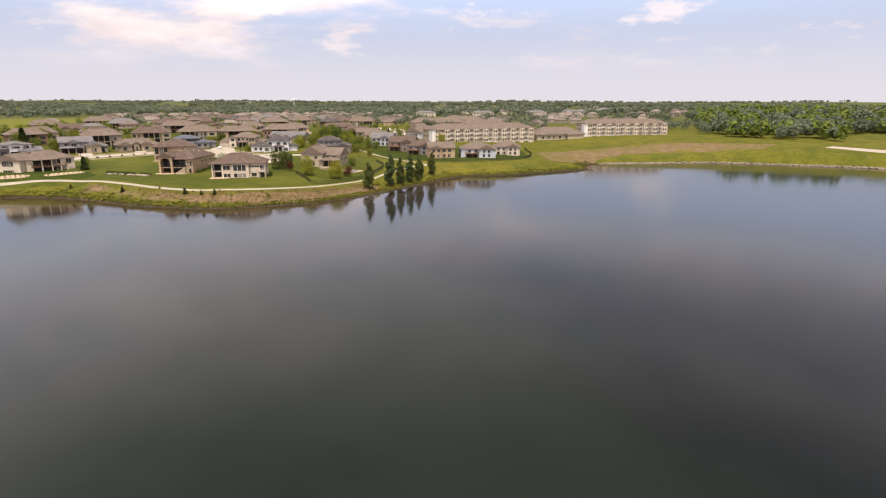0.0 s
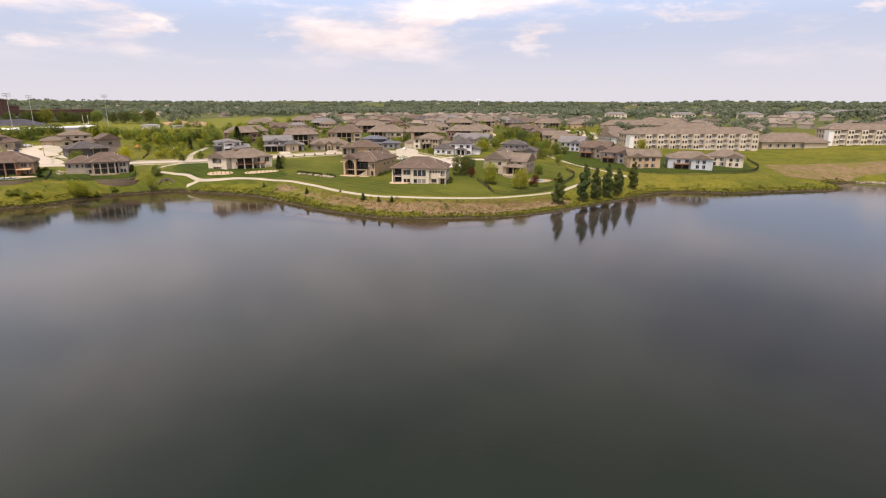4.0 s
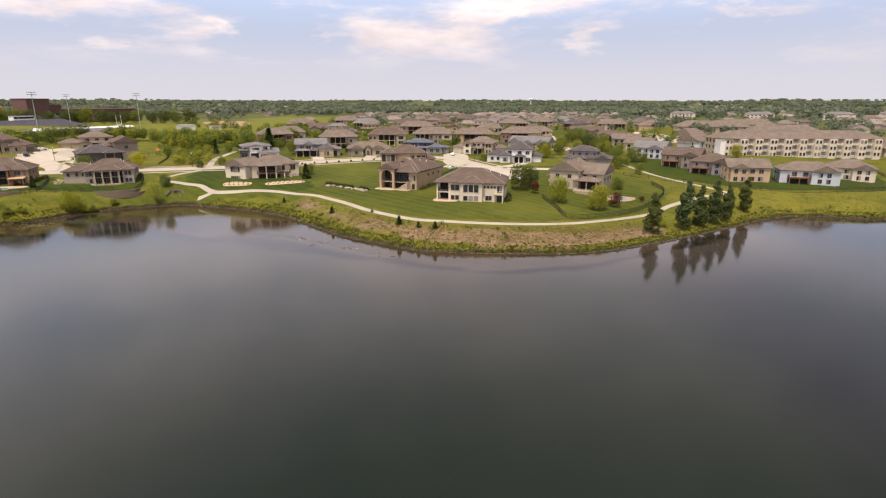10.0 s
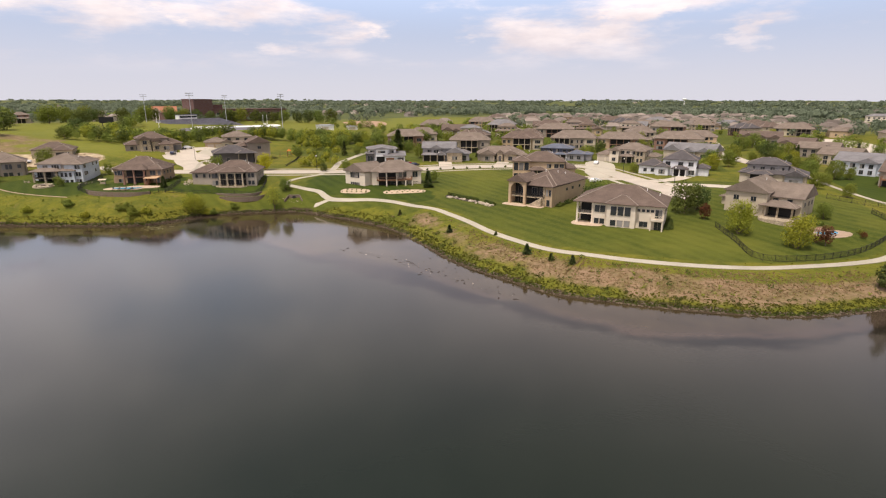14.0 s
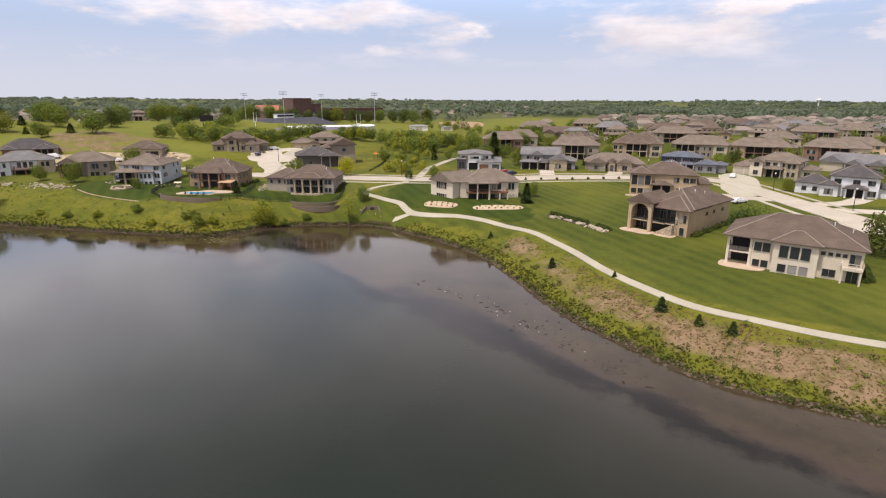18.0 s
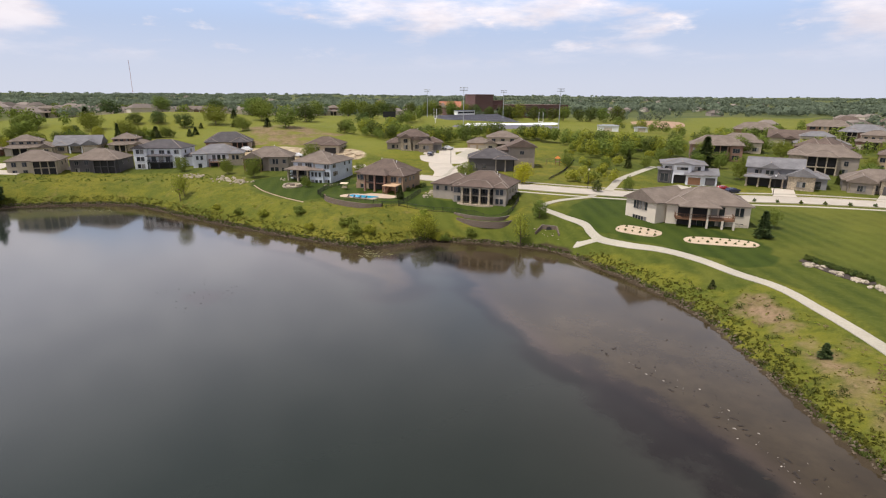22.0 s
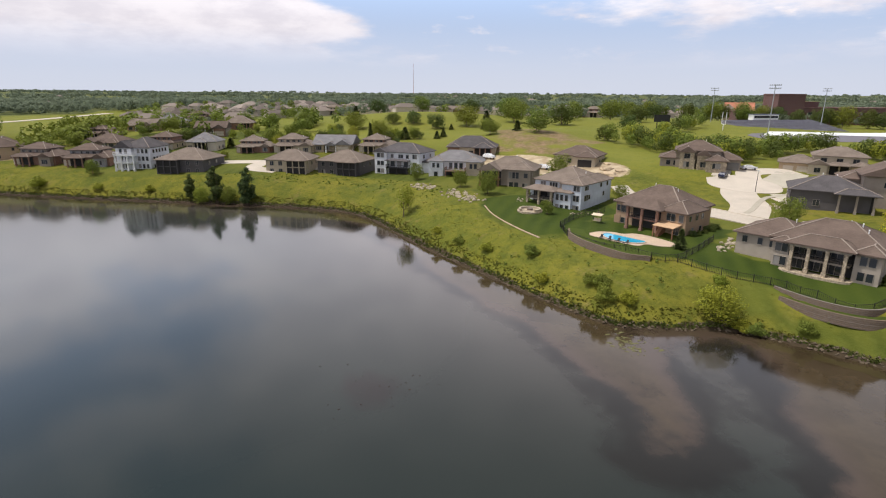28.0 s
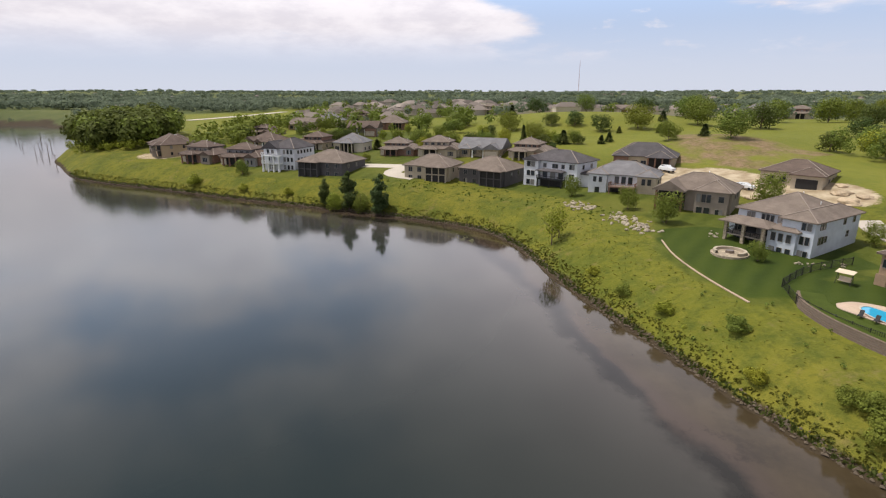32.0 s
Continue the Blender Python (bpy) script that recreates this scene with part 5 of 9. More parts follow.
def house_screened(x, y, yaw, z, wall, label, w=17, d=14, pitch=25, roof="roof_tan", left=True):
    """A low hip-roofed walkout with a dark screened porch at one end."""
    h = house_at(label, x, y, yaw, z)
    wing(h, 0, d / 2, w, d, 0, 5.2, wall, M[roof], pitch)
    s = -1 if left else 1
    bm, caps, rise = hip_roof(w * 0.45, 6, pitch, 0.5)
    bmesh.ops.transform(bm, matrix=pose(s * w * 0.24, 0.6, 5.25), verts=bm.verts)
    part("roof", bm, M[roof], h)
    a, b = sorted((s * w * 0.02, s * w * 0.46))
    dark_panel(h, a, b, -1.6, 0.2, 2.5)
    dark_panel(h, a, b, -1.6, 2.9, 5.0)
    bm = bmesh.new()
    box(bm, a, b, -1.5, 0.2, -2, 5.1)
    part("porch", bm, wall, h)
    for k in range(4):
        column(h, a + (b - a) * k / 3, -1.8, 0, 5.1, 0.3, wall)
    row(h, (-s * w * 0.16, -s * w * 0.36), 3.2, -0.02, 1.3, 1.5, 2)
    row(h, (-s * w * 0.16, -s * w * 0.36), 0.6, -0.02, 1.3, 1.3, 2)
    side_row(h, w / 2 + 0.02, (4, 9), 3.2)
    side_row(h, -w / 2 - 0.02, (4, 9), 3.2, False)
    vents(h, [(2, d * 0.6)])
    return h


def house_portico():
    h = house_at("white gabled house with tall porch columns", -293.2, 140, 65, 7.6)
    wing(h, 0.4, 8, 10, 13, 0, 8.3, M["white"], M["roof_dark"], 32)
    wing(h, -4, 3.4, 6, 7, 0, 8.3, M["white"], M["roof_dark"], 36, "y")
    for x in (-6.6, -4.2, -1.8, 0.6):
        column(h, x, -1.6, 0.2, 5.4, 0.5, M["trim"])
    deck(h, -7, 1.0, -1.9, 0, 2.9, M["trim"], 0, "flr", M["trim"])
    deck(h, -7, 1.0, -1.9, 0, 5.7, M["trim"], 0, "flr", M["trim"])
    for z in (0.5, 3.4, 6.2):
        row(h, (1.0, 2.6, 4.2), z, 1.48, 0.8, 1.5)
        row(h, (-5.0, -3.0), z, -0.12, 1.0, 1.6)
        side_row(h, 5.42, (4, 6, 8, 10, 12), z)


def lone_roof(house, x, y, z, w, d, roof, pitch, gable="", turn=0, over=0.6):
    """A roof without walls, such as one over a porch."""
    bm, caps, rise = hip_roof(w, d, pitch, over, gable)
    m = pose(x, y, z, 0, 0, turn)
    bmesh.ops.transform(bm, matrix=m, verts=bm.verts)
    top = part("roof", bm, roof, house)
    bm = cap_mesh(caps)
    bmesh.ops.transform(bm, matrix=m, verts=bm.verts)
    part("ridge_cap", bm, M["ridge"], top)


def porch(house, x0, x1, y, z0, z1, posts, mat, floor_z=None, deep=2.2):
    """A covered porch: back wall in painted shade, columns in front and a railed floor."""
    dark_panel(house, x0, x1, y + deep, z0, z1)
    for k in range(posts):
        column(house, x0 + (x1 - x0) * k / (posts - 1), y + 0.25, z0, z1, 0.42, mat)
    if floor_z:
        deck(house, x0, x1, y + 0.15, y + deep - 0.1, floor_z, mat, 0, "f")


def auto_house(x, y, yaw, w, hgt, wall, roof, seed, label, group="houses in the neighbourhood", far=False, style=None):
    """A suburban house in one of three builds, with compound roofs, a porch and a garage."""
    r = random.Random(seed)
    h = house_at(label, x, y, yaw, None, group)
    d, s = r.uniform(11.5, 14), r.choice((-1, 1))
    accent = M[r.choice(("stone", "brick", "taupe", "sand"))]
    bars = 1 if far else 2
    style = style or r.choice(("porch", "porch", "tiers", "ranch"))
    if style == "porch":
        top = hgt * 0.6
        w *= 1.06
        wing(h, 0, d / 2, w, d, 0, top, wall, roof, 30)
        wing(h, s * w * 0.2, d * 0.8, w * 0.62, d * 0.8, 0, top * 1.04, wall, roof, 31)
        a, b = sorted((-s * w * 0.08, -s * w * 0.42)) if r.random() < 0.4 else (-w * 0.22, w * 0.2)
        lone_roof(h, (a + b) / 2, 0.4, top + 0.04, b - a + 0.6, 6.4, roof, 25)
        porch(h, a, b, -2.4, 0.1, top - 0.1, 4, accent, 2.9 if top > 5 else None)
        wing(h, s * w * 0.37, 1.2, w * 0.24, 4.6, 0, top, accent, roof, 25)
        free = [u for u in np.arange(-w / 2 + 1.4, w / 2 - 1, 2.7) if not (a - 1 < u < b + 1) and abs(u - s * w * 0.37) > w * 0.16]
        for z in ([0.7, 3.5] if top > 5 else [0.9]):
            row(h, free, z, -0.02, r.choice((1.2, 1.6)), 1.6, bars)
            window(h, s * w * 0.37, -1.12, z, 0, w * 0.13, 1.7, bars + 1)
            side_row(h, w / 2 + 0.02, (d * 0.3, d * 0.7), z)
            side_row(h, -w / 2 - 0.02, (d * 0.3, d * 0.7), z, False)
    elif style == "tiers":
        low, top = hgt * 0.4, hgt * 0.7
        wing(h, 0, d / 2, w, d, 0, low, accent, roof, 22)
        wing(h, s * w * 0.1, d * 0.55, w * 0.62, d * 0.72, low - 0.5, top, wall, roof, 24)
        wing(h, -s * w * 0.32, 0.4, w * 0.26, 4.0, 0, low * 0.98, wall, roof, 27, "y")
        lone_roof(h, s * w * 0.18, -0.9, low, w * 0.34, 3.4, roof, 22)
        porch(h, s * w * 0.18 - w * 0.16, s * w * 0.18 + w * 0.16, -2.3, 0.1, low - 0.1, 3, accent)
        row(h, [s * w * 0.1 + w * q for q in (-0.22, -0.07, 0.08, 0.22)], low + 0.75, d * 0.19 - 0.03, 1.3, 1.3, bars)
        window(h, -s * w * 0.32, -1.62, 0.7, 0, w * 0.13, 1.6, bars + 1)
        garage_door(h, s * w * 0.42, -0.03, 0.05, 0, w * 0.14)
        side_row(h, w / 2 + 0.02, (d * 0.3, d * 0.7), 1.0)
        side_row(h, -w / 2 - 0.02, (d * 0.3, d * 0.7), 1.0, False)
    else:
        top = min(hgt * 0.5, 4.4)
        wing(h, 0, d / 2, w, d, 0, top, wall, roof, 26, r.choice(("x", "")))
        wing(h, s * w * 0.3, 0.8, w * 0.34, 6.0, 0, top, accent, roof, 30, "y")
        wing(h, -s * w * 0.34, 2.0, w * 0.26, 6.6, 0, top * 0.95, wall, roof, 28, r.choice(("y", "")))
        lone_roof(h, -s * w * 0.02, -0.4, top - 0.3, w * 0.24, 3.0, roof, 28, "y")
        porch(h, -w * 0.13 - s * w * 0.02, w * 0.13 - s * w * 0.02, -1.8, 0.1, top - 0.4, 2, M["trim"])
        garage_door(h, s * w * 0.3, -2.24, 0.05, 0, 4.8)
        window(h, -s * w * 0.34, -1.34, 0.8, 0, w * 0.13, 1.6, bars + 1)
        row(h, (w * 0.1, -w * 0.13), 0.9, -0.03, 1.4, 1.5, 2)
        side_row(h, w / 2 + 0.02, (d * 0.3, d * 0.7), 1.0)
        side_row(h, -w / 2 - 0.02, (d * 0.3, d * 0.7), 1.0, False)
    if not far:
        vents(h, [(w * 0.15, d * 0.62), (-w * 0.1, d * 0.66)])
    return h


def house_split():
    h = house_at("white and charcoal modern house with a shallow grey roof", -85.6, 333.5, 24, 9.2)
    wing(h, -0.6, 6.5, 12.5, 11, 0, 6.2, M["white"], M["roof_grey"], 13, over=0.9)
    wing(h, -6.2, 3.0, 3.6, 7, 0, 4.4, M["dark"], M["roof_grey"], 10, over=0.4)
    wing(h, -1.0, 1.0, 5.4, 3.0, 2.9, 6.3, M["white"], M["roof_grey"], 13, "y", over=0.8, skirt=0.0)
    wing(h, 5.6, 3.0, 7.6, 9.0, 0, 3.3, M["white"], M["roof_grey"], 18, "x")
    wing(h, 2.6, 0.2, 4.6, 4.0, 0, 3.2, M["white"], M["roof_grey"], 18, "x")
    porch(h, -3.6, 0.8, -0.6, 0.1, 2.9, 2, M["white"], None, 1.4)
    row(h, (-5.2,), 4.4, 0.98, 2.0, 1.0, 2)
    row(h, (-1.0,), 4.5, -0.52, 3.2, 0.8, 3)
    row(h, (3.6,), 4.3, 0.98, 1.8, 1.2, 2)
    row(h, (-6.2,), 0.6, -0.52, 2.4, 2.6, 2)
    bm = bmesh.new()
    box(bm, 0.9, 4.5, -1.9, -1.78, 0.1, 2.4)
    part("garage_door", bm, M["timber"], h, "brown timber garage door")
    bm = bmesh.new()
    box(bm, 6.0, 8.8, -1.6, -1.48, 0.1, 2.4)
    part("garage_door", bm, M["dark"], h, "charcoal garage door")
    side_row(h, -6.88, (5, 9), 3.9, False)


def house_stonefront():
    h = house_at("grey stone-fronted house with a gabled porch and grey roof", -62, 345.5, 12, 9.3)
    wing(h, -1.0, 7, 15, 11, 0, 5.9, M["grey"], M["roof_grey"], 24, "x")
    wing(h, 6.4, 4.0, 7.0, 11, 0, 4.2, M["stone"], M["roof_grey"], 28, "y")
    wing(h, 10.2, 7.5, 6.0, 9.0, 0, 3.4, M["grey"], M["roof_grey"], 24)
    wing(h, -2.2, 1.6, 4.4, 3.4, 2.8, 6.0, M["grey"], M["roof_grey"], 28, "y", skirt=0.0)
    lone_roof(h, -5.2, 0.2, 3.2, 6.6, 3.4, M["roof_grey"], 20)
    porch(h, -8.2, 1.6, -1.3, 0.1, 3.0, 4, M["stone"], None, 2.4)
    lone_roof(h, 0.2, 0.0, 3.2, 3.4, 3.6, M["roof_grey"], 30, "y")
    row(h, (-5.8, -4.6), 3.9, 1.48, 0.9, 1.2)
    row(h, (-2.8, -1.6), 4.0, -0.13, 0.9, 1.2)
    row(h, (6.4,), 0.9, -1.53, 2.2, 1.5, 3)
    row(h, (10.4,), 0.2, 2.97, 2.6, 2.2, 1)
    side_row(h, -8.52, (4, 9), 1.0, False)
    side_row(h, -8.52, (4, 9), 3.8, False)


def house_charcoal():
    h = house_at("white two-storey house with a charcoal roof and front portico", 36, 323.6, -14, 8.4)
    wing(h, 1.5, 7.5, 12, 11, 0, 6.3, M["white"], M["roof_dark"], 28)
    wing(h, -8.6, 8.0, 9.6, 8.5, 0, 3.4, M["white"], M["roof_dark"], 26)
    wing(h, -4.4, 3.6, 4.6, 6.6, 0, 3.6, M["white"], M["roof_dark"], 26)
    wing(h, 9.2, 8.4, 5.0, 7.0, 0, 3.2, M["white"], M["roof_dark"], 24)
    lone_roof(h, 2.0, 0.6, 3.2, 5.0, 3.4, M["roof_dark"], 24)
    porch(h, -0.2, 4.2, -0.8, 0.1, 3.1, 3, M["trim"], None, 2.7)
    row(h, (-2.6, 2.0, 5.6), 4.0, 1.98, 1.7, 1.4, 2)
    row(h, (6.0,), 0.8, 1.98, 1.9, 1.6, 3)
    row(h, (-4.4,), 0.8, 0.28, 2.2, 1.6, 3)
    row(h, (-11, -8.2), 1.0, 3.72, 1.2, 1.3)
    side_row(h, 7.52, (6, 10), 4.0)
    vents(h, [(2.4, 9.4)])


def house_bay():
    h = house_at("tan stone house with a tall glazed bay and brown hip roof", -14, 312.5, 6, 7.2)
    wing(h, 1.0, 8, 17, 13, 0, 6.6, M["tan"], M["roof_brown"], 25)
    wing(h, -7.0, 3.4, 6.4, 9, 0, 6.9, M["tan"], M["roof_brown"], 25)
    wing(h, 10.6, 9.5, 6.5, 10, 0, 3.8, M["tan"], M["roof_brown"], 25)
    lone_roof(h, -0.8, 0.6, 3.6, 6.0, 3.6, M["roof_brown"], 24)
    porch(h, -3.6, 2.0, -1.0, 0.1, 3.5, 3, M["stone"], None, 2.4)
    for x in (-9.0, -7.0, -5.0):
        window(h, x, -1.13, 3.4, 0, 1.6, 2.9, 1)
        window(h, x, -1.13, 0.7, 0, 1.5, 1.5, 1)
    row(h, (3.6, 6.4, 8.4), 4.2, 1.48, 1.6, 1.4, 2)
    row(h, (4.6, 7.6), 0.8, 1.48, 1.7, 1.5, 2)
    side_row(h, -10.22, (1.5, 5), 3.6, False, 1.4, 2.4)
    patio(h, -11.5, -2, -4.4, -0.6, M["stone"])
    vents(h, [(2, 9), (5, 10)])


def house_garden():
    h = house_at("tan two-storey house with a broad gable beside a fenced garden", 47, 263.5, -32, 6.0)
    wing(h, -1.2, 8, 10.5, 15, 0, 6.4, M["sand"], M["roof_tan"], 29, "y")
    wing(h, 7.2, 9.5, 9.0, 12, 0, 5.4, M["sand"], M["roof_tan"], 26, "x")
    lone_roof(h, 7.0, 2.2, 3.3, 8.0, 4.4, M["roof_tan"], 24)
    porch(h, 3.6, 10.4, 0.3, 0.1, 3.2, 3, M["stone"], None, 3.2)
    wing(h, -7.4, 11, 4.0, 9, 0, 3.4, M["sand"], M["roof_tan"], 24)
    row(h, (-3.6, 0.8), 3.9, 0.48, 1.3, 1.2, 2)
    row(h, (-1.2,), 0.8, 0.48, 2.6, 1.7, 3)
    row(h, (5.4, 8.8), 3.9, 3.48, 1.2, 1.0)
    side_row(h, -6.47, (3, 6), 3.9, False, 1.6, 0.5)
    side_row(h, 11.72, (6, 10, 13), 2.9)
    patio(h, 3, 12, -3.5, 3.2, M["stone"])
    vents(h, [(0.6, 10)])


def house_circle():
    h = house_at("dark stone house with twin gables by the turning circle", -191.8, 313.3, 46, None)
    wing(h, 0, 7, 13, 11, 0, 5.8, M["taupe"], M["roof_brown"], 25)
    wing(h, -7.6, 6.5, 7, 9, 0, 3.2, M["taupe"], M["roof_brown"], 24)
    wing(h, 8.4, 7.5, 8, 9.5, 0, 3.3, M["taupe"], M["roof_brown"], 24)
    wing(h, -3.2, 1.6, 4.2, 3.6, 0, 5.4, M["stone"], M["roof_brown"], 32, "y")
    wing(h, 1.6, 1.4, 3.6, 3.2, 0, 4.6, M["stone"], M["roof_brown"], 32, "y")
    wing(h, 5.4, 0.6, 5.6, 6, 0, 3.2, M["stone"], M["roof_brown"], 26)
    porch(h, -1.0, 0.2, -0.4, 0.1, 3.0, 2, M["stone"], None, 1.2)
    row(h, (-3.2,), 3.4, -0.23, 1.6, 1.5, 2)
    row(h, (-3.2,), 0.7, -0.23, 1.6, 1.6, 2)
    row(h, (1.6,), 0.8, -0.23, 1.5, 1.6, 2)
    row(h, (5.4,), 0.8, -2.43, 2.2, 1.5, 3)
    row(h, (-8.6, -6.4), 0.9, 1.97, 1.2, 1.4)
    row(h, (10.4,), 0.1, 2.72, 3.2, 2.2, 1)
    vents(h, [(2, 8)])


def house_slate():
    h = house_at("charcoal-roofed house with a taupe gabled tower block", -142.5, 310, 40, None)
    wing(h, -3.5, 7, 16, 13, 0, 4.6, M["dark"], M["roof_dark"], 23)
    wing(h, 8.2, 13, 9.5, 10, 0, 8.2, M["taupe"], M["roof_brown"], 24, "y", over=0.9)
    wing(h, 4.0, 17, 9, 9, 0, 6.6, M["taupe"], M["roof_brown"], 22)
    lone_roof(h, 1.6, 0.6, 4.5, 8.0, 4.0, M["roof_dark"], 22)
    porch(h, -1.8, 5.0, -1.4, 0.1, 4.4, 3, M["taupe"], None, 2.2)
    row(h, (-9.0, -6.0), 1.0, 0.47, 1.3, 1.4, 2)
    row(h, (8.2,), 5.4, 7.97, 1.4, 1.2, 2)
    side_row(h, 12.97, (10, 13, 16), 4.6)
    side_row(h, 12.97, (10, 16), 1.2)
    side_row(h, -11.52, (4, 8), 1.2, False)
    vents(h, [(-2, 8), (-5, 7.4)])


def house_garages():
    h = house_at("tan two-storey house with low garage wings", -176.1, 348.8, 38, None)
    wing(h, 4.0, 8, 14, 11, 0, 5.9, M["sand"], M["roof_tan"], 23)
    wing(h, -6.5, 6, 11, 10, 0, 3.4, M["tan"], M["roof_tan"], 22)
    wing(h, -1.6, 2.4, 5, 6, 0, 3.4, M["sand"], M["roof_tan"], 24, "y")
    wing(h, 9.6, 2.2, 4.6, 5, 0, 3.4, M["tan"], M["roof_tan"], 22)
    porch(h, 1.4, 6.8, 0.6, 0.1, 3.2, 3, M["stone"], None, 1.8)
    lone_roof(h, 4.1, 1.6, 3.3, 6.4, 3.4, M["roof_tan"], 22)
    for x in (-9.4, -5.6):
        garage_door(h, x, 0.97, 0.05, 0, 2.9)
    row(h, (-0.2, 4.0, 8.2), 4.0, 2.47, 1.6, 1.2, 2)
    row(h, (-1.6, 9.6), 0.9, -0.63, 1.6, 1.4, 2)
    vents(h, [(4, 9)])


def house_unfinished():
    h = house_at("half-built tan house with an open garage on bare earth", -220.4, 286.8, 40, None)
    wing(h, 0, 7, 15, 12, 0, 3.6, M["sand"], M["roof_brown"], 24)
    wing(h, 4.0, 1.6, 7, 6, 0, 3.5, M["sand"], M["roof_brown"], 24)
    # no opening is cut: the garage's inner shade is a near-black panel
    dark_panel(h, 1.6, 6.4, -1.46, 0.0, 2.5)
    row(h, (-5, -2), 1.0, 0.97, 1.3, 1.4, 1)
    side_row(h, 7.52, (5, 9), 1.0)


def house_villa():
    h = house_at("cream two-storey villa with stepped hip roofs and a garage wing", 20.2, 367.0, -20, None)
    wing(h, 2.0, 8, 15, 11, 0, 6.2, M["cream"], M["roof_tan"], 25)
    wing(h, -9.0, 7, 8.5, 10, 0, 3.5, M["cream"], M["roof_tan"], 25)
    wing(h, -4.6, 3.2, 4.4, 6, 0, 5.6, M["cream"], M["roof_tan"], 30, "y")
    wing(h, 7.2, 2.6, 4.6, 5.0, 0, 5.8, M["stone"], M["roof_tan"], 28)
    wing(h, 11.5, 8.5, 5.0, 9.0, 0, 3.4, M["cream"], M["roof_tan"], 25)
    lone_roof(h, 1.2, 1.4, 3.3, 5.6, 3.4, M["roof_tan"], 24)
    porch(h, -1.4, 3.8, 0.0, 0.1, 3.2, 3, M["stone"], None, 2.4)
    for x in (-11.0, -7.4):
        garage_door(h, x, 1.97, 0.05, 0, 2.9)
    row(h, (-1.2, 1.2, 3.6), 4.0, 2.47, 1.4, 1.4, 2)
    for z in (0.8, 3.8):
        row(h, (-4.6,), z, 0.17, 1.6, 1.5, 2)
        row(h, (6.4, 8.0), z, 0.07, 0.9, 1.6)
    row(h, (11.6,), 0.9, 3.97, 1.8, 1.5, 2)
    side_row(h, 9.52, (8, 12), 4.0)
    vents(h, [(3, 9), (-1, 9.4)])


def house_gables():
    h = house_at("low grey-brown house with two stone gables and a tan roof", -35.2, 354.6, 10, None)
    wing(h, 0, 8, 22, 12, 0, 3.6, M["taupe"], M["roof_tan"], 25)
    wing(h, -6.4, 2.0, 6.6, 6.0, 0, 3.5, M["taupe"], M["roof_tan"], 27, "y")
    wing(h, 4.2, 1.4, 5.6, 5.4, 0, 3.6, M["stone"], M["roof_tan"], 27, "y")
    wing(h, 9.2, 3.0, 5.0, 6.0, 0, 3.2, M["taupe"], M["roof_tan"], 25)
    wing(h, -0.6, 1.8, 2.6, 2.6, 0, 4.2, M["stone"], M["roof_tan"], 35, "y", over=0.4)
    bm = bmesh.new()
    box(bm, -1.2, 0.0, 0.36, 0.52, 0.0, 2.5)
    part("door", bm, M["dark"], h)
    row(h, (-6.4,), 0.8, -1.02, 2.0, 1.6, 3)
    row(h, (4.2,), 0.8, -1.32, 1.8, 1.6, 2)
    row(h, (-2.8, 1.2), 0.9, 1.98, 1.0, 1.5)
    row(h, (9.2,), 0.9, -0.02, 1.6, 1.5, 2)
    column(h, -9.3, -0.8, 0.0, 2.8, 0.4, M["stone"])
    column(h, -3.5, -0.8, 0.0, 2.8, 0.4, M["stone"])
    side_row(h, -11.02, (4, 8), 1.0, False)
    side_row(h, 11.72, (4, 8), 1.0)
    vents(h, [(2, 10), (-4, 10.5)])


def house_navy():
    h = house_at("dark navy two-storey house with pale slate-blue roofs", -8.0, 370.0, -4, None)
    wing(h, -3.0, 7, 15, 10, 0, 5.6, M["navy"], M["roof_blue"], 18)
    wing(h, 6.4, 4.2, 8.0, 9.5, 0, 3.3, M["grey"], M["roof_blue"], 21)
    wing(h, -6.8, 1.4, 5.6, 4.4, 0, 3.1, M["grey"], M["roof_blue"], 20)
    wing(h, 11.4, 6.4, 4.6, 7.5, 0, 3.0, M["grey"], M["roof_blue"], 20)
    porch(h, -3.6, 2.0, -0.2, 0.1, 3.0, 3, M["trim"], None, 1.8)
    lone_roof(h, -0.8, 0.6, 3.0, 6.0, 3.2, M["roof_blue"], 19)
    row(h, (-8.4, -5.6, -2.4, 0.8, 3.4), 3.7, 1.97, 1.4, 1.4, 2)
    row(h, (-6.8,), 0.8, -0.83, 2.2, 1.5, 3)
    row(h, (4.6, 8.0), 0.8, -0.58, 1.6, 1.5, 2)
    side_row(h, -10.52, (5, 9), 3.8, False)
    side_row(h, 13.72, (5, 8), 0.9)
    vents(h, [(-1, 8)])


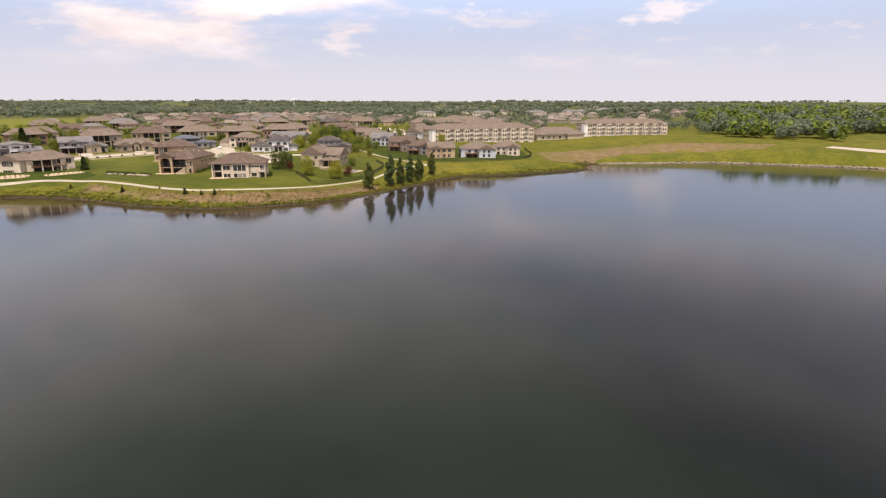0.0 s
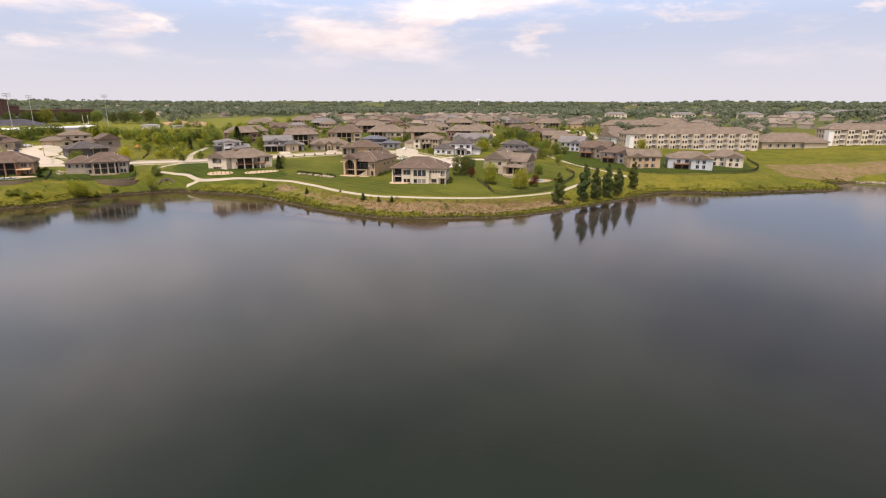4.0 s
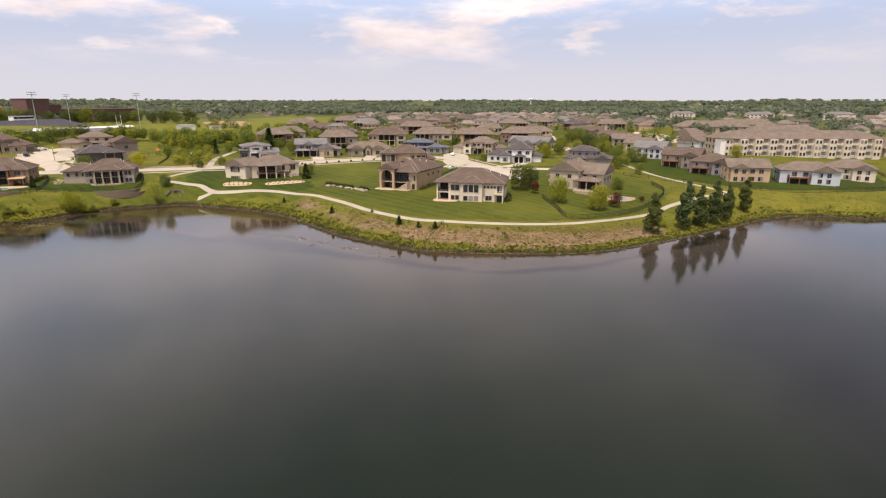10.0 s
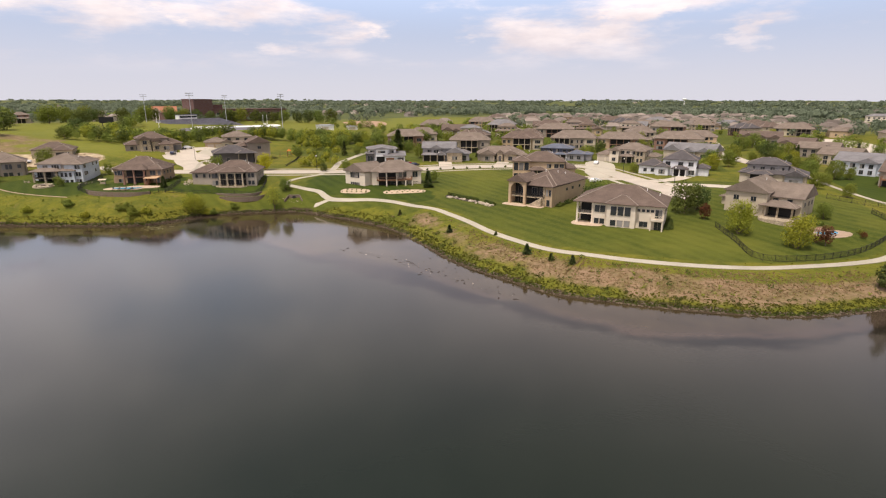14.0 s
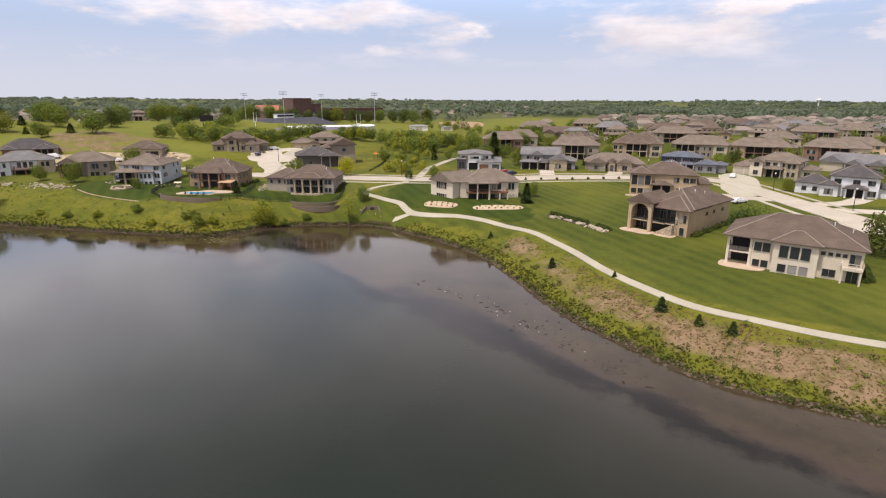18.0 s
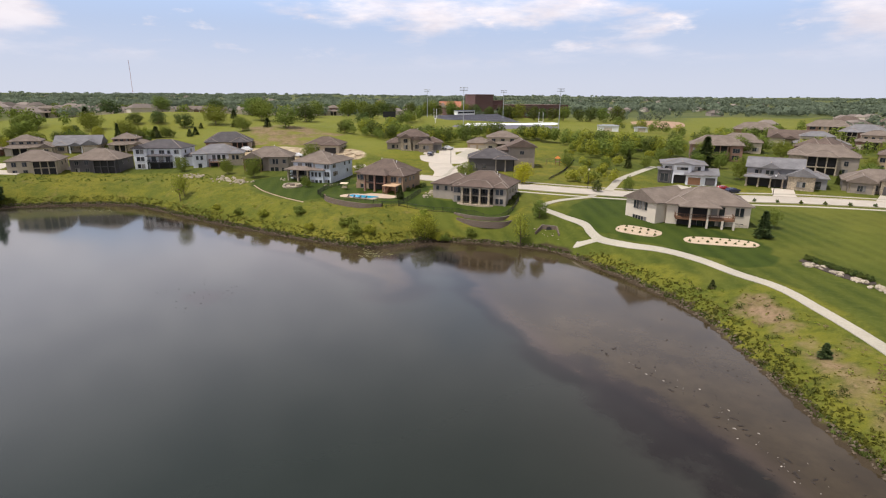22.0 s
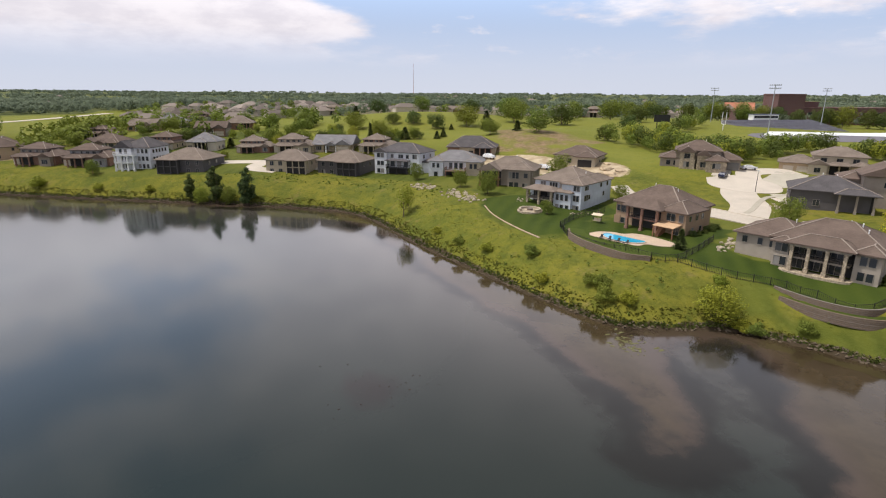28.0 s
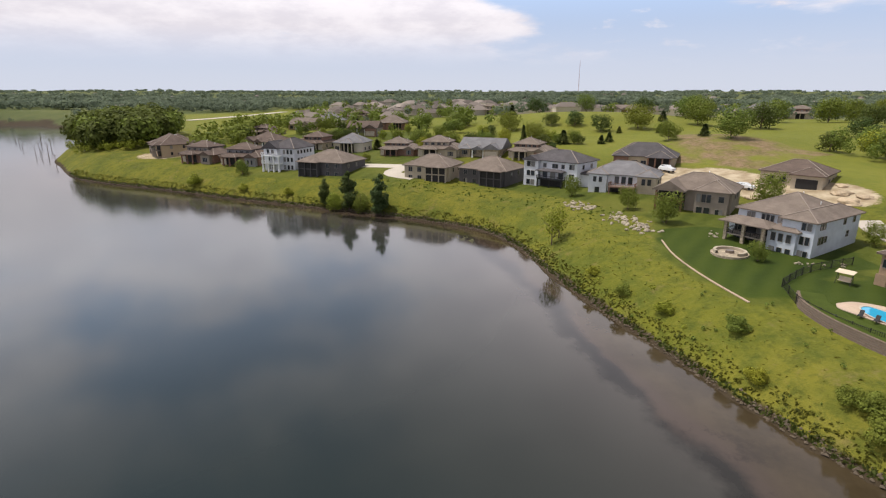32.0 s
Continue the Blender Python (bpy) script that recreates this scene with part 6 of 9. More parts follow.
house_cream()
house_villa()
house_arch()
house_bent()
house_columns()
house_pool()
house_white()
house_gabled()
house_redeck()
house_modern()
house_screened(-258, 211, 52, 7.2, M["dark"], "low charcoal house with a screened porch and tan hip roof", left=False)
house_screened(-265.8, 193.6, 65, 7.4, M["sand"], "sand-coloured hip-roofed house with a two-level screened porch", 16, 13, left=False)
house_screened(-280.5, 156.8, 62, 7.2, M["dark"], "long low dark house with a screened corner porch", 18, 15)
house_portico()
house_split()
house_stonefront()
house_charcoal()
house_bay()
house_garden()
house_circle()
house_slate()
house_gables()
house_navy()
house_garages()
house_unfinished()
AUTO = [
    # x, y, yaw, width, height, wall, roof, label
    (-307.9, 120.9, 70, 18, 8.6, "grey", "roof_brown", "dark grey split-level house above the shore"),
    (-316.9, 101.2, 64, 18, 8.8, "taupe", "roof_brown", "brown split-level house with stepped roofs"),
    (-338.9, 75.9, 36, 17, 8.6, "tan", "roof_brown", "unfinished tan house on bare earth"),
    (65.7, 309.6, -20, 20, 9.5, "grey", "roof_dark", "grey two-storey house behind garden trees"),
    (-258.8, 264.2, 60, 18, 6.6, "sand", "roof_dark", "low sand house with a charcoal hip roof"),
]
PLAIN = ("tan", "sand", "brick", "taupe", "stone", "cream")
TOPS = ("roof_tan", "roof_brown", "roof_tan", "roof_tan", "roof_grey")
for k, (x, y, yaw, w, hh, wall, roof, label) in enumerate(AUTO):
    auto_house(x, y, yaw, w, hh, M[wall], M[roof], 40 + k, label, "houses round the lake", style=("tiers", "tiers", "porch", "tiers", "porch")[k])
MORE = [
    (-57.3, 387.9, 8, 20, 11, 3), (-32.3, 415.6, 4, 22, 10.5, 0), (-4.3, 427.6, 0, 24, 10.5, 3), (22.5, 435.5, -4, 25, 10, 0),
    (53.3, 434.2, -14, 24, 11.5, 1), (52.2, 393.4, -30, 24, 8, 4), (-97.8, 402.7, 22, 19, 11, 2), (-113.1, 522.4, 14, 22, 8, 0), (-69.8, 463.5, 12, 22, 11, 1), (-50.6, 497.3, 8, 20, 10, 4),
    (-18.8, 503, 2, 25, 10, 3), (5.2, 544, 0, 20, 10, 0), (39.1, 568.1, -4, 24, 11, 5), (64.1, 557.8, -8, 24, 11, 2), (-50.3, 628.1, 4, 26, 9, 1), (-23, 706.9, 0, 27, 10, 0), (38.8, 737.7, 0, 28, 11, 4), (84.6, 754.6, -8, 24, 11, 3),
    (107.1, 639.6, -10, 26, 9.5, 0), (-340, 142.4, 70, 15, 8, 2), (-350.1, 118.6, 66, 16, 6, 1), (-376.3, 112.1, 66, 14, 6, 0), (-515.4, 152.5, 80, 20, 8, 4), (-382.2, 164.1, 78, 16, 8, 3), (-325.7, 162.1, 72, 12, 7, 5),
    (-413.2, 178.7, 80, 15, 7, 2), (-309.1, 183.8, 76, 15, 6.8, 2), (-405.7, 127.6, 70, 15, 6.5, 0), (-436.8, 138.1, 72, 14, 6.5, 1), (-302, 199.7, 70, 17, 8, 1), (-297.7, 215.7, 64, 17, 6.5, 4), (-289.5, 232.7, 60, 15, 7.5, 2),
    (70.4, 476.8, -12, 22, 9, 0), (112.4, 496.8, -16, 24, 9, 3), (-28.6, 558.1, 2, 22, 9, 2), (-83.4, 568.5, 10, 22, 9, 0), (-3.6, 610.3, 0, 22, 9, 5), (61.3, 638.6, -6, 24, 9, 1), (26.5, 658.7, -2, 22, 10, 3), (-58.1, 689.1, 4, 24, 9, 2), (111.3, 698.6, -10, 24, 9, 0),
    (150.9, 559.1, -18, 24, 9, 1), (-98.6, 437.5, 16, 18, 8, 5),
]
for k, (x, y, yaw, w, hh, style) in enumerate(MORE):
    if style == 8:
        wall, roof, tone = M["white"], M["roof_brown"], "white-sided"
    elif style == 6:
        wall, roof, tone = M["white"], M["roof_dark"], "white"
    else:
        wall, roof, tone = M[PLAIN[style % 6]], M[TOPS[(style + k) % 5]], ("tan", "sand", "brick", "taupe", "stone", "cream")[style % 6]
    auto_house(x, y, yaw, w, hh, wall, roof, 200 + k, f"{tone} suburban house with a shingled hip roof", far=y > 450)


def house_hill(x, y, yaw, w, d, tall, wall, roof, gable, label, decked=0, side=0.0):
    """A walkout on the fenced hillside: a long roof, a gabled or hipped wing towards the lake, perhaps a timber deck."""
    h = house_at(label, x, y, yaw, None, "hillside walkouts")
    wing(h, 0, d / 2, w, d, 0, tall, M[wall], M[roof], 24, gable)
    wing(h, side * w, 1.6, w * 0.42, 6.4, 0, tall * 0.98, M[wall], M[roof], 25, "y")
    wing(h, -side * w * 1.5, d * 0.7, w * 0.3, d * 0.6, 0, tall * 0.66, M[wall], M[roof], 22)
    for z in (0.5, tall - 2.2):
        row(h, (side * w - 1.4, side * w + 1.4), z, -1.63, 1.3, 1.5, 2)
        row(h, (-side * w * 0.35, -side * w * 1.2), z, -0.03, 1.6, 1.5, 2)
        side_row(h, w / 2 + 0.02, (d * 0.3, d * 0.7), z)
        side_row(h, -w / 2 - 0.02, (d * 0.3, d * 0.7), z, False)
    if decked:
        a, b = sorted((-side * w * 0.1, -side * w * 1.7))
        deck(h, a, b, -3.2, -0.02, tall - 2.5, M["timber"], 3, "flr", M["timber"])
        dark_panel(h, a + 0.2, b - 0.2, -0.1, 0.1, tall - 2.9)
    vents(h, [(w * 0.15, d * 0.6)])


for spec in ((122.9, 284.5, -14, 15, 12, 5.6, "tan", "roof_tan", "x", "tan stucco walkout with a brown gable roof above the fence", 0, -0.24),
             (143.6, 279.5, -20, 20, 12, 5.0, "pale_blue", "roof_tan", "", "pale blue walkout with a low tan hip roof", 1, 0.22),
             (172, 297, -30, 17, 13, 5.0, "cream", "roof_tan", "", "cream house with a tan hip roof beside the field", 0, 0.24),
             (117, 304, -32, 16, 13, 5.2, "grey", "roof_brown", "", "grey-sided walkout with a timber deck", 1, 0.26),
             (110.5, 319.5, -34, 16, 13, 5.4, "taupe", "roof_brown", "x", "taupe walkout with a long gable roof", 1, 0.26),
             (105.5, 346, -36, 15, 13, 5.0, "pale_blue", "roof_grey", "x", "blue-grey walkout with a gable roof", 0, 0.24),
             (109, 373, -40, 15, 12, 4.6, "sand", "roof_tan", "x", "sand-sided house on the rising street", 0, 0.24),
             (113.5, 408, -30, 17, 12, 4.6, "taupe", "roof_tan", "x", "taupe house with a long tan roof", 0, 0.24),
             (116, 446, -30, 17, 12, 4.6, "sand", "roof_brown", "x", "sand house with a long brown roof", 0, -0.24),
             (158, 396, 35, 15, 14, 4.4, "pale_blue", "roof_tan", "x", "blue-grey gabled villa beside the car court", 0, 0.24),
             (168, 420, 35, 15, 14, 4.4, "cream", "roof_tan", "x", "cream gabled villa beside the car court", 0, 0.24),
             (178, 446, 35, 15, 14, 4.4, "cream", "roof_tan", "x", "cream gabled villa beside the car court", 0, -0.24),
             (188, 474, 35, 15, 14, 4.4, "sand", "roof_tan", "x", "sand gabled villa beside the car court", 0, 0.24)):
    house_hill(*spec)

# houses along the crest of the hill
for k, (x, y) in enumerate(((-544, 258), (-537, 294), (-526, 332), (-516, 360), (-497, 401), (-473, 443), (-461, 462))):
    tone = ("sand", "taupe", "sand", "brick", "cream", "sand", "brick")[k]
    auto_house(x, y, 62 - k * 3, 19, 10, M[tone], M[("roof_tan", "roof_brown", "roof_grey")[k % 3]], 700 + k, f"{tone} house on the crest of the hill", "hilltop houses", far=True, style=("tiers", "porch", "tiers", "ranch")[k % 4])

# further houses that fill the streets behind
_h = random.Random(61)
_taken = [(o.matrix_basis.translation.x, o.matrix_basis.translation.y) for o in bpy.data.objects if o.name.startswith("house")]
_lane = catmull([(84.8, 354.2), (79, 369.4), (75.1, 392.3), (76.2, 427.1), (82.4, 476.8), (84.6, 517.3), (71.3, 579.9)], 4)
_added = 0
while _added < 26:
    x, y = _h.uniform(-95, 185), _h.uniform(420, 740)
    if min(math.hypot(x - a, y - b) for a, b in _taken) < 25 or min(math.hypot(x - a, y - b) for a, b in _lane) < 15 or (125 < x and y < 545):
        continue
    _taken.append((x, y))
    tone = _h.choice(PLAIN)
    auto_house(x, y, _h.choice((0, 12, -10, 78, -75)), _h.uniform(16, 21), _h.uniform(8.5, 10.5), M[tone], M[_h.choice(("roof_brown", "roof_tan", "roof_brown", "roof_grey", "roof_dark"))], 500 + _added, f"{tone} suburban house in the rear streets", far=True)
    _added += 1


# ---- apartments ----
def apartments(x, y, yaw, length, label, depth=17, floors=3):
    h = empty("apartment_building", pose(x, y, gz(x, y), 0, 0, yaw), label, "apartments")
    top = 3.1 * floors
    wing(h, 0, depth / 2, length, depth, 0, top, M["sand"], M["roof_tan"], 22, over=0.9)
    wing(h, -length / 2 + 2.2, 1.4, 5.6, 6.0, 0, top + 0.2, M["trim"], M["roof_tan"], 30)
    n = int(length / 7.5)
    for k in range(n):
        u = -length / 2 + length * (k + 0.5) / n
        bm = bmesh.new()
        box(bm, u - 1.9, u + 1.9, -1.7, 0.1, -2, top - 0.1)
        part("bay", bm, M["cream"], h)
        if k:
            # flat taupe strip: the shade of the balcony stack put into colour
            bm = bmesh.new()
            box(bm, u - length / n / 2 - 1.3, u - length / n / 2 + 1.3, -0.12, 0.02, 0.2, top - 0.3)
            part("recess", bm, M["taupe"], h)
        for f in range(floors):
            window(h, u - 0.9, -1.72, f * 3.1 + 0.8, 0, 1.0, 1.5)
            window(h, u + 0.9, -1.72, f * 3.1 + 0.8, 0, 1.0, 1.5)
            if k:
                v = u - length / n / 2
                bm = bmesh.new()
                box(bm, v - 1.6, v + 1.6, -1.4, 0.1, f * 3.1 - 0.1, f * 3.1 + 0.08)
                for q in range(9):
                    box(bm, v - 1.6 + q * 0.4 - 0.03, v - 1.57 + q * 0.4 + 0.03, -1.42, -1.36, f * 3.1, f * 3.1 + 1.0)
                box(bm, v - 1.6, v + 1.6, -1.44, -1.34, f * 3.1 + 0.95, f * 3.1 + 1.05)
                part("balcony", bm, M["trim"], h)
    for f in range(floors):
        side_row(h, -length / 2 - 0.02, (3, 7, 11, 14.5), f * 3.1 + 0.9, False, 1.1, 1.4)
        side_row(h, length / 2 + 0.02, (3, 7, 11, 14.5), f * 3.1 + 0.9, True, 1.1, 1.4)


apartments(188.1, 356.1, 0, 84, "long three-storey cream apartment building with white bays")
apartments(320.7, 357.7, -14, 74, "three-storey cream apartment building beyond the field")
clubhouse = house_at("wide low tan community building with a broad hip roof", 258.9, 361.7, -6)
wing(clubhouse, 0, 10, 42, 20, 0, 4.0, M["sand"], M["roof_tan"], 26, over=1.0)
wing(clubhouse, 12, 3, 14, 10, 0, 3.8, M["sand"], M["roof_tan"], 26, over=0.8)
row(clubhouse, (-16, -11, -6, -1, 4), 0.8, -0.02, 2.0, 1.8, 2)
for k, (x, y, yaw, w) in enumerate([(222, 520, -8, 56), (262, 548, -14, 46), (250, 470, -4, 50)]):
    c = empty("townhouse_row", pose(x, y, gz(x, y), 0, 0, yaw), "tan townhouse row with a long brown roof", "townhouses", "townhouse rows")
    wing(c, 0, 8, w, 16, 0, 5.4, M["sand"], M["roof_tan"], 28, over=0.8)
    for q in range(int(w / 6)):
        window(c, -w / 2 + 3 + q * 6, -0.02, 3.2, 0, 1.6, 1.3, 2)
        garage_door(c, -w / 2 + 3 + q * 6, -0.02, 0.1, 0, 2.6)

# pale apartment rows far beyond the field
for x, y, yaw, w in ((590, 790, -30, 40), (640, 800, -30, 36), (700, 830, -34, 44), (770, 860, -34, 40), (830, 905, -38, 44), (520, 800, -28, 34), (450, 860, -20, 36), (900, 960, -40, 40), (360, 905, -18, 34)):
    b = empty("apartment_building", pose(x, y, gz(x, y), 0, 0, yaw), "distant pale apartment block with a grey roof", "apartments", "distant apartment blocks")
    wing(b, 0, 7, w, 14, 0, 7.0, M["cream"], M["roof_grey"], 22)
    for z in (1.0, 4.0):
        row(b, [-w / 2 + 3 + q * 5 for q in range(int(w / 5))], z, -0.03, 2.2, 1.5, 1)


# ---- trees ----
def leaf_cloud(name, lobes, count, size, mat, seed, flat=0.75):
    """A crown: many small bent leaf clumps over a set of lobes (x, y, z, radius)."""
    r = np.random.RandomState(seed)
    lob = np.array(lobes, float)
    pick = r.choice(len(lob), count, p=lob[:, 3] ** 2 / (lob[:, 3] ** 2).sum())
    way = r.normal(size=(count, 3))
    way /= np.linalg.norm(way, axis=1)[:, None]
    rad = lob[pick, 3] * (0.55 + 0.5 * r.rand(count) ** 0.6)
    c = lob[pick, :3] + way * rad[:, None] * (1, 1, flat)
    out = way + r.normal(size=(count, 3)) * 0.36 + (0, 0, 0.2)
    out /= np.linalg.norm(out, axis=1)[:, None]
    u = np.cross(out, r.normal(size=(count, 3)))
    u /= np.linalg.norm(u, axis=1)[:, None] + 1e-9
    v = np.cross(out, u)
    s = size * (0.6 + 0.8 * r.rand(count))[:, None]
    k = r.uniform(0.5, 1.0, (count, 4, 1))
    verts = np.stack([c - u * s * k[:, 0], c - v * s * k[:, 1] * 0.8 - out * s * 0.25, c + u * s * k[:, 2], c + v * s * k[:, 3] * 0.8 - out * s * 0.25], 1).reshape(-1, 3)
    idx = np.arange(count * 4).reshape(-1, 4)
    mesh = bpy.data.meshes.new(name)
    mesh.from_pydata(verts.tolist(), [], np.concatenate([idx[:, :3], idx[:, [0, 2, 3]]]).tolist())
    mesh.materials.append(mat)
    return mesh


def limb(bm, a, b, ra, rb, seg=6):
    a, b = Vector(a), Vector(b)
    m = look((a + b) / 2, b)
    bmesh.ops.create_cone(bm, segments=seg, radius1=ra, radius2=rb, depth=(b - a).length, cap_ends=True, matrix=m @ pose(0, 0, 0, 180, 0, 0))


def trunk_mesh(height, radius, seed, fork=0.4, limbs=5, reach=0.28):
    r = random.Random(seed)
    bm = bmesh.new()
    limb(bm, (0, 0, -0.5), (0, 0, height * fork), radius, radius * 0.75, 8)
    limb(bm, (0, 0, height * fork), (r.uniform(-0.3, 0.3), r.uniform(-0.3, 0.3), height * 0.8), radius * 0.7, radius * 0.2)
    for k in range(limbs):
        a = k * 2 * math.pi / limbs + r.uniform(-0.3, 0.3)
        z = height * (fork + r.uniform(-0.08, 0.2))
        limb(bm, (0, 0, z), (math.cos(a) * height * reach, math.sin(a) * height * reach, z + height * r.uniform(0.15, 0.3)), radius * 0.45, radius * 0.12, 5)
    mesh = bpy.data.meshes.new("trunk")
    bm.to_mesh(mesh)
    bm.free()
    mesh.materials.append(M["bark"])
    return mesh


def broadleaf(seed, mat, count=2800, size=0.28, spread=0.5, base=-0.04):
    """Trunk and crown of a tree ten metres high."""
    r = random.Random(seed)
    low = 10 * base
    mid, tall = (low + 10) / 2, (10 - low) / 2
    lobes = [(0, 0, mid - 0.3, tall * 0.62), (r.uniform(-0.5, 0.5), r.uniform(-0.5, 0.5), mid + tall * 0.45, tall * 0.45)]
    for k in range(13):
        a, h = k * 2.4 + r.uniform(-0.4, 0.4), -0.75 + 1.45 * (k + r.random()) / 13
        ring = math.sqrt(max(0.0, 1 - h * h)) * spread * 10 * r.uniform(0.6, 0.95)
        lobes.append((math.cos(a) * ring * 0.72, math.sin(a) * ring * 0.72, mid + h * tall * 0.8, tall * r.uniform(0.28, 0.44)))
    return trunk_mesh(10, 0.2, seed, base + 0.08), leaf_cloud("crown", lobes, count, size, mat, seed, 0.95)


def pine(seed, mat, count=1100):
    """Trunk and crown of a conifer ten metres high, in ragged drooping tiers."""
    r = np.random.RandomState(seed)
    z = 0.6 + 9.3 * r.rand(count) ** 1.25
    tier = 0.82 + 0.25 * np.sin(z * 5.2 + seed)
    rad = (10.1 - z) * 0.21 * tier * (0.45 + 0.6 * r.rand(count) ** 0.5) + 0.12
    a = r.rand(count) * 2 * np.pi
    rad *= 1 + 0.25 * np.sin(a * 3 + z * 1.7)
    c = np.stack([np.cos(a) * rad, np.sin(a) * rad, z - rad * 0.15], -1)
    out = np.stack([np.cos(a), np.sin(a), -0.35 + 0.5 * r.rand(count)], -1)
    u = np.stack([-np.sin(a), np.cos(a), 0 * a], -1)
    s = (0.28 + 0.3 * r.rand(count))[:, None]
    up = np.array([0, 0, 0.18])
    verts = np.stack([c - out * s, c - u * s * 0.55 + up * 0.5, c + out * s * 1.2, c + u * s * 0.55 + up], 1).reshape(-1, 3)
    idx = np.arange(count * 4).reshape(-1, 4)
    mesh = bpy.data.meshes.new("crown")
    mesh.from_pydata(verts.tolist(), [], np.concatenate([idx[:, :3], idx[:, [0, 2, 3]]]).tolist())
    mesh.materials.append(mat)
    bm = bmesh.new()
    limb(bm, (0, 0, -0.5), (0, 0, 9.2), 0.2, 0.03, 7)
    trunk = bpy.data.meshes.new("trunk")
    bm.to_mesh(trunk)
    bm.free()
    trunk.materials.append(M["bark"])
    return trunk, mesh


def columnar(seed, mat, count=2000):
    """Trunk and crown of a dense upright tree ten metres high, of ragged stacked tufts."""
    r = random.Random(seed)
    lobes = []
    for k in range(15):
        z = 1.3 + 8.0 * k / 14
        wide = 1.55 * math.sin(min(1.0, (10.6 - z) / 6.5) * 1.57) * r.uniform(0.75, 1.1)
        a = r.uniform(0, 6.28)
        lobes.append((math.cos(a) * wide * 0.5, math.sin(a) * wide * 0.5, z, max(0.5, wide * 0.8)))
    return trunk_mesh(10, 0.18, seed, 0.2, 4, 0.1), leaf_cloud("crown", lobes, count, 0.3, mat, seed, 0.95)


KINDS = {
    "column": [columnar(s, M["needle"]) for s in (31, 32, 33)],
    "leaf": [broadleaf(s, M["leaf"]) for s in (1, 2, 3)],
    "dark": [broadleaf(s, M["leaf_dark"], 1900, 0.34, 0.52, -0.06) for s in (4, 5)],
    "willow": [broadleaf(s, M["willow"], 3000, 0.25, 0.46, -0.05) for s in (6, 7)],
    "bright": [broadleaf(17, M["lime"], 3200, 0.25, 0.46, -0.05)],
    "thin": [broadleaf(s, M["willow"], 620, 0.27, 0.22, 0.12) for s in (8,)],
    "red": [broadleaf(s, M["rusty"], 900, 0.4, 0.42, 0.05) for s in (9,)],
    "pine": [pine(s, M["needle"]) for s in (11, 12, 13)],
    "bush": [(None, leaf_cloud("crown", [(0, 0, 3.0, 3.2), (2.6, 1, 2.4, 2.4), (-2.4, 0.6, 2.6, 2.5), (0.4, -2.4, 2.2, 2.3), (0.5, 2.2, 4.4, 2.2), (-1, -0.8, 5.6, 1.8)], 1700, 0.37, m, s)) for s, m in ((21, M["leaf"]), (22, M["willow"]), (23, M["leaf_dark"]))],
}
WORDS = {"column": ("dense dark green upright tree at the water's edge", "tree"), "leaf": ("leafy green deciduous tree standing on grass", "tree"), "dark": ("dark green spreading tree on the hillside", "tree"), "willow": ("yellow-green broad tree near the water", "tree"), "bright": ("bright golden-yellow leafy tree beside the street", "tree"),
         "thin": ("slender sparse young tree with pale leaves", "tree"), "red": ("dark red-leaved ornamental tree", "tree"), "pine": ("dark green conifer with ragged tiers", "conifer"), "bush": ("rounded leafy green shrub", "shrub")}
_t = random.Random(5)


def tree(kind, x, y, height, wide=1.0, pick=None, group=""):
    trunk, crown = KINDS[kind][_t.randrange(len(KINDS[kind])) if pick is None else pick]
    ob = empty("shrub" if kind == "bush" else "conifer" if kind == "pine" else "tree", pose(x, y, gz(x, y) - 0.05, 0, 0, _t.uniform(0, 360)), *WORDS[kind], group)
    ob.scale = (height / 10 * wide, height / 10 * wide, height / 10)
    if trunk:
        attach("trunk", trunk, ob)
    attach("crown", crown, ob)
    return ob


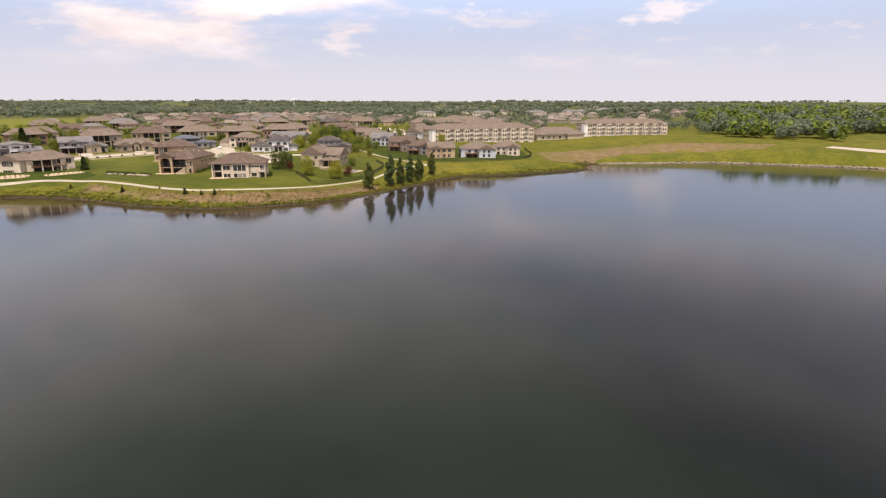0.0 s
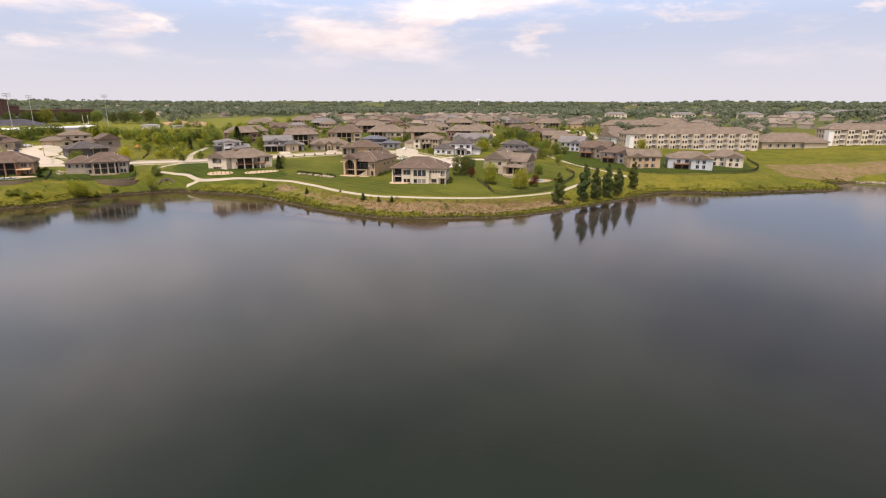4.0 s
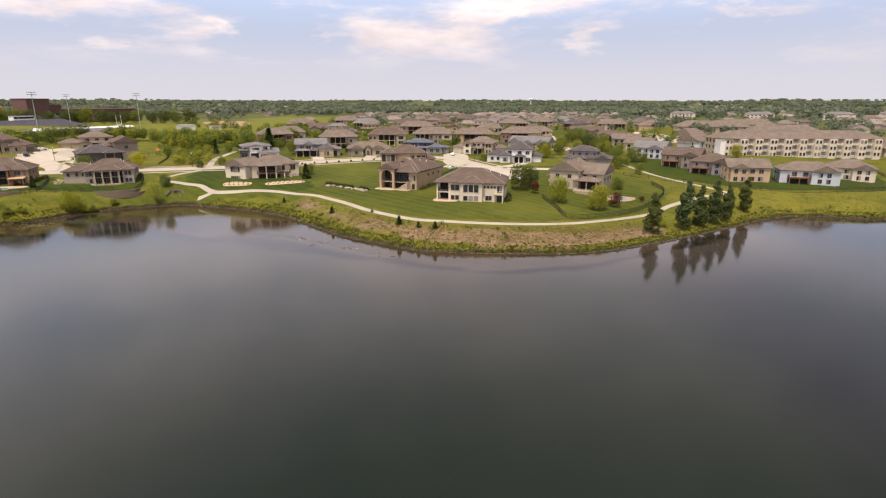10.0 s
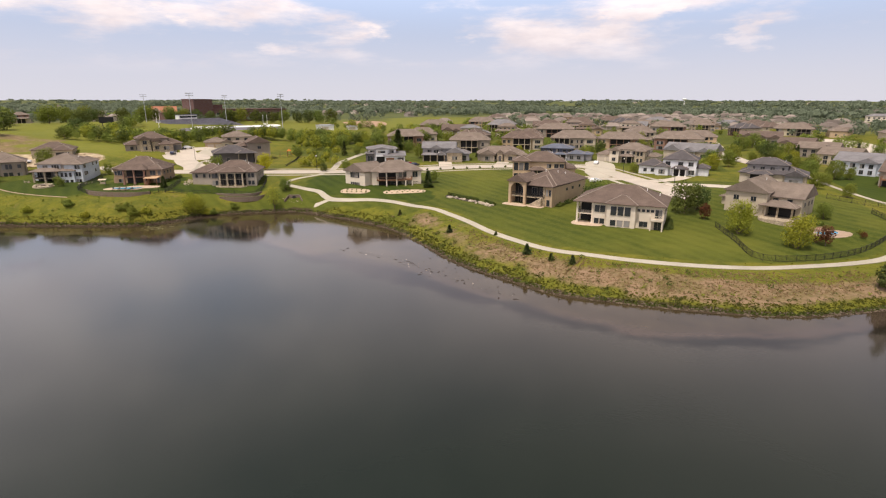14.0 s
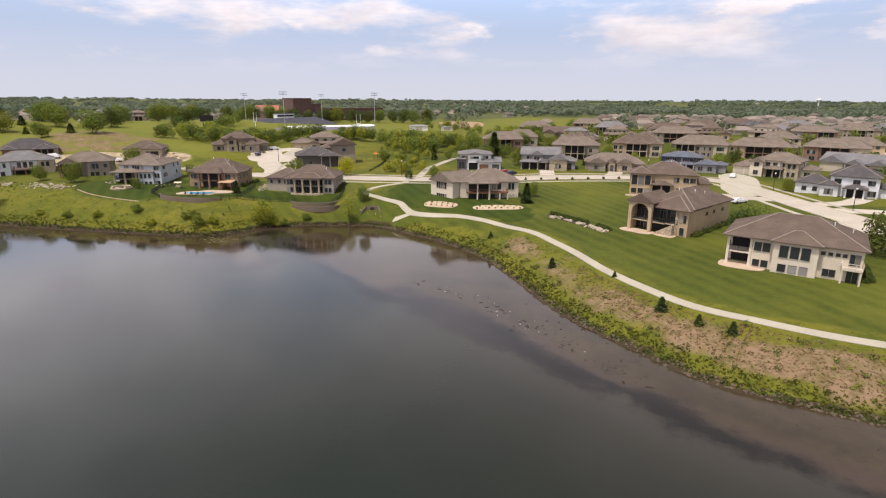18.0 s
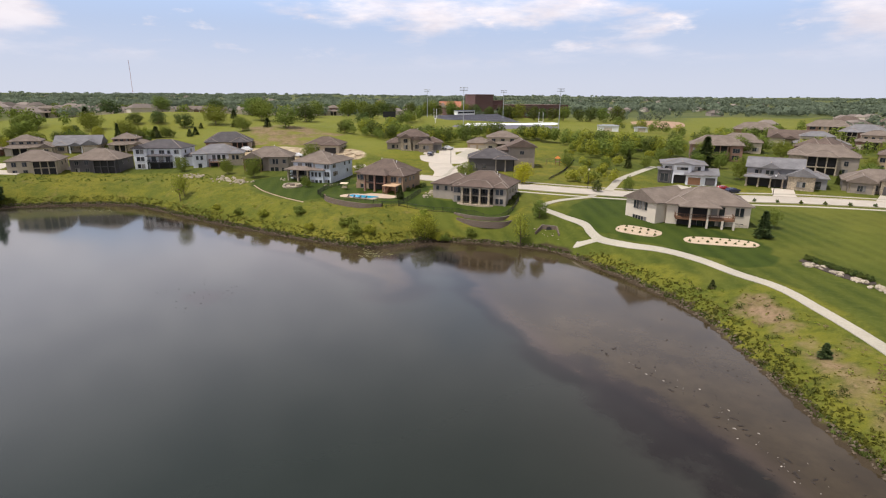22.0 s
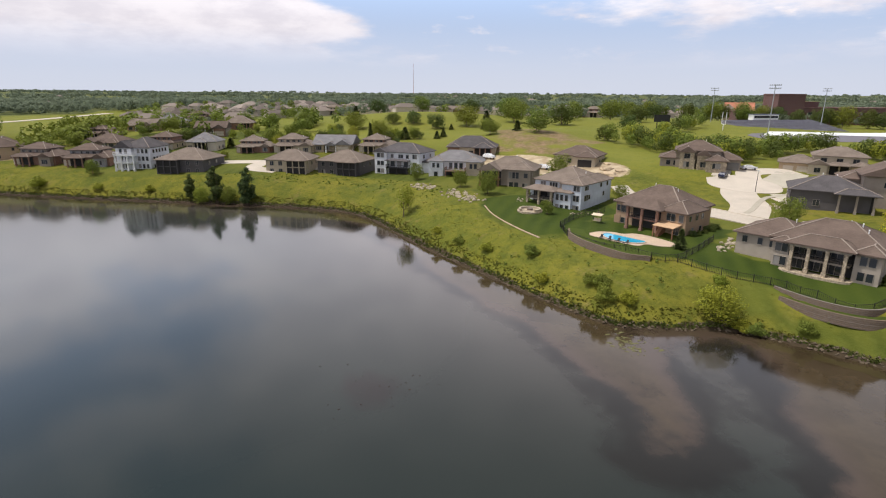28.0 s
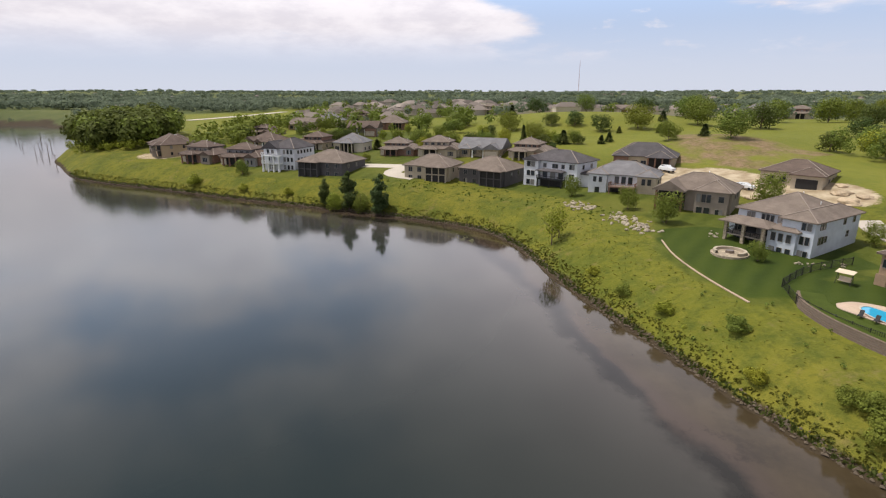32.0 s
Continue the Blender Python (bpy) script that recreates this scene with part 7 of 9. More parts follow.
for x, y, hh, w in [(60.4, 216.3, 12, 1.1), (71.4, 221.8, 15, 1.0), (77.4, 225.3, 13, 1.0), (83.3, 229.2, 14, 0.95), (88.3, 232.2, 12, 0.9), (91.3, 236.2, 9, 1.1), (99.2, 242.1, 12, 1.15)]:
    tree("column", x, y, hh * 0.95, w * 1.0, group="upright trees at the shore")
for x, y, hh in [(-260.2, 160.9, 9), (-255, 168.8, 12.5), (-248.8, 178.7, 12.5)]:
    tree("column", x, y, hh, 1.3, group="upright trees on the west shore")
tree("willow", -256, 164, 6.5, 1.0)
tree("leaf", -252.5, 172.5, 6.5, 1.0)
HILL = [("leaf", -373.2, 241.2, 12), ("leaf", -314.8, 241.2, 10), ("dark", -349.7, 282.1, 10), ("leaf", -349.7, 300.3, 14), ("leaf", -292.1, 288.1, 9), ("leaf", -361.4, 336.8, 15), ("leaf", -281.1, 306.3, 13), ("dark", -346, 360.9, 15),
        ("pine", -306.5, 251.1, 7), ("dark", -305.5, 257.1, 5), ("pine", -304.4, 266.2, 4.5), ("pine", -309.4, 271.3, 5), ("dark", -367.1, 274.4, 9), ("pine", -369, 321.9, 7), ("dark", -259.4, 328, 8), ("dark", -373.4, 263.5, 8), ("leaf", -402.6, 216.5, 11),
        ("pine", -292.2, 302.4, 6), ("pine", -331.3, 302.9, 5), ("pine", -341.6, 288.1, 4), ("leaf", -397.2, 349.9, 15), ("leaf", -412.1, 365.3, 16), ("dark", -423.3, 335.5, 12), ("leaf", -386.3, 395.1, 15), ("leaf", -370.9, 415.1, 16), ("dark", -330.7, 404.5, 12),
        ("dark", -300.3, 373.2, 10), ("leaf", -443.8, 305.3, 13), ("dark", -453.8, 275.1, 12), ("pine", -433.4, 254.4, 8), ("leaf", -332, 207.3, 9), ("leaf", -347.2, 192.4, 9), ("pine", -332.6, 174.2, 6), ("leaf", -393.5, 143.4, 10), ("dark", -353, 152.6, 8),
        ("leaf", -421, 198.8, 10), ("leaf", -443.5, 184.2, 11), ("dark", -357, 228.8, 7), ("dark", -301.7, 242, 6)]
for kind, x, y, hh in HILL:
    tree(kind, x, y, hh * (0.8 if kind == "pine" else 0.92), 2.3 if kind == "pine" else 1.32, group="trees on the hill")
YARD = [("thin", -98, 260.5, 8.5), ("leaf", -99, 270, 5.2), ("leaf", -51, 292.2, 5), ("leaf", -94.5, 311.4, 4.5), ("dark", -99.6, 301.5, 4), ("leaf", -211.9, 240.3, 6), ("leaf", -197.8, 243.1, 7.5), ("leaf", -232.1, 232.6, 6), ("leaf", -207.4, 272.4, 9), ("thin", -201.1, 219, 9),
        ("thin", -202.6, 221, 8), ("pine", -50.1, 282.3, 6), ("dark", 30.5, 262, 10), ("dark", 34.5, 266, 8.5), ("red", 34.6, 256, 5), ("willow", 40.5, 245, 9.5), ("willow", 51.5, 238, 9), ("red", 58.5, 242, 5.5), ("leaf", 65.5, 263.9, 5), ("leaf", 7.7, 270.1, 8), ("leaf", 13.7, 264.1, 6),
        ("red", 15.8, 274.1, 5), ("leaf", -140.8, 289.3, 7), ("bright", -123.2, 296.6, 7.8), ("leaf", -172.6, 247.6, 4), ("leaf", -129.2, 333.7, 6), ("leaf", -117.1, 340.6, 5), ("pine", -94, 377.9, 12), ("leaf", -98.9, 389.8, 10), ("leaf", -74.4, 353.1, 8), ("leaf", -39.5, 370, 7),
        ("leaf", 70.1, 382.4, 9), ("leaf", 64.1, 362.5, 8), ("dark", 88.1, 395.2, 10), ("leaf", 94.7, 357.2, 7), ("leaf", 60.2, 407.3, 8), ("leaf", -14.5, 392.8, 8), ("dark", 10.5, 402.7, 8), ("leaf", -44, 442.6, 9), ("leaf", 35.6, 467.2, 9), ("leaf", 90.3, 446.9, 9), ("leaf", 100.3, 466.8, 10), ("dark", 124.8, 451.2, 9),
        ("leaf", -9.1, 467.3, 8), ("leaf", -59.1, 422.8, 8), ("leaf", -78.8, 427.5, 9), ("leaf", 89, 349, 5), ("leaf", 90, 362, 5.5), ("dark", 91, 375, 5), ("leaf", 90, 388, 6), ("dark", 93, 402, 5.5), ("leaf", 95, 418, 6), ("dark", 96, 436, 6), ("leaf", 99, 334, 5), ("dark", 68, 405, 6), ("dark", 66, 425, 6.5), ("leaf", 62, 445, 6), ("leaf", 84.5, 297.6, 5), ("leaf", 79.7, 309.5, 6), ("leaf", -160.3, 267.5, 4), ("pine", -137.3, 256, 4), ("leaf", -178.2, 273.9, 5)]
for kind, x, y, hh in YARD:
    tree(kind, x, y, hh, 1.5 if kind == "pine" else 0.95, group="garden trees")
SHORE_SHRUBS = [(-116, 249.5, 2.6, 1), (-129.7, 233.6, 3.3, 0), (-132.7, 234.8, 3.0, 0), (-127, 236, 2.6, 1), (-135, 234, 2.5, 0), (-142.8, 228.9, 2.5, 1), (-151.8, 231.6, 3, 0), (-161.9, 226.3, 2.6, 1), (-170.9, 223.4, 2.4, 0), (-181, 221.6, 2.2, 1), (-293.8, 107.7, 5, 1), (-280.7, 129.3, 3, 1), (-270.5, 147.1, 3, 1),
                (-110.1, 255.6, 2.5, 0), (73.4, 226.2, 2.6, 1), (87.3, 239.1, 3, 1), (65.4, 222.3, 2.6, 1), (-124.2, 252.8, 2.4, 1), (-122.5, 249, 2.2, 1), (-114.5, 250.5, 2.6, 0)]
tree("willow", -119, 247.6, 6.8, 1.25, group="shrubs along the shore")
for x, y, hh, pick in SHORE_SHRUBS:
    tree("bush", x, y, hh * 1.25, 1.1, pick, "shrubs along the shore")

for x, y, hh in [(-50.4, 252.3, 2.4), (-30.6, 234.3, 3.2), (-8.7, 217.2, 3.6), (1.3, 211.7, 3.0), (-3.2, 213.6, 2.6), (-17.6, 229.3, 1.8)]:
    tree("pine", x, y, hh * 0.66, 2.0, group="young conifers on the bank")

# the belt of trees behind the houses and round the sports field
_b = random.Random(9)
BELT = [((-255, 331), (-196, 328), 20), ((-250, 340), (-196, 338), 16), ((-198, 332), (-203, 354), 12), ((-205, 356), (-211, 381), 12), ((-212, 384), (-180, 400), 14), ((-190, 396), (-143, 402), 20), ((-176, 408), (-127, 406), 18), ((-143, 402), (-112, 398), 12),
        ((-127, 410), (-60, 467), 22), ((-139, 365), (-126, 383), 5), ((-262, 342), (-300, 423), 16), ((-160, 384), (-128, 380), 10), ((-120, 440), (-100, 520), 12), ((-200, 520), (-120, 480), 14)]


def wood(name, places, mat, label, clumps=26, size=1.3, seed=0, wide=1.0):
    """A far wood as one mass of leaf clumps: rows of x, y, height."""
    r = np.random.RandomState(seed)
    p = np.array(places, float)
    c = np.repeat(p, clumps, 0)
    n = len(c)
    way = r.normal(size=(n, 3))
    way /= np.linalg.norm(way, axis=1)[:, None]
    base = np.array([gz(x, y) for x, y, _ in places]).repeat(clumps)
    q = 0.6 + 0.4 * r.rand(n)
    pos = np.stack([c[:, 0] + way[:, 0] * c[:, 2] * 0.42 * wide * q, c[:, 1] + way[:, 1] * c[:, 2] * 0.42 * wide * q, base + c[:, 2] * (0.55 + way[:, 2] * 0.42 * q)], -1)
    out = way + r.normal(size=(n, 3)) * 0.34 + (0, 0, 0.15)
    out /= np.linalg.norm(out, axis=1)[:, None]
    u = np.cross(out, r.normal(size=(n, 3)))
    u /= np.linalg.norm(u, axis=1)[:, None]
    v = np.cross(out, u)
    s = (size * c[:, 2] / 10 * (0.6 + 0.8 * r.rand(n)))[:, None]
    verts = np.stack([pos - u * s, pos - v * s * 0.8, pos + u * s, pos + v * s * 0.8], 1).reshape(-1, 3)
    mesh = bpy.data.meshes.new(name)
    mesh.from_pydata(verts.tolist(), [], np.arange(n * 4).reshape(-1, 4).tolist())
    mesh.materials.append(mat)
    return tagged(new(name, mesh), label, "woodland", kind="stuff")


_belt = []
for (ax, ay), (bx, by), n in BELT:
    for k in range(n * 3 // 2):
        u = (k + _b.uniform(0, 1)) / (n * 3 // 2)
        _belt.append((ax + (bx - ax) * u + _b.uniform(-5, 5), ay + (by - ay) * u + _b.uniform(-5, 5), _b.choice((4, 5, 6, 7, 8, 9))))
wood("tree_belt", _belt[::2], M["leaf"], "dense belt of green trees behind the houses", 400, 0.38, 11)
wood("tree_belt", _belt[1::4], M["leaf_dark"], "darker trees among the belt behind the houses", 400, 0.38, 12)
wood("tree_belt", _belt[3::4], M["willow"], "yellow-green trees among the belt behind the houses", 400, 0.38, 13)

MEADOW = [(-112, 311), (-108, 312), (-113, 327), (-106, 320), (-126, 341), (-138, 377), (-132, 376), (-137, 398), (-152, 380), (-172, 408), (-165, 420), (-115, 392), (-119, 386), (-128, 413), (-147, 372), (-122, 355), (-111, 316), (-116, 330)]
wood("thicket", [(x + _b.uniform(-3, 3), y + _b.uniform(-3, 3), _b.uniform(2.2, 4.6)) for x, y in MEADOW for _ in range(3)], M["willow"], "pale green willow scrub in the meadow", 170, 0.62, 14)
wood("thicket", [(x + _b.uniform(-4, 4), y + _b.uniform(-4, 4), _b.uniform(2, 4)) for x, y in MEADOW[::2] for _ in range(2)], M["leaf"], "green scrub in the meadow", 170, 0.62, 15)
wood("tree_belt", [(_b.uniform(-680, -470), _b.uniform(255, 640), _b.uniform(6, 11)) for _ in range(80)], M["leaf"], "garden trees among the hilltop houses", 90, 0.8, 16)
wood("tree_belt", [(_b.uniform(-670, -475), _b.uniform(240, 600), _b.uniform(6, 12)) for _ in range(45)], M["leaf_dark"], "dark trees among the hilltop houses", 90, 0.8, 17)
wood("tree_belt", [(_b.uniform(-700, -378), _b.uniform(105, 235), _b.uniform(5, 10)) for _ in range(130)], M["leaf"], "garden trees of the western suburb", 90, 0.8, 18)


_w = random.Random(3)
# dense wood at the west end of the lake
WEST_WOOD = [(-553, -96), (-374, 24), (-352, 58), (-400, 66), (-450, 30)]
_ww = [(x, y) for x, y in ((_w.uniform(-555, -350), _w.uniform(-100, 70)) for _ in range(1500)) if within(WEST_WOOD, x, y) and shore_gap(x, y) > 5]
wood("woodland", [(x, y, _w.uniform(11, 18)) for x, y in _ww[:170]], M["leaf_dark"], "dense green wood at the end of the lake", 150, 0.6, 1)
wood("woodland", [(x, y, _w.uniform(10, 17)) for x, y in _ww[150:230]], M["leaf"], "paler trees of the wood at the lake's end", 150, 0.6, 3)
wood("woodland", [(x, y, _w.uniform(3, 6)) for x, y in ((_w.uniform(-400, -352), _w.uniform(4, 62)) for _ in range(160)) if shore_gap(x, y) > 3 and within([(-400, 2), (-372, 22), (-350, 58), (-362, 64), (-392, 24)], x, y)], M["willow"], "pale green thicket at the edge of the wood", 70, 0.8, 2)
wood("woodland", [(_w.uniform(-420, -330) - k * 0.3, 75 + k * 0.35 + _w.uniform(0, 22), _w.uniform(6, 10)) for k in range(90)], M["leaf"], "row of trees behind the western houses", 50, 0.9, 4)


FAR_WEST = [(-655, -70), (-720, -150), (-1200, -260), (-1300, 350), (-640, 170)]
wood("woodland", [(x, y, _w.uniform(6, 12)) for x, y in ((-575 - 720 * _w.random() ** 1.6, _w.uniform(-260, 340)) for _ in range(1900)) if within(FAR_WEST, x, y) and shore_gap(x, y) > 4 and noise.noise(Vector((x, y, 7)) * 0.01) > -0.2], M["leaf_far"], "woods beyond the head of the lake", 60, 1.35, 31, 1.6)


def scattered(n, near, far, lo, hi, seed, band=None):
    r = random.Random(seed)
    out = []
    while len(out) < n:
        a, dist = radians(r.uniform(-62, 150)), math.exp(r.uniform(math.log(near), math.log(far)))
        x, y = -math.sin(a) * dist, 150 + math.cos(a) * dist
        if noise.noise(Vector((x, y, 0)) * (0.011 if dist < 1200 else 0.005)) < (-0.17 if dist > 1000 else -0.08 if x > 150 else 0.02) or shore_gap(x, y) < 12:
            continue
        if within([(-150, 279.4), (168.6, 247.9), (325.9, 326.4), (240, 500), (-60, 560), (-140, 418)], x, y) or within([(-473.7, 105), (-253.5, 61.4), (-179.4, 330.1), (-258.1, 470.9), (-442.4, 426.9)], x, y) or within([(-352, 405), (-79.2, 377.9), (-80, 600), (-300, 600)], x, y):
            continue
        if within([(148.9, 238.1), (400, 180), (459.8, 330.1), (197.9, 336.5)], x, y):
            continue
        if any(within(field, x, y) for field in OPEN_FIELDS):
            continue
        out.append((x, y, r.uniform(lo, hi)))
    return out


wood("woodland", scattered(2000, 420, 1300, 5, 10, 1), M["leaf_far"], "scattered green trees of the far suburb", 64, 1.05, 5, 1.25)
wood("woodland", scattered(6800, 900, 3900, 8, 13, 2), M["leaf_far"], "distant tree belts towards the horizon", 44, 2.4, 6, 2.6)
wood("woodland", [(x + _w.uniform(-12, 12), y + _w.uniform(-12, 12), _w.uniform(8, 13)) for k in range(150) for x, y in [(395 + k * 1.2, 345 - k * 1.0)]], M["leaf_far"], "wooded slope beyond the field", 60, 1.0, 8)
RIGHT_WOOD = [(372, 318), (402, 232), (480, 250), (760, 370), (1300, 700), (1000, 900), (600, 560)]
_rw = [(x, y, _w.uniform(8, 15)) for x, y in ((372 + 900 * _w.random() ** 1.8, _w.uniform(225, 880)) for _ in range(3600)) if within(RIGHT_WOOD, x, y) and noise.noise(Vector((x, y, 2)) * 0.012) > -0.28]
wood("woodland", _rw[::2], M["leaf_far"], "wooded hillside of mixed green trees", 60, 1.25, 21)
wood("woodland", _rw[1::2], M["leaf"], "greener trees of the wooded hillside", 60, 1.25, 22)


# ---- sports ground and school ----
def light_mast(x, y, turn):
    mast = empty("floodlight_mast", pose(x, y, gz(x, y), 0, 0, turn), "tall steel floodlight mast of the stadium", "floodlight", "floodlight masts")
    tall = 41.0 - gz(x, y)
    bm = bmesh.new()
    limb(bm, (0, 0, -0.5), (0, 0, tall), 0.26, 0.13, 8)
    part("mast", bm, M["steel"], mast)
    for z in (tall - 1.6, tall - 0.3):
        bm = bmesh.new()
        box(bm, -2.3, 2.3, -0.09, 0.09, z, z + 0.12)
        bar = part("crossarm", bm, M["steel"], mast)
        for k in range(6):
            bm = bmesh.new()
            bmesh.ops.create_cone(bm, segments=8, radius1=0.26, radius2=0.16, depth=0.4, cap_ends=True, matrix=pose(-2.1 + k * 0.84, -0.2, z + 0.36, 70))
            part("lamp", bm, M["steel"], bar)


for x, y in ((-318.7, 449.3), (-232.2, 391.7), (-287.6, 502.3), (-202.2, 445.6)):
    light_mast(x, y, 61)
stand = empty("grandstand", pose(-276, 473, 17.2, 0, 0, 83), "grey aluminium grandstand beside the playing field", "grandstand")
for k in range(14):
    bm = bmesh.new()
    box(bm, -32, 32, k * 1.9, k * 1.9 + 1.85, -3.0, 0.4 + k * 0.4)
    part("tier", bm, M["bench"], stand)
booth = empty("press_box", pose(-306, 478, 22.6, 0, 0, 83), "small pale press box above the grandstand", "press box")
bm = bmesh.new()
box(bm, -9, 9, -1.5, 2.5, 0, 3.2)
part("body", bm, M["trim"], booth)
bm = bmesh.new()
box(bm, -9.5, 9.5, -2.0, 3.0, 3.2, 3.5)
part("roof", bm, M["roof_blue"], booth)
bm = bmesh.new()
box(bm, -8.5, 8.5, -1.56, -1.5, 1.1, 2.5)
part("window", bm, M["glass"], booth)
slab("field_cover", [(-271, 440), (-262, 485), (-259, 530), (-241, 503), (-249, 462), (-255, 421)], M["trim"], "white cover along the near edge of the field", "field cover", 0.3)
track = slab("playing_field", [(-226, 398), (-206, 444), (-238, 490), (-268, 425)], M["track"], "grey running track round the playing field", "track", 0.12)


def goal_post(x, y, turn):
    g = empty("goal_post", pose(x, y, gz(x, y), 0, 0, turn), "white football goal posts on the field", "goal post", "goal posts")
    bm = bmesh.new()
    limb(bm, (0, 0, -0.3), (0, 0, 3.2), 0.2, 0.2, 8)
    for s in (-1, 1):
        limb(bm, (s * 2.9, 0, 3.1), (s * 2.9, 0, 9.5), 0.12, 0.12, 6)
    box(bm, -3.0, 3.0, -0.12, 0.12, 3.05, 3.3)
    part("frame", bm, M["trim"], g)


goal_post(-226, 462, -29)
goal_post(-282, 420, -29)
board = empty("scoreboard", pose(-300, 395, gz(-300, 395), 0, 0, 60), "black scoreboard on two posts at the field's end", "scoreboard")
for s in (-1, 1):
    bm = bmesh.new()
    box(bm, s * 2.4 - 0.2, s * 2.4 + 0.2, -0.2, 0.2, -0.5, 7.4)
    part("post", bm, M["rail"], board)
bm = bmesh.new()
box(bm, -4.2, 4.2, -0.35, -0.2, 3.6, 7.4)
part("panel", bm, M["rail"], board)


def school():
    dark_brick = material("maroon_brick", (0.13, 0.058, 0.046), 0.9, bricked)
    s = empty("school", pose(-341, 543, gz(-341, 543), 0, 0, 65), "large red-brown brick school with a tall block", "school")
    h = 37.6 - gz(-341, 543)
    for x0, x1, y0, y1, z, m in ((-8, 10, 0, 22, h, "brick"), (0, 24, 8, 30, h * 0.74, "brick"), (10, 92, 2, 26, h * 0.55, "brick"), (-30, -8, 4, 24, h * 0.4, "brick")):
        bm = bmesh.new()
        box(bm, x0, x1, y0, y1, -3, z)
        box(bm, x0 - 0.3, x1 + 0.3, y0 - 0.3, y1 + 0.3, z, z + 0.7)
        part("wall", bm, dark_brick, s)
    for k in range(15):
        window(s, 16 + k * 5, 1.97, h * 0.33, 0, 2.8, 1.8, 2)
        window(s, 16 + k * 5, 1.97, h * 0.1, 0, 2.8, 1.8, 2)


school()
for k, (x, y) in enumerate([(-372, 500), (-364, 506), (-352, 512), (-341, 516), (-322, 528), (-312, 535), (-300, 540), (-290, 548), (-276, 556), (-268, 560), (-258, 567), (-248, 570), (-400, 470), (-410, 462), (-392, 478), (-384, 440), (-372, 452), (-332, 522), (-346, 508), (-306, 536), (-283, 551), (-240, 574), (-230, 580), (-420, 455), (-362, 496), (-378, 488)]):
    tree("dark" if k % 3 else "leaf", x, y, 11.5 + (k * 1.7) % 3.4, 1.05, group="trees before the school")
annex = empty("church", pose(-412, 577, gz(-412, 577) + 1, 0, 0, 45), "orange-roofed hall among trees beyond the field", "hall")
wing(annex, 0, 8, 22, 14, 0, 7, M["sand"], material("terracotta_roof", (0.42, 0.17, 0.1), 0.9, shingled), 40, "x")
wing(annex, -8, 2, 8, 8, 0, 8, M["sand"], M["roof_tan"], 42)
for x, y, w, hh in ((-190, 486, 13, 5), (-176, 505, 8, 4)):
    b = empty("field_house", pose(x, y, gz(x, y), 0, 0, 30), "small pale block building by the field", "shed", "field buildings")
    wing(b, 0, 3, w, 6, 0, hh * 0.7, M["trim"], M["steel"], 10)
    garage_door(b, 0, -0.02, 0.1, 0)


# ---- fences, walls, pools ----
def fence(pts, tall, label, bay=2.4, mat="rail", group=""):
    """Posts, rails and pickets along a line over the ground."""
    line = catmull(pts, 10)
    run = np.r_[0, np.cumsum(np.hypot(*np.diff(line, axis=0).T))]
    n = max(1, int(run[-1] / bay))
    at = [(float(np.interp(run[-1] * k / n, run, line[:, 0])), float(np.interp(run[-1] * k / n, run, line[:, 1]))) for k in range(n + 1)]
    f = tagged(new("fence"), label, "fence", group)
    post_mesh = bpy.data.meshes.new("post")
    bm = bmesh.new()
    box(bm, -0.05, 0.05, -0.05, 0.05, -0.5, tall + 0.1)
    bm.to_mesh(post_mesh)
    bm.free()
    post_mesh.materials.append(M[mat])
    for x, y in at:
        attach("post", post_mesh, f, pose(x, y, gz(x, y)))
    for (ax, ay), (bx, by) in zip(at, at[1:]):
        az, bz = gz(ax, ay), gz(bx, by)
        long, k = math.hypot(bx - ax, by - ay), 9
        xs = [0.0]
        for q in range(k):
            xs += [long * q / k + 0.016, long * (q + 1) / k - 0.016]
        xs.append(long)
        bm = lattice(xs, [0.05, 0.2, 0.25, tall - 0.12, tall - 0.07, tall], {(2 * q + 1, j) for q in range(k) for j in (0, 2, 4)}, -0.02, 0.02)
        m = pose(ax, ay, az, 0, 0, math.degrees(math.atan2(by - ay, bx - ax)))
        for v in bm.verts:
            v.co.z += (bz - az) * v.co.x / long
        bmesh.ops.transform(bm, matrix=m, verts=bm.verts)
        part("fence_panel", bm, M[mat], f)
    return f


fence([(-161, 244), (-155.5, 242.8), (-147, 243), (-139.5, 244.6), (-133, 249.5), (-134.5, 257), (-138, 265)], 1.4, "black iron garden fence round the pool terrace", group="garden fences")
fence([(-132.5, 251), (-125, 255.4), (-119.3, 259.4), (-115.3, 259.6), (-111.8, 260.2), (-109.2, 261.2), (-107.2, 263.1), (-106.6, 265.6), (-107.2, 269.5), (-110, 276)], 1.4, "black iron fence along the back lawn", group="garden fences")
fence([(-161, 244), (-166, 252), (-169, 262)], 1.4, "black iron fence between two gardens", group="garden fences")
fence([(36, 249), (38, 238), (40, 226), (51, 229), (64, 238), (76, 252), (81, 262), (81, 274)], 1.5, "dark iron fence round the pool garden", group="garden fences")
fence([(76, 291), (91, 282), (108, 272), (124, 263.5), (143, 262.5), (167, 271), (188, 293), (200, 321)], 1.6, "long dark wire fence round the gardens", 3.2, group="garden fences")
fence([(-139, 356), (-125, 325), (-120, 307)], 0.9, "black silt fence beside the building plot", 2.5, group="garden fences")


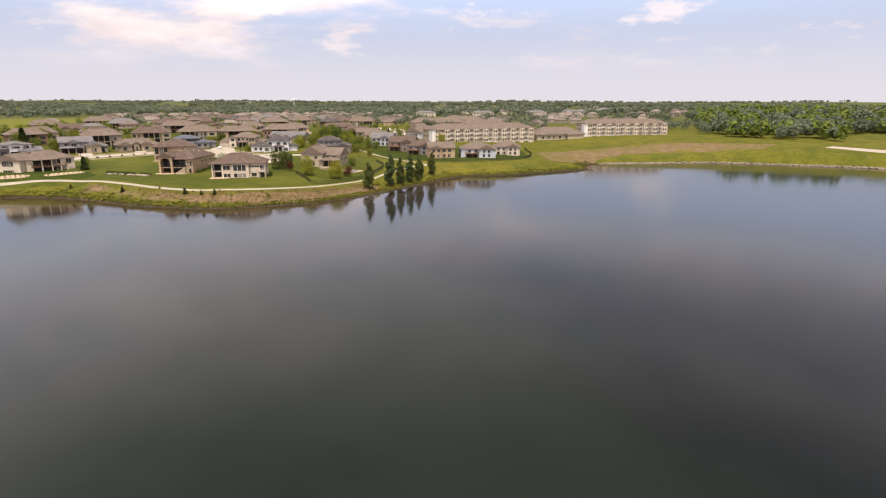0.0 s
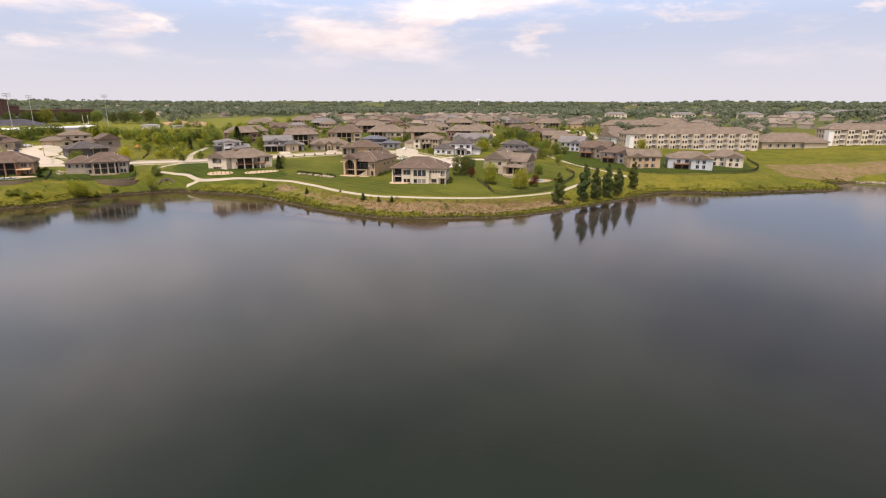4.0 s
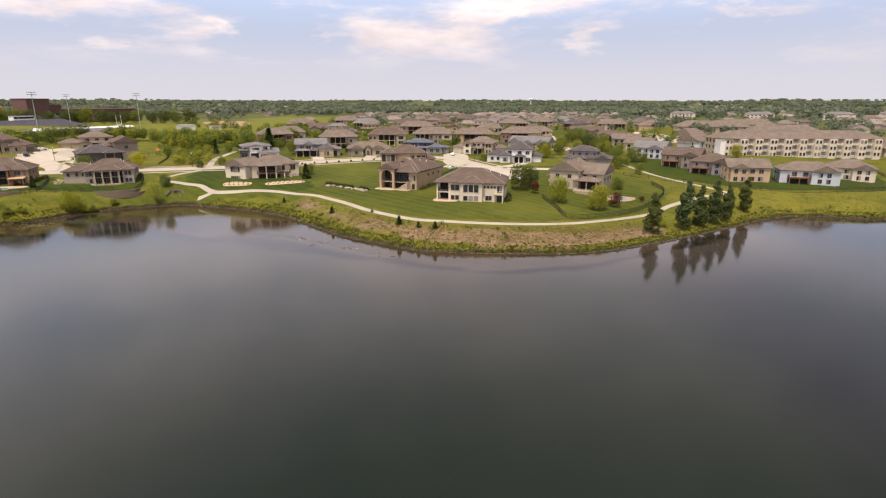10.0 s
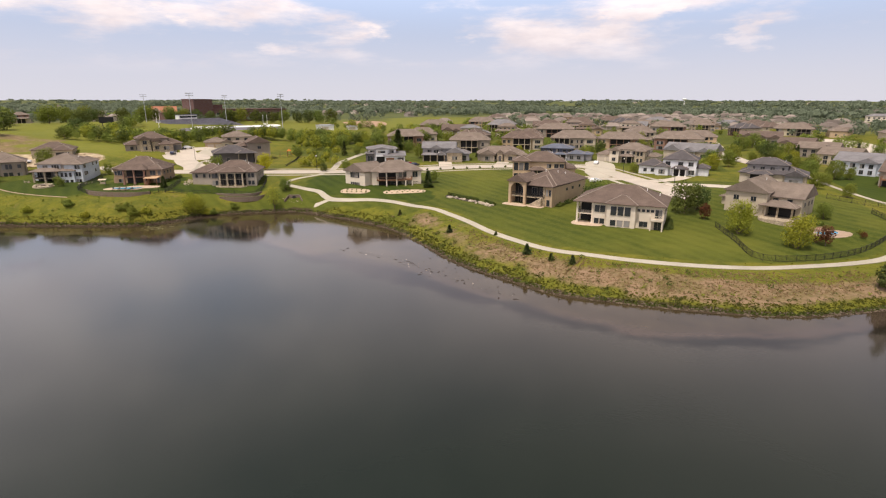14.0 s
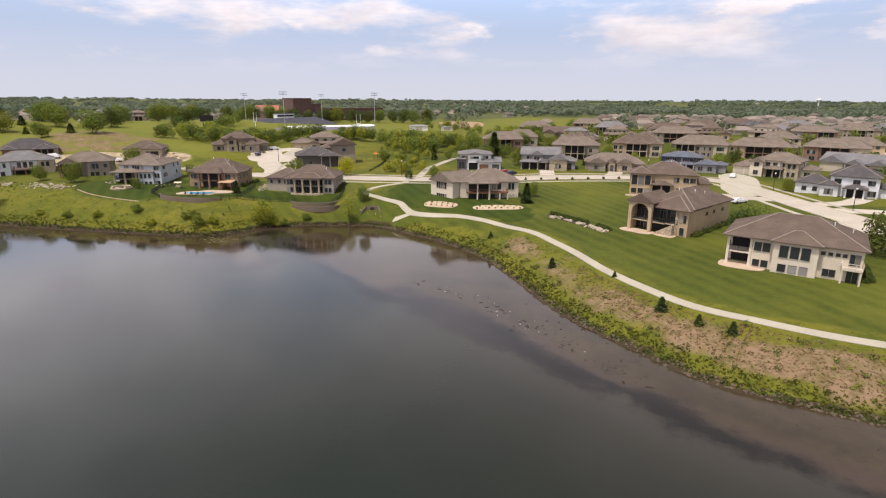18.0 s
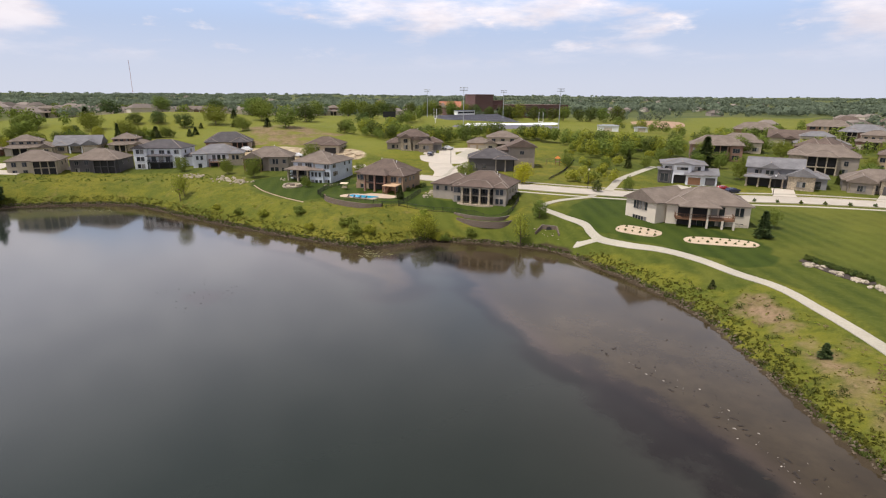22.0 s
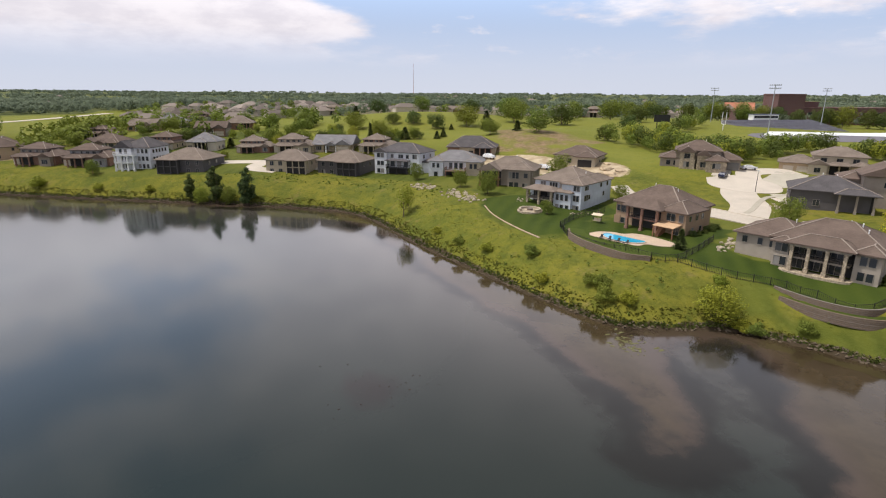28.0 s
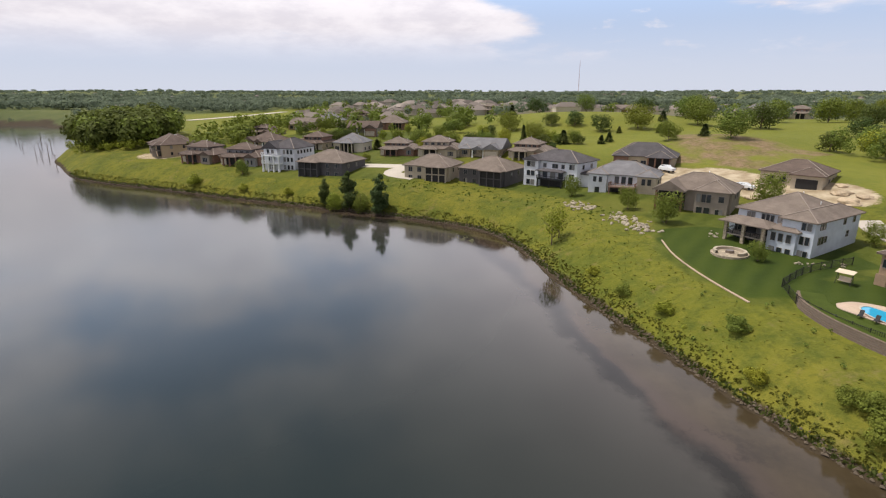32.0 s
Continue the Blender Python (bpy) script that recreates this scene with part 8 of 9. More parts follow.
def retaining(pts, z, label, courses=8, fill=3.4, group="retaining walls"):
    """A curved wall of stacked block courses, each set back a little."""
    line = catmull(pts, 8)
    way = np.gradient(line, axis=0)
    way /= np.linalg.norm(way, axis=1)[:, None]
    side = np.stack([way[:, 1], -way[:, 0]], -1)
    w = tagged(new("retaining_wall"), label, "retaining wall", group)
    for c in range(courses):
        z1 = z - c * 0.28
        bm = bmesh.new()
        off = 0.05 + c * 0.035 + 0.02 * (c % 2)
        outer, inner = line + side * off, line - side * 0.3
        rows = [[bm.verts.new((*p, h)) for p in ring] for ring, h in ((inner, z1 - 0.27), (outer, z1 - 0.27), (outer, z1), (inner, z1))]
        for a, b in zip(rows, rows[1:] + rows[:1]):
            for i in range(len(line) - 1):
                bm.faces.new((a[i], a[i + 1], b[i + 1], b[i]))
        bmesh.ops.recalc_face_normals(bm, faces=bm.faces)
        part("course", bm, M["block"], w)
    # turf filled in behind the wall
    bm = bmesh.new()
    a, b = [bm.verts.new((*p, z - 0.06)) for p in line - side * 0.28], [bm.verts.new((*p, z - 0.04)) for p in line - side * fill]
    for i in range(len(line) - 1):
        bm.faces.new((a[i], a[i + 1], b[i + 1], b[i]))
    bmesh.ops.recalc_face_normals(bm, faces=bm.faces)
    part("backfill", bm, M["turf"], w, "strip of mown turf behind the wall")


retaining([(-158.5, 244.6), (-155, 242.6), (-151, 241.8), (-146, 241.8), (-138, 243.4), (-134.5, 246.5)], 7.72, "curved brown block retaining wall below the pool", 7)
retaining([(-119, 258.9), (-115.5, 258.9), (-112, 259.4), (-109, 260.5), (-106.6, 262.6), (-105.9, 265.5), (-106.6, 269.5)], 5.8, "curved upper tier of brown block wall below the lawn", 5, 2.6)
retaining([(-116.8, 257.5), (-113, 257.8), (-109.5, 258.6), (-106.2, 260.4), (-104.2, 263), (-104.3, 266)], 4.95, "curved lower tier of brown block wall under the lawn", 6, 1.4)


def pool(x, y, z, turn, long, wide, label, seats=6, tone="timber", side=1):
    p = empty("swimming_pool", pose(x, y, z, 0, 0, turn), label, "pool", "pools")
    ring = []
    for k in range(28):
        a = 2 * math.pi * k / 28
        pinch = 1 - 0.42 * math.exp(-((math.sin(a) - 1) ** 2) * 4)
        ring.append((math.cos(a) * long / 2, math.sin(a) * wide / 2 * pinch + 0.25 * math.cos(2 * a)))
    bm = bmesh.new()
    for f, h in ((1.0, 0.16),):
        bm.faces.new([bm.verts.new((u * f, v * f, h)) for u, v in ring])
    part("water", bm, M["pool"], p, "bright turquoise pool water")
    bm = bmesh.new()
    ins = [bm.verts.new((u, v, 0.24)) for u, v in ring]
    rim = [bm.verts.new((u * 1.05, v * 1.09, 0.24)) for u, v in ring]
    low = [bm.verts.new((u, v, -0.4)) for u, v in ring]
    for k in range(28):
        q = (k + 1) % 28
        bm.faces.new((ins[k], rim[k], rim[q], ins[q]))
        bm.faces.new((low[k], ins[k], ins[q], low[q]))
    part("coping", bm, M["concrete"], p)
    for k in range(seats):
        u = -long / 2 + long * k / max(1, seats - 1)
        c = empty("sun_lounger", pose(x, y, z + 0.2, 0, 0, turn) @ pose(u * 0.6, side * (wide / 2 + 1.1), 0, 0, 0, random.uniform(-25, 25)), "low sun lounger on the pool deck", "lounger", "pool loungers")
        c.scale = (0.75, 0.75, 0.75)
        bm = bmesh.new()
        box(bm, -0.33, 0.33, -0.9, 0.5, 0.28, 0.36)
        part("seat", bm, M[tone], c)
        bm = bmesh.new()
        box(bm, -0.33, 0.33, 0, 0.75, -0.04, 0.04, pose(0, 0.5, 0.32, 50))
        part("backrest", bm, M[tone], c)
        for sx in (-0.28, 0.28):
            for sy in (-0.8, 0.4):
                bm = bmesh.new()
                box(bm, sx - 0.03, sx + 0.03, sy - 0.03, sy + 0.03, -0.1, 0.28)
                part("leg", bm, M["rail"], c)


slab("patio", [(-153.2, 246.4), (-153.6, 249.2), (-152, 251.8), (-150.2, 252.8), (-149.4, 255.4), (-146, 257), (-140.8, 257.6), (-138.6, 256.2), (-139.4, 253.6), (-141.8, 251.8), (-141.4, 249.4), (-144.4, 247.7), (-149, 246.2), (-151.6, 245.5)], M["pale_paver"], "tan paved pool deck on the terrace", "patio", 0.1)
pool(-147, 250.2, 7.62, 20, 9.4, 5.0, "kidney-shaped turquoise swimming pool on a terrace", 4, "shade", -1)
slab("patio", [(57, 247.5), (64.5, 247.5), (68, 253.5), (60, 256)], M["paver"], "tan paved deck round the garden pool", "patio", 0.1)
pool(62, 251, 4.55, 30, 6.4, 3.2, "small pale blue garden pool", 6, "brick")
for x, y, hh in ((57, 243.5, 2.4), (69, 249, 2.0), (70, 253, 1.8), (56, 250, 2.2), (63, 258.5, 1.8)):
    tree("red" if hh > 1.9 else "bush", x, y, hh, 1.2, 0, "shrubs round the garden pool")


def garden_swing(x, y, turn):
    g = empty("garden_swing", pose(x, y, gz(x, y), 0, 0, turn), "pale canopied garden swing on the lawn", "garden swing")
    for u in (-1.0, 1.0):
        bm = bmesh.new()
        limb(bm, (u, -0.6, -0.1), (u, 0, 1.9), 0.04, 0.04)
        limb(bm, (u, 0.6, -0.1), (u, 0, 1.9), 0.04, 0.04)
        part("stand", bm, M["rail"], g)
    bm = bmesh.new()
    box(bm, -1.2, 1.2, -0.7, 0.7, -0.04, 0.04, pose(0, 0, 1.95, 12))
    part("canopy", bm, M["canvas"], g)
    bm = bmesh.new()
    box(bm, -0.85, 0.85, -0.3, 0.3, 0.45, 0.56)
    part("seat", bm, M["canvas"], g)
    bm = bmesh.new()
    box(bm, -0.85, 0.85, -0.05, 0.05, 0, 0.6, pose(0, 0.32, 0.5, -15))
    part("backrest", bm, M["canvas"], g)


garden_swing(-160.5, 253.5, 30)


# ---- rocks, beds, culvert ----
def rock_mesh(seed):
    r = random.Random(seed)
    bm = bmesh.new()
    bmesh.ops.create_icosphere(bm, subdivisions=1, radius=0.5)
    for v in bm.verts:
        v.co *= r.uniform(0.7, 1.2)
        v.co.z *= 0.65
    mesh = bpy.data.meshes.new("rock")
    bm.to_mesh(mesh)
    bm.free()
    mesh.materials.append(M["rock"])
    return mesh


ROCKS = [rock_mesh(s) for s in range(6)]


def rocks(n, where, size, label, group, seed):
    r = random.Random(seed)
    for _ in range(n):
        x, y = where(r)
        ob = tagged(attach("boulder", r.choice(ROCKS), None, pose(x, y, gz(x, y) + 0.1, r.uniform(-20, 20), r.uniform(-20, 20), r.uniform(0, 360))), label, "boulder", group)
        s = r.uniform(*size)
        ob.scale = (s, s * r.uniform(0.7, 1.2), s)


def along(ax, ay, bx, by, spread):
    def where(r):
        u = r.random()
        return ax + (bx - ax) * u + r.gauss(0, spread), ay + (by - ay) * u + r.gauss(0, spread)
    return where


rocks(34, along(-40.5, 270.6, -30, 265.4, 0.6), (0.6, 1.6), "pale limestone boulder in a lawn bed", "boulders in the lawn bed", 1)
rocks(26, along(-28.4, 263.6, -24, 259.8, 0.5), (0.7, 1.8), "pale limestone boulder in a short row", "boulders in a row", 2)
rocks(60, along(-224, 230, -216, 232, 1.3), (0.4, 1.15), "weathered pale rock on the bank", "rocks on the bank", 3)
rocks(110, along(-208, 235, -193, 237.5, 1.5), (0.4, 1.2), "weathered pale rock on the bank", "rocks on the bank", 4)
rocks(14, along(-171, 252, -168, 262, 0.6), (0.3, 0.8), "tan landscaping rock beside a fence", "landscaping rocks", 5)
rocks(34, along(-133.6, 262, -136.5, 269, 0.9), (0.4, 1.15), "tan landscaping rock by a waterfall bed", "landscaping rocks", 6)
rocks(12, along(-190, 249, -186, 247, 0.7), (0.3, 0.8), "tan landscaping rock by the steps", "landscaping rocks", 7)
rocks(26, along(-155.5, 303.5, -150, 299, 0.9), (0.35, 1.0), "tan landscaping rock on a slope", "landscaping rocks", 8)
rocks(10, along(-97, 267, -91, 265, 0.7), (0.25, 0.6), "grey riprap stone by the culvert", "culvert stones", 9)


def bed(ax, ay, bx, by, wide, n, seed):
    c, a = ((ax + bx) / 2, (ay + by) / 2), math.atan2(by - ay, bx - ax)
    half = math.hypot(bx - ax, by - ay) / 2
    ring = []
    for k in range(10):
        t = 2 * math.pi * k / 10
        u, v = math.copysign(abs(math.cos(t)) ** 0.7, math.cos(t)) * half, math.copysign(abs(math.sin(t)) ** 0.7, math.sin(t)) * wide / 2
        ring.append((c[0] + u * math.cos(a) - v * math.sin(a), c[1] + u * math.sin(a) + v * math.cos(a)))
    slab("planting_bed", ring, M["mulch"], "pale gravel planting bed with dark shrubs", "planting bed", 0.12)
    r = random.Random(seed)
    for k in range(n):
        u = (k + 0.5) / n * 2 - 1
        v = (0.9 if k % 2 else -0.9) * wide * 0.24
        x, y = c[0] + u * half * 0.9 * math.cos(a) - v * math.sin(a), c[1] + u * half * 0.9 * math.sin(a) + v * math.cos(a)
        tree("bush", x, y, r.uniform(0.6, 0.95), 0.9, 2, "shrubs in the beds")


bed(-78.5, 272, -67.5, 271, 4.6, 11, 1)
bed(-62.5, 270.6, -49, 276, 5.0, 15, 2)
slab("planting_bed", [(-41, 271), (-36, 267.5), (-30, 264.5), (-29, 267), (-35, 270.5), (-40, 273)], material("dark_mulch", (0.06, 0.045, 0.035), 0.95, mottled(0.3)), "dark mulch bed with boulders and shrubs", "planting bed", 0.1)
for k in range(14):
    tree("bush", -40 + k * 0.8, 272.6 - k * 0.45, 1.75, 1.0, 2, "shrubs in the beds")
for k in range(8):
    tree("bush", -26.4 + k * 0.45, 264.6 - k * 0.5, 1.75, 1.0, 2, "shrubs in the beds")


def culvert():
    c = empty("culvert", pose(-94, 267, gz(-94, 267) - 0.5, 0, 0, 20), "concrete culvert outfall with a dark round pipe", "culvert")
    c.scale = (0.8, 0.8, 0.8)
    bm = bmesh.new()
    box(bm, -2.2, 2.2, 0, 0.4, -0.6, 2.0)
    part("headwall", bm, M["block"], c)
    for s in (-1, 1):
        bm = bmesh.new()
        faces(bm, [(s * 2.2, 0, -0.6), (s * 3.6, -2.6, -0.6), (s * 3.6, -2.6, 0.2), (s * 2.2, 0, 2.0), (s * 2.5, 0.1, -0.6), (s * 3.9, -2.5, -0.6), (s * 3.9, -2.5, 0.2), (s * 2.5, 0.1, 2.0)],
              [(0, 1, 2, 3), (7, 6, 5, 4), (3, 2, 6, 7), (1, 5, 6, 2), (0, 3, 7, 4)])
        part("wing_wall", bm, M["block"], c)
    # a capped plug; the dark inside of the pipe is put into its colour
    bm = bmesh.new()
    bmesh.ops.create_cone(bm, segments=20, radius1=0.85, radius2=0.85, depth=0.5, cap_ends=True, matrix=pose(0, 0.1, 0.7, 90))
    part("pipe", bm, M["shade"], c)


culvert()


def play_set(x, y):
    p = empty("play_set", pose(x, y, gz(x, y), 0, 0, 35), "timber play tower with a yellow slide and orange roof", "play set")
    gold, orange = material("slide_plastic", (0.6, 0.38, 0.03), 0.4, mottled(0.1)), material("canvas_roof", (0.5, 0.16, 0.03), 0.8, mottled(0.12))
    for u in (-0.8, 0.8):
        for v in (-0.8, 0.8):
            bm = bmesh.new()
            box(bm, u - 0.06, u + 0.06, v - 0.06, v + 0.06, -0.1, 2.7)
            part("post", bm, M["timber"], p)
    bm = bmesh.new()
    box(bm, -0.86, 0.86, -0.86, 0.86, 1.3, 1.4)
    part("platform", bm, M["timber"], p)
    bm = bmesh.new()
    bmesh.ops.create_cone(bm, segments=4, radius1=1.5, radius2=0.05, depth=1.0, cap_ends=True, matrix=pose(0, 0, 3.2, 0, 0, 45))
    part("roof", bm, orange, p)
    bm = bmesh.new()
    for v in (-0.3, 0.3):
        faces(bm, [(0.86, v, 1.4), (3.2, v, 0.1), (3.2, v, 0.35), (0.86, v, 1.65)], [(0, 1, 2, 3)])
    faces(bm, [(0.86, -0.3, 1.4), (3.2, -0.3, 0.1), (3.2, 0.3, 0.1), (0.86, 0.3, 1.4)], [(0, 1, 2, 3)])
    bmesh.ops.solidify(bm, geom=bm.faces[:], thickness=0.05)
    part("slide", bm, gold, p)
    bm = bmesh.new()
    limb(bm, (-0.8, 0, 2.4), (-4.2, 0, 2.4), 0.06, 0.06)
    for s in (-0.9, 0.9):
        limb(bm, (-4.2, 0, 2.4), (-4.4, s, 0), 0.06, 0.06)
    part("swing_frame", bm, M["timber"], p)
    for u in (-1.8, -3.1):
        bm = bmesh.new()
        box(bm, u - 0.25, u + 0.25, -0.12, 0.12, 0.5, 0.55)
        for q in (-0.22, 0.22):
            limb(bm, (u + q, 0, 0.52), (u + q, 0, 2.4), 0.015, 0.015, 4)
        part("swing", bm, gold, p)


play_set(-136, 338)


def firepit(x, y):
    p = empty("fire_pit", pose(x, y, gz(x, y)), "round stone fire pit on a ring patio", "fire pit")
    bm = bmesh.new()
    bmesh.ops.create_cone(bm, segments=24, radius1=3.2, radius2=3.2, depth=0.5, cap_ends=True, matrix=pose(0, 0, 0.0))
    part("patio", bm, M["stone"], p)
    bm = bmesh.new()
    n = 20
    for r0, r1, z in ((2.3, 2.8, 0.75),):
        a = [bm.verts.new((r0 * math.cos(k * 0.25), r0 * math.sin(k * 0.25), z)) for k in range(n)]
        b = [bm.verts.new((r1 * math.cos(k * 0.25), r1 * math.sin(k * 0.25), z)) for k in range(n)]
        la, lb = [bm.verts.new((v.co.x, v.co.y, 0.1)) for v in a], [bm.verts.new((v.co.x, v.co.y, 0.1)) for v in b]
        for k in range(n - 1):
            bm.faces.new((a[k], a[k + 1], b[k + 1], b[k]))
            bm.faces.new((la[k], la[k + 1], a[k + 1], a[k]))
            bm.faces.new((lb[k + 1], lb[k], b[k], b[k + 1]))
    bmesh.ops.recalc_face_normals(bm, faces=bm.faces)
    part("seat_wall", bm, M["rock"], p)
    bm = bmesh.new()
    bmesh.ops.create_cone(bm, segments=16, radius1=0.8, radius2=0.7, depth=0.5, cap_ends=True, matrix=pose(0, 0, 0.45))
    part("pit", bm, M["block"], p)


firepit(-177, 245.2)


# ---- drives, cars, street furniture ----
for pts, wd in (([(-150, 287), (-160, 283), (-172, 280), (-184, 281), (-192, 284)], 5.0), ([(21, 312), (12, 314), (2, 318)], 6.0), ([(8, 342), (6, 356), (6, 366)], 5.5), ([(28, 297), (30, 287), (30, 279)], 5.5),
                ([(24, 306), (34, 312), (40, 322)], 5.5), ([(-92, 306), (-88, 316), (-84, 330)], 5.0), ([(-56, 331), (-58, 338), (-60, 345)], 6.0), ([(-34, 342), (-34, 349), (-34, 354)], 5.5), ([(-12, 350), (-9, 360), (-8, 368)], 5.5),
                ([(-178, 320), (-184, 328), (-182, 344)], 7.0), ([(-160, 310), (-154, 308), (-150, 311)], 4.0), ([(-183, 314), (-190, 322), (-196, 325)], 5.0), ([(76, 425), (62, 424), (54, 430)], 5.0), ([(76, 395), (64, 392), (54, 392)], 5.0),
                ([(-262, 214), (-280, 196), (-288, 176), (-300, 150), (-322, 118)], 6.0), ([(-285, 188), (-275, 182), (-268, 190)], 6.0)):
    strip("driveway", pts, wd, M["concrete"], "pale concrete driveway", "driveway", 0.06)
strip("road", [(365, 222), (372, 192), (392, 170)], 10, M["concrete"], "pale gravel road beyond the field", "road", 0.06)
strip("road", [(-546, 11), (-575, 30), (-640, 70)], 9, M["concrete"], "distant pale highway", "road", 0.3)
slab("parking_lot", [(140, 440), (170, 450), (178, 520), (150, 540), (130, 500)], M["concrete"], "wide pale concrete parking lot", "parking lot", 0.1)


def car(x, y, turn, paint, label, tall=1.5, long=4.6):
    c = empty("car", pose(x, y, gz(x, y) + 0.12, 0, 0, turn), label, "car", "parked cars")
    prof = [(-0.5, 0.25), (-0.5, 0.62), (-0.44, 0.66), (-0.34, 0.96), (0.1, 1.0), (0.24, 0.7), (0.48, 0.62), (0.5, 0.3)]
    bm = bmesh.new()
    rows = []
    for w, f in ((-0.9, 0.96), (-0.86, 1), (0.86, 1), (0.9, 0.96)):
        rows.append([bm.verts.new((u * long * f, w * (0.82 if v > 0.7 else 1), v * tall)) for u, v in prof])
    for a, b in zip(rows, rows[1:]):
        for k in range(len(prof)):
            q = (k + 1) % len(prof)
            bm.faces.new((a[k], a[q], b[q], b[k]))
    bm.faces.new(rows[0][::-1])
    bm.faces.new(rows[-1])
    bmesh.ops.recalc_face_normals(bm, faces=bm.faces)
    part("body", bm, paint, c)
    bm = bmesh.new()
    for s in (-1, 1):
        faces(bm, [(-0.3 * long, s * 0.78, 0.92 * tall), (0.08 * long, s * 0.78, 0.92 * tall), (0.18 * long, s * 0.86, 0.7 * tall), (-0.4 * long, s * 0.86, 0.7 * tall)], [(0, 1, 2, 3)])
    part("window", bm, M["glass"], c)
    for u in (-0.31, 0.31):
        for s in (-0.8, 0.8):
            bm = bmesh.new()
            bmesh.ops.create_cone(bm, segments=14, radius1=0.33, radius2=0.33, depth=0.22, cap_ends=True, matrix=pose(u * long, s, 0.33, 90))
            part("wheel", bm, M["tyre"], c)


car(-182, 314, 120, M["car_dark"], "dark blue car parked on the turning circle")
car(-189, 325, 60, M["car_white"], "white car parked by a driveway")
car(-186, 329, 65, M["car_white"], "white car parked by a driveway")
car(-224, 277, 30, M["car_white"], "white pickup parked on bare earth", 1.7, 5.2)
car(-250, 268, 20, M["car_white"], "white van parked on bare earth", 2.1, 5.4)
car(-73, 331, 60, M["car_red"], "red car parked by a modern house")
car(-70, 330, 60, M["car_dark"], "dark car parked by a modern house")
car(7, 306, 40, M["car_white"], "white car in a driveway")
car(8, 360, 80, M["car_white"], "white car in a driveway")


def street_lamp(x, y):
    s = empty("street_lamp", pose(x, y, gz(x, y)), "slim dark street lamp by the kerb", "street lamp", "street lamps")
    bm = bmesh.new()
    limb(bm, (0, 0, -0.3), (0, 0, 5.6), 0.1, 0.06, 7)
    part("pole", bm, M["rail"], s)
    bm = bmesh.new()
    bmesh.ops.create_cone(bm, segments=10, radius1=0.16, radius2=0.28, depth=0.45, cap_ends=True, matrix=pose(0, 0, 5.8))
    part("lantern", bm, M["trim"], s)


for x, y in ((-167, 310), (-104, 304), (-60, 334), (-22, 352), (18, 330), (33, 300)):
    street_lamp(x, y)
for k in range(7):
    tree("bush", -62 + k * 5.2, 322.5 + k * 2.6, 1.6, 0.8, 2, "street hedge shrubs")

# dead drowned trees at the end of the lake
for k, (x, y) in enumerate([(-462, -63), (-427, -33), (-437, -32), (-522, -107), (-489, -68), (-408, -14), (-384, 4), (-470, -50), (-500, -90), (-450, -45), (-415, -22), (-540, -100)]):
    d = empty("dead_tree", pose(x, y, -0.5, 0, 0, k * 37), "bare grey dead tree standing in water", "dead tree", "drowned trees")
    attach("trunk", trunk_mesh(5 + (k * 1.7) % 4, 0.16, 60 + k, 0.45, 4, 0.16), d)

# foundation shrubs beside the two nearest houses
for (hx, hy, turn), spots in (((11.5, 242.6, -11), [(11.9 + 0.5 * (k % 2), 1.5 + k * 1.3) for k in range(9)]), ((-13.8, 263.4, -24), [(8.6, 4 + k * 1.5) for k in range(12)]), ((-120, 265.8, 22), [(11.4, 2 + k * 1.4) for k in range(8)]), ((-150.9, 258.4, 18), [(9.8 + 0.6 * (k % 2), 3 + k * 1.3) for k in range(8)])):
    for u, v in spots:
        p = pose(hx, hy, 0, 0, 0, turn) @ Vector((u, v, 0))
        tree("bush", p.x, p.y, 1.5 + 0.5 * math.sin(u * 7 + v * 3), 1.2, 2, "foundation shrubs")
for x, y, hh in ((-13.8 + 19, 263.4 + 7, 7.0), (-13.8 + 23, 263.4 + 9, 5.5)):
    tree("dark", x, y, hh, 1.0, group="garden trees")
strip("lawn_edging", [(-187, 237.2), (-180, 235.9), (-173.6, 235.6), (-166, 235.9), (-157.5, 236.7)], 0.28, M["paver"], "low pale stone edging of the lawn", "edging", 0.14)

# small trees between the houses
_g = random.Random(31)
_spots = [(o.matrix_basis.translation.x, o.matrix_basis.translation.y) for o in bpy.data.objects if o.name.startswith(("house", "townhouse", "apartment"))]
_made, _rear = 0, []
while _made < 300:
    x, y = _g.uniform(-120, 180), _g.uniform(330, 700)
    if _made % 4 == 0:
        x, y = _g.uniform(-440, -290), _g.uniform(100, 260)
    near = min(math.hypot(x - a, y - b) for a, b in _spots)
    road = min(math.hypot(x - a, y - b) for a, b in catmull(ROAD, 3))
    if near < 12 or road < 7 or near > 45:
        continue
    _made += 1
    if y > 430:
        _rear.append((x, y, _g.uniform(4, 8)))
    else:
        tree(_g.choice(("leaf", "leaf", "leaf", "dark", "pine", "willow", "bush")), x, y, _g.uniform(3.5, 8), 1.0, group="neighbourhood trees")
wood("garden_woods", _rear, M["leaf"], "garden trees between the rear houses", 160, 0.6, 14)

# young trees down the hollow between the rear gardens
for k, (x, y) in enumerate([(104.4, 570.2), (85.5, 444.2), (110.6, 551.9), (96.3, 463.2), (122.5, 565.0), (105.5, 462.0), (95.1, 403.2), (137.6, 560.1), (111.1, 461.3), (90.8, 352.4), (86.2, 319.9), (95.4, 381.8), (57.6, 367.5), (117.2, 535.6), (130.1, 562.6), (175.0, 486.2), (169.2, 499.6), (150.9, 509.1)]):
    tree(("leaf", "dark", "leaf", "willow")[k % 4], x, y, 4.5 + (k * 1.7) % 3.4, 1.0, group="trees in the hollow")

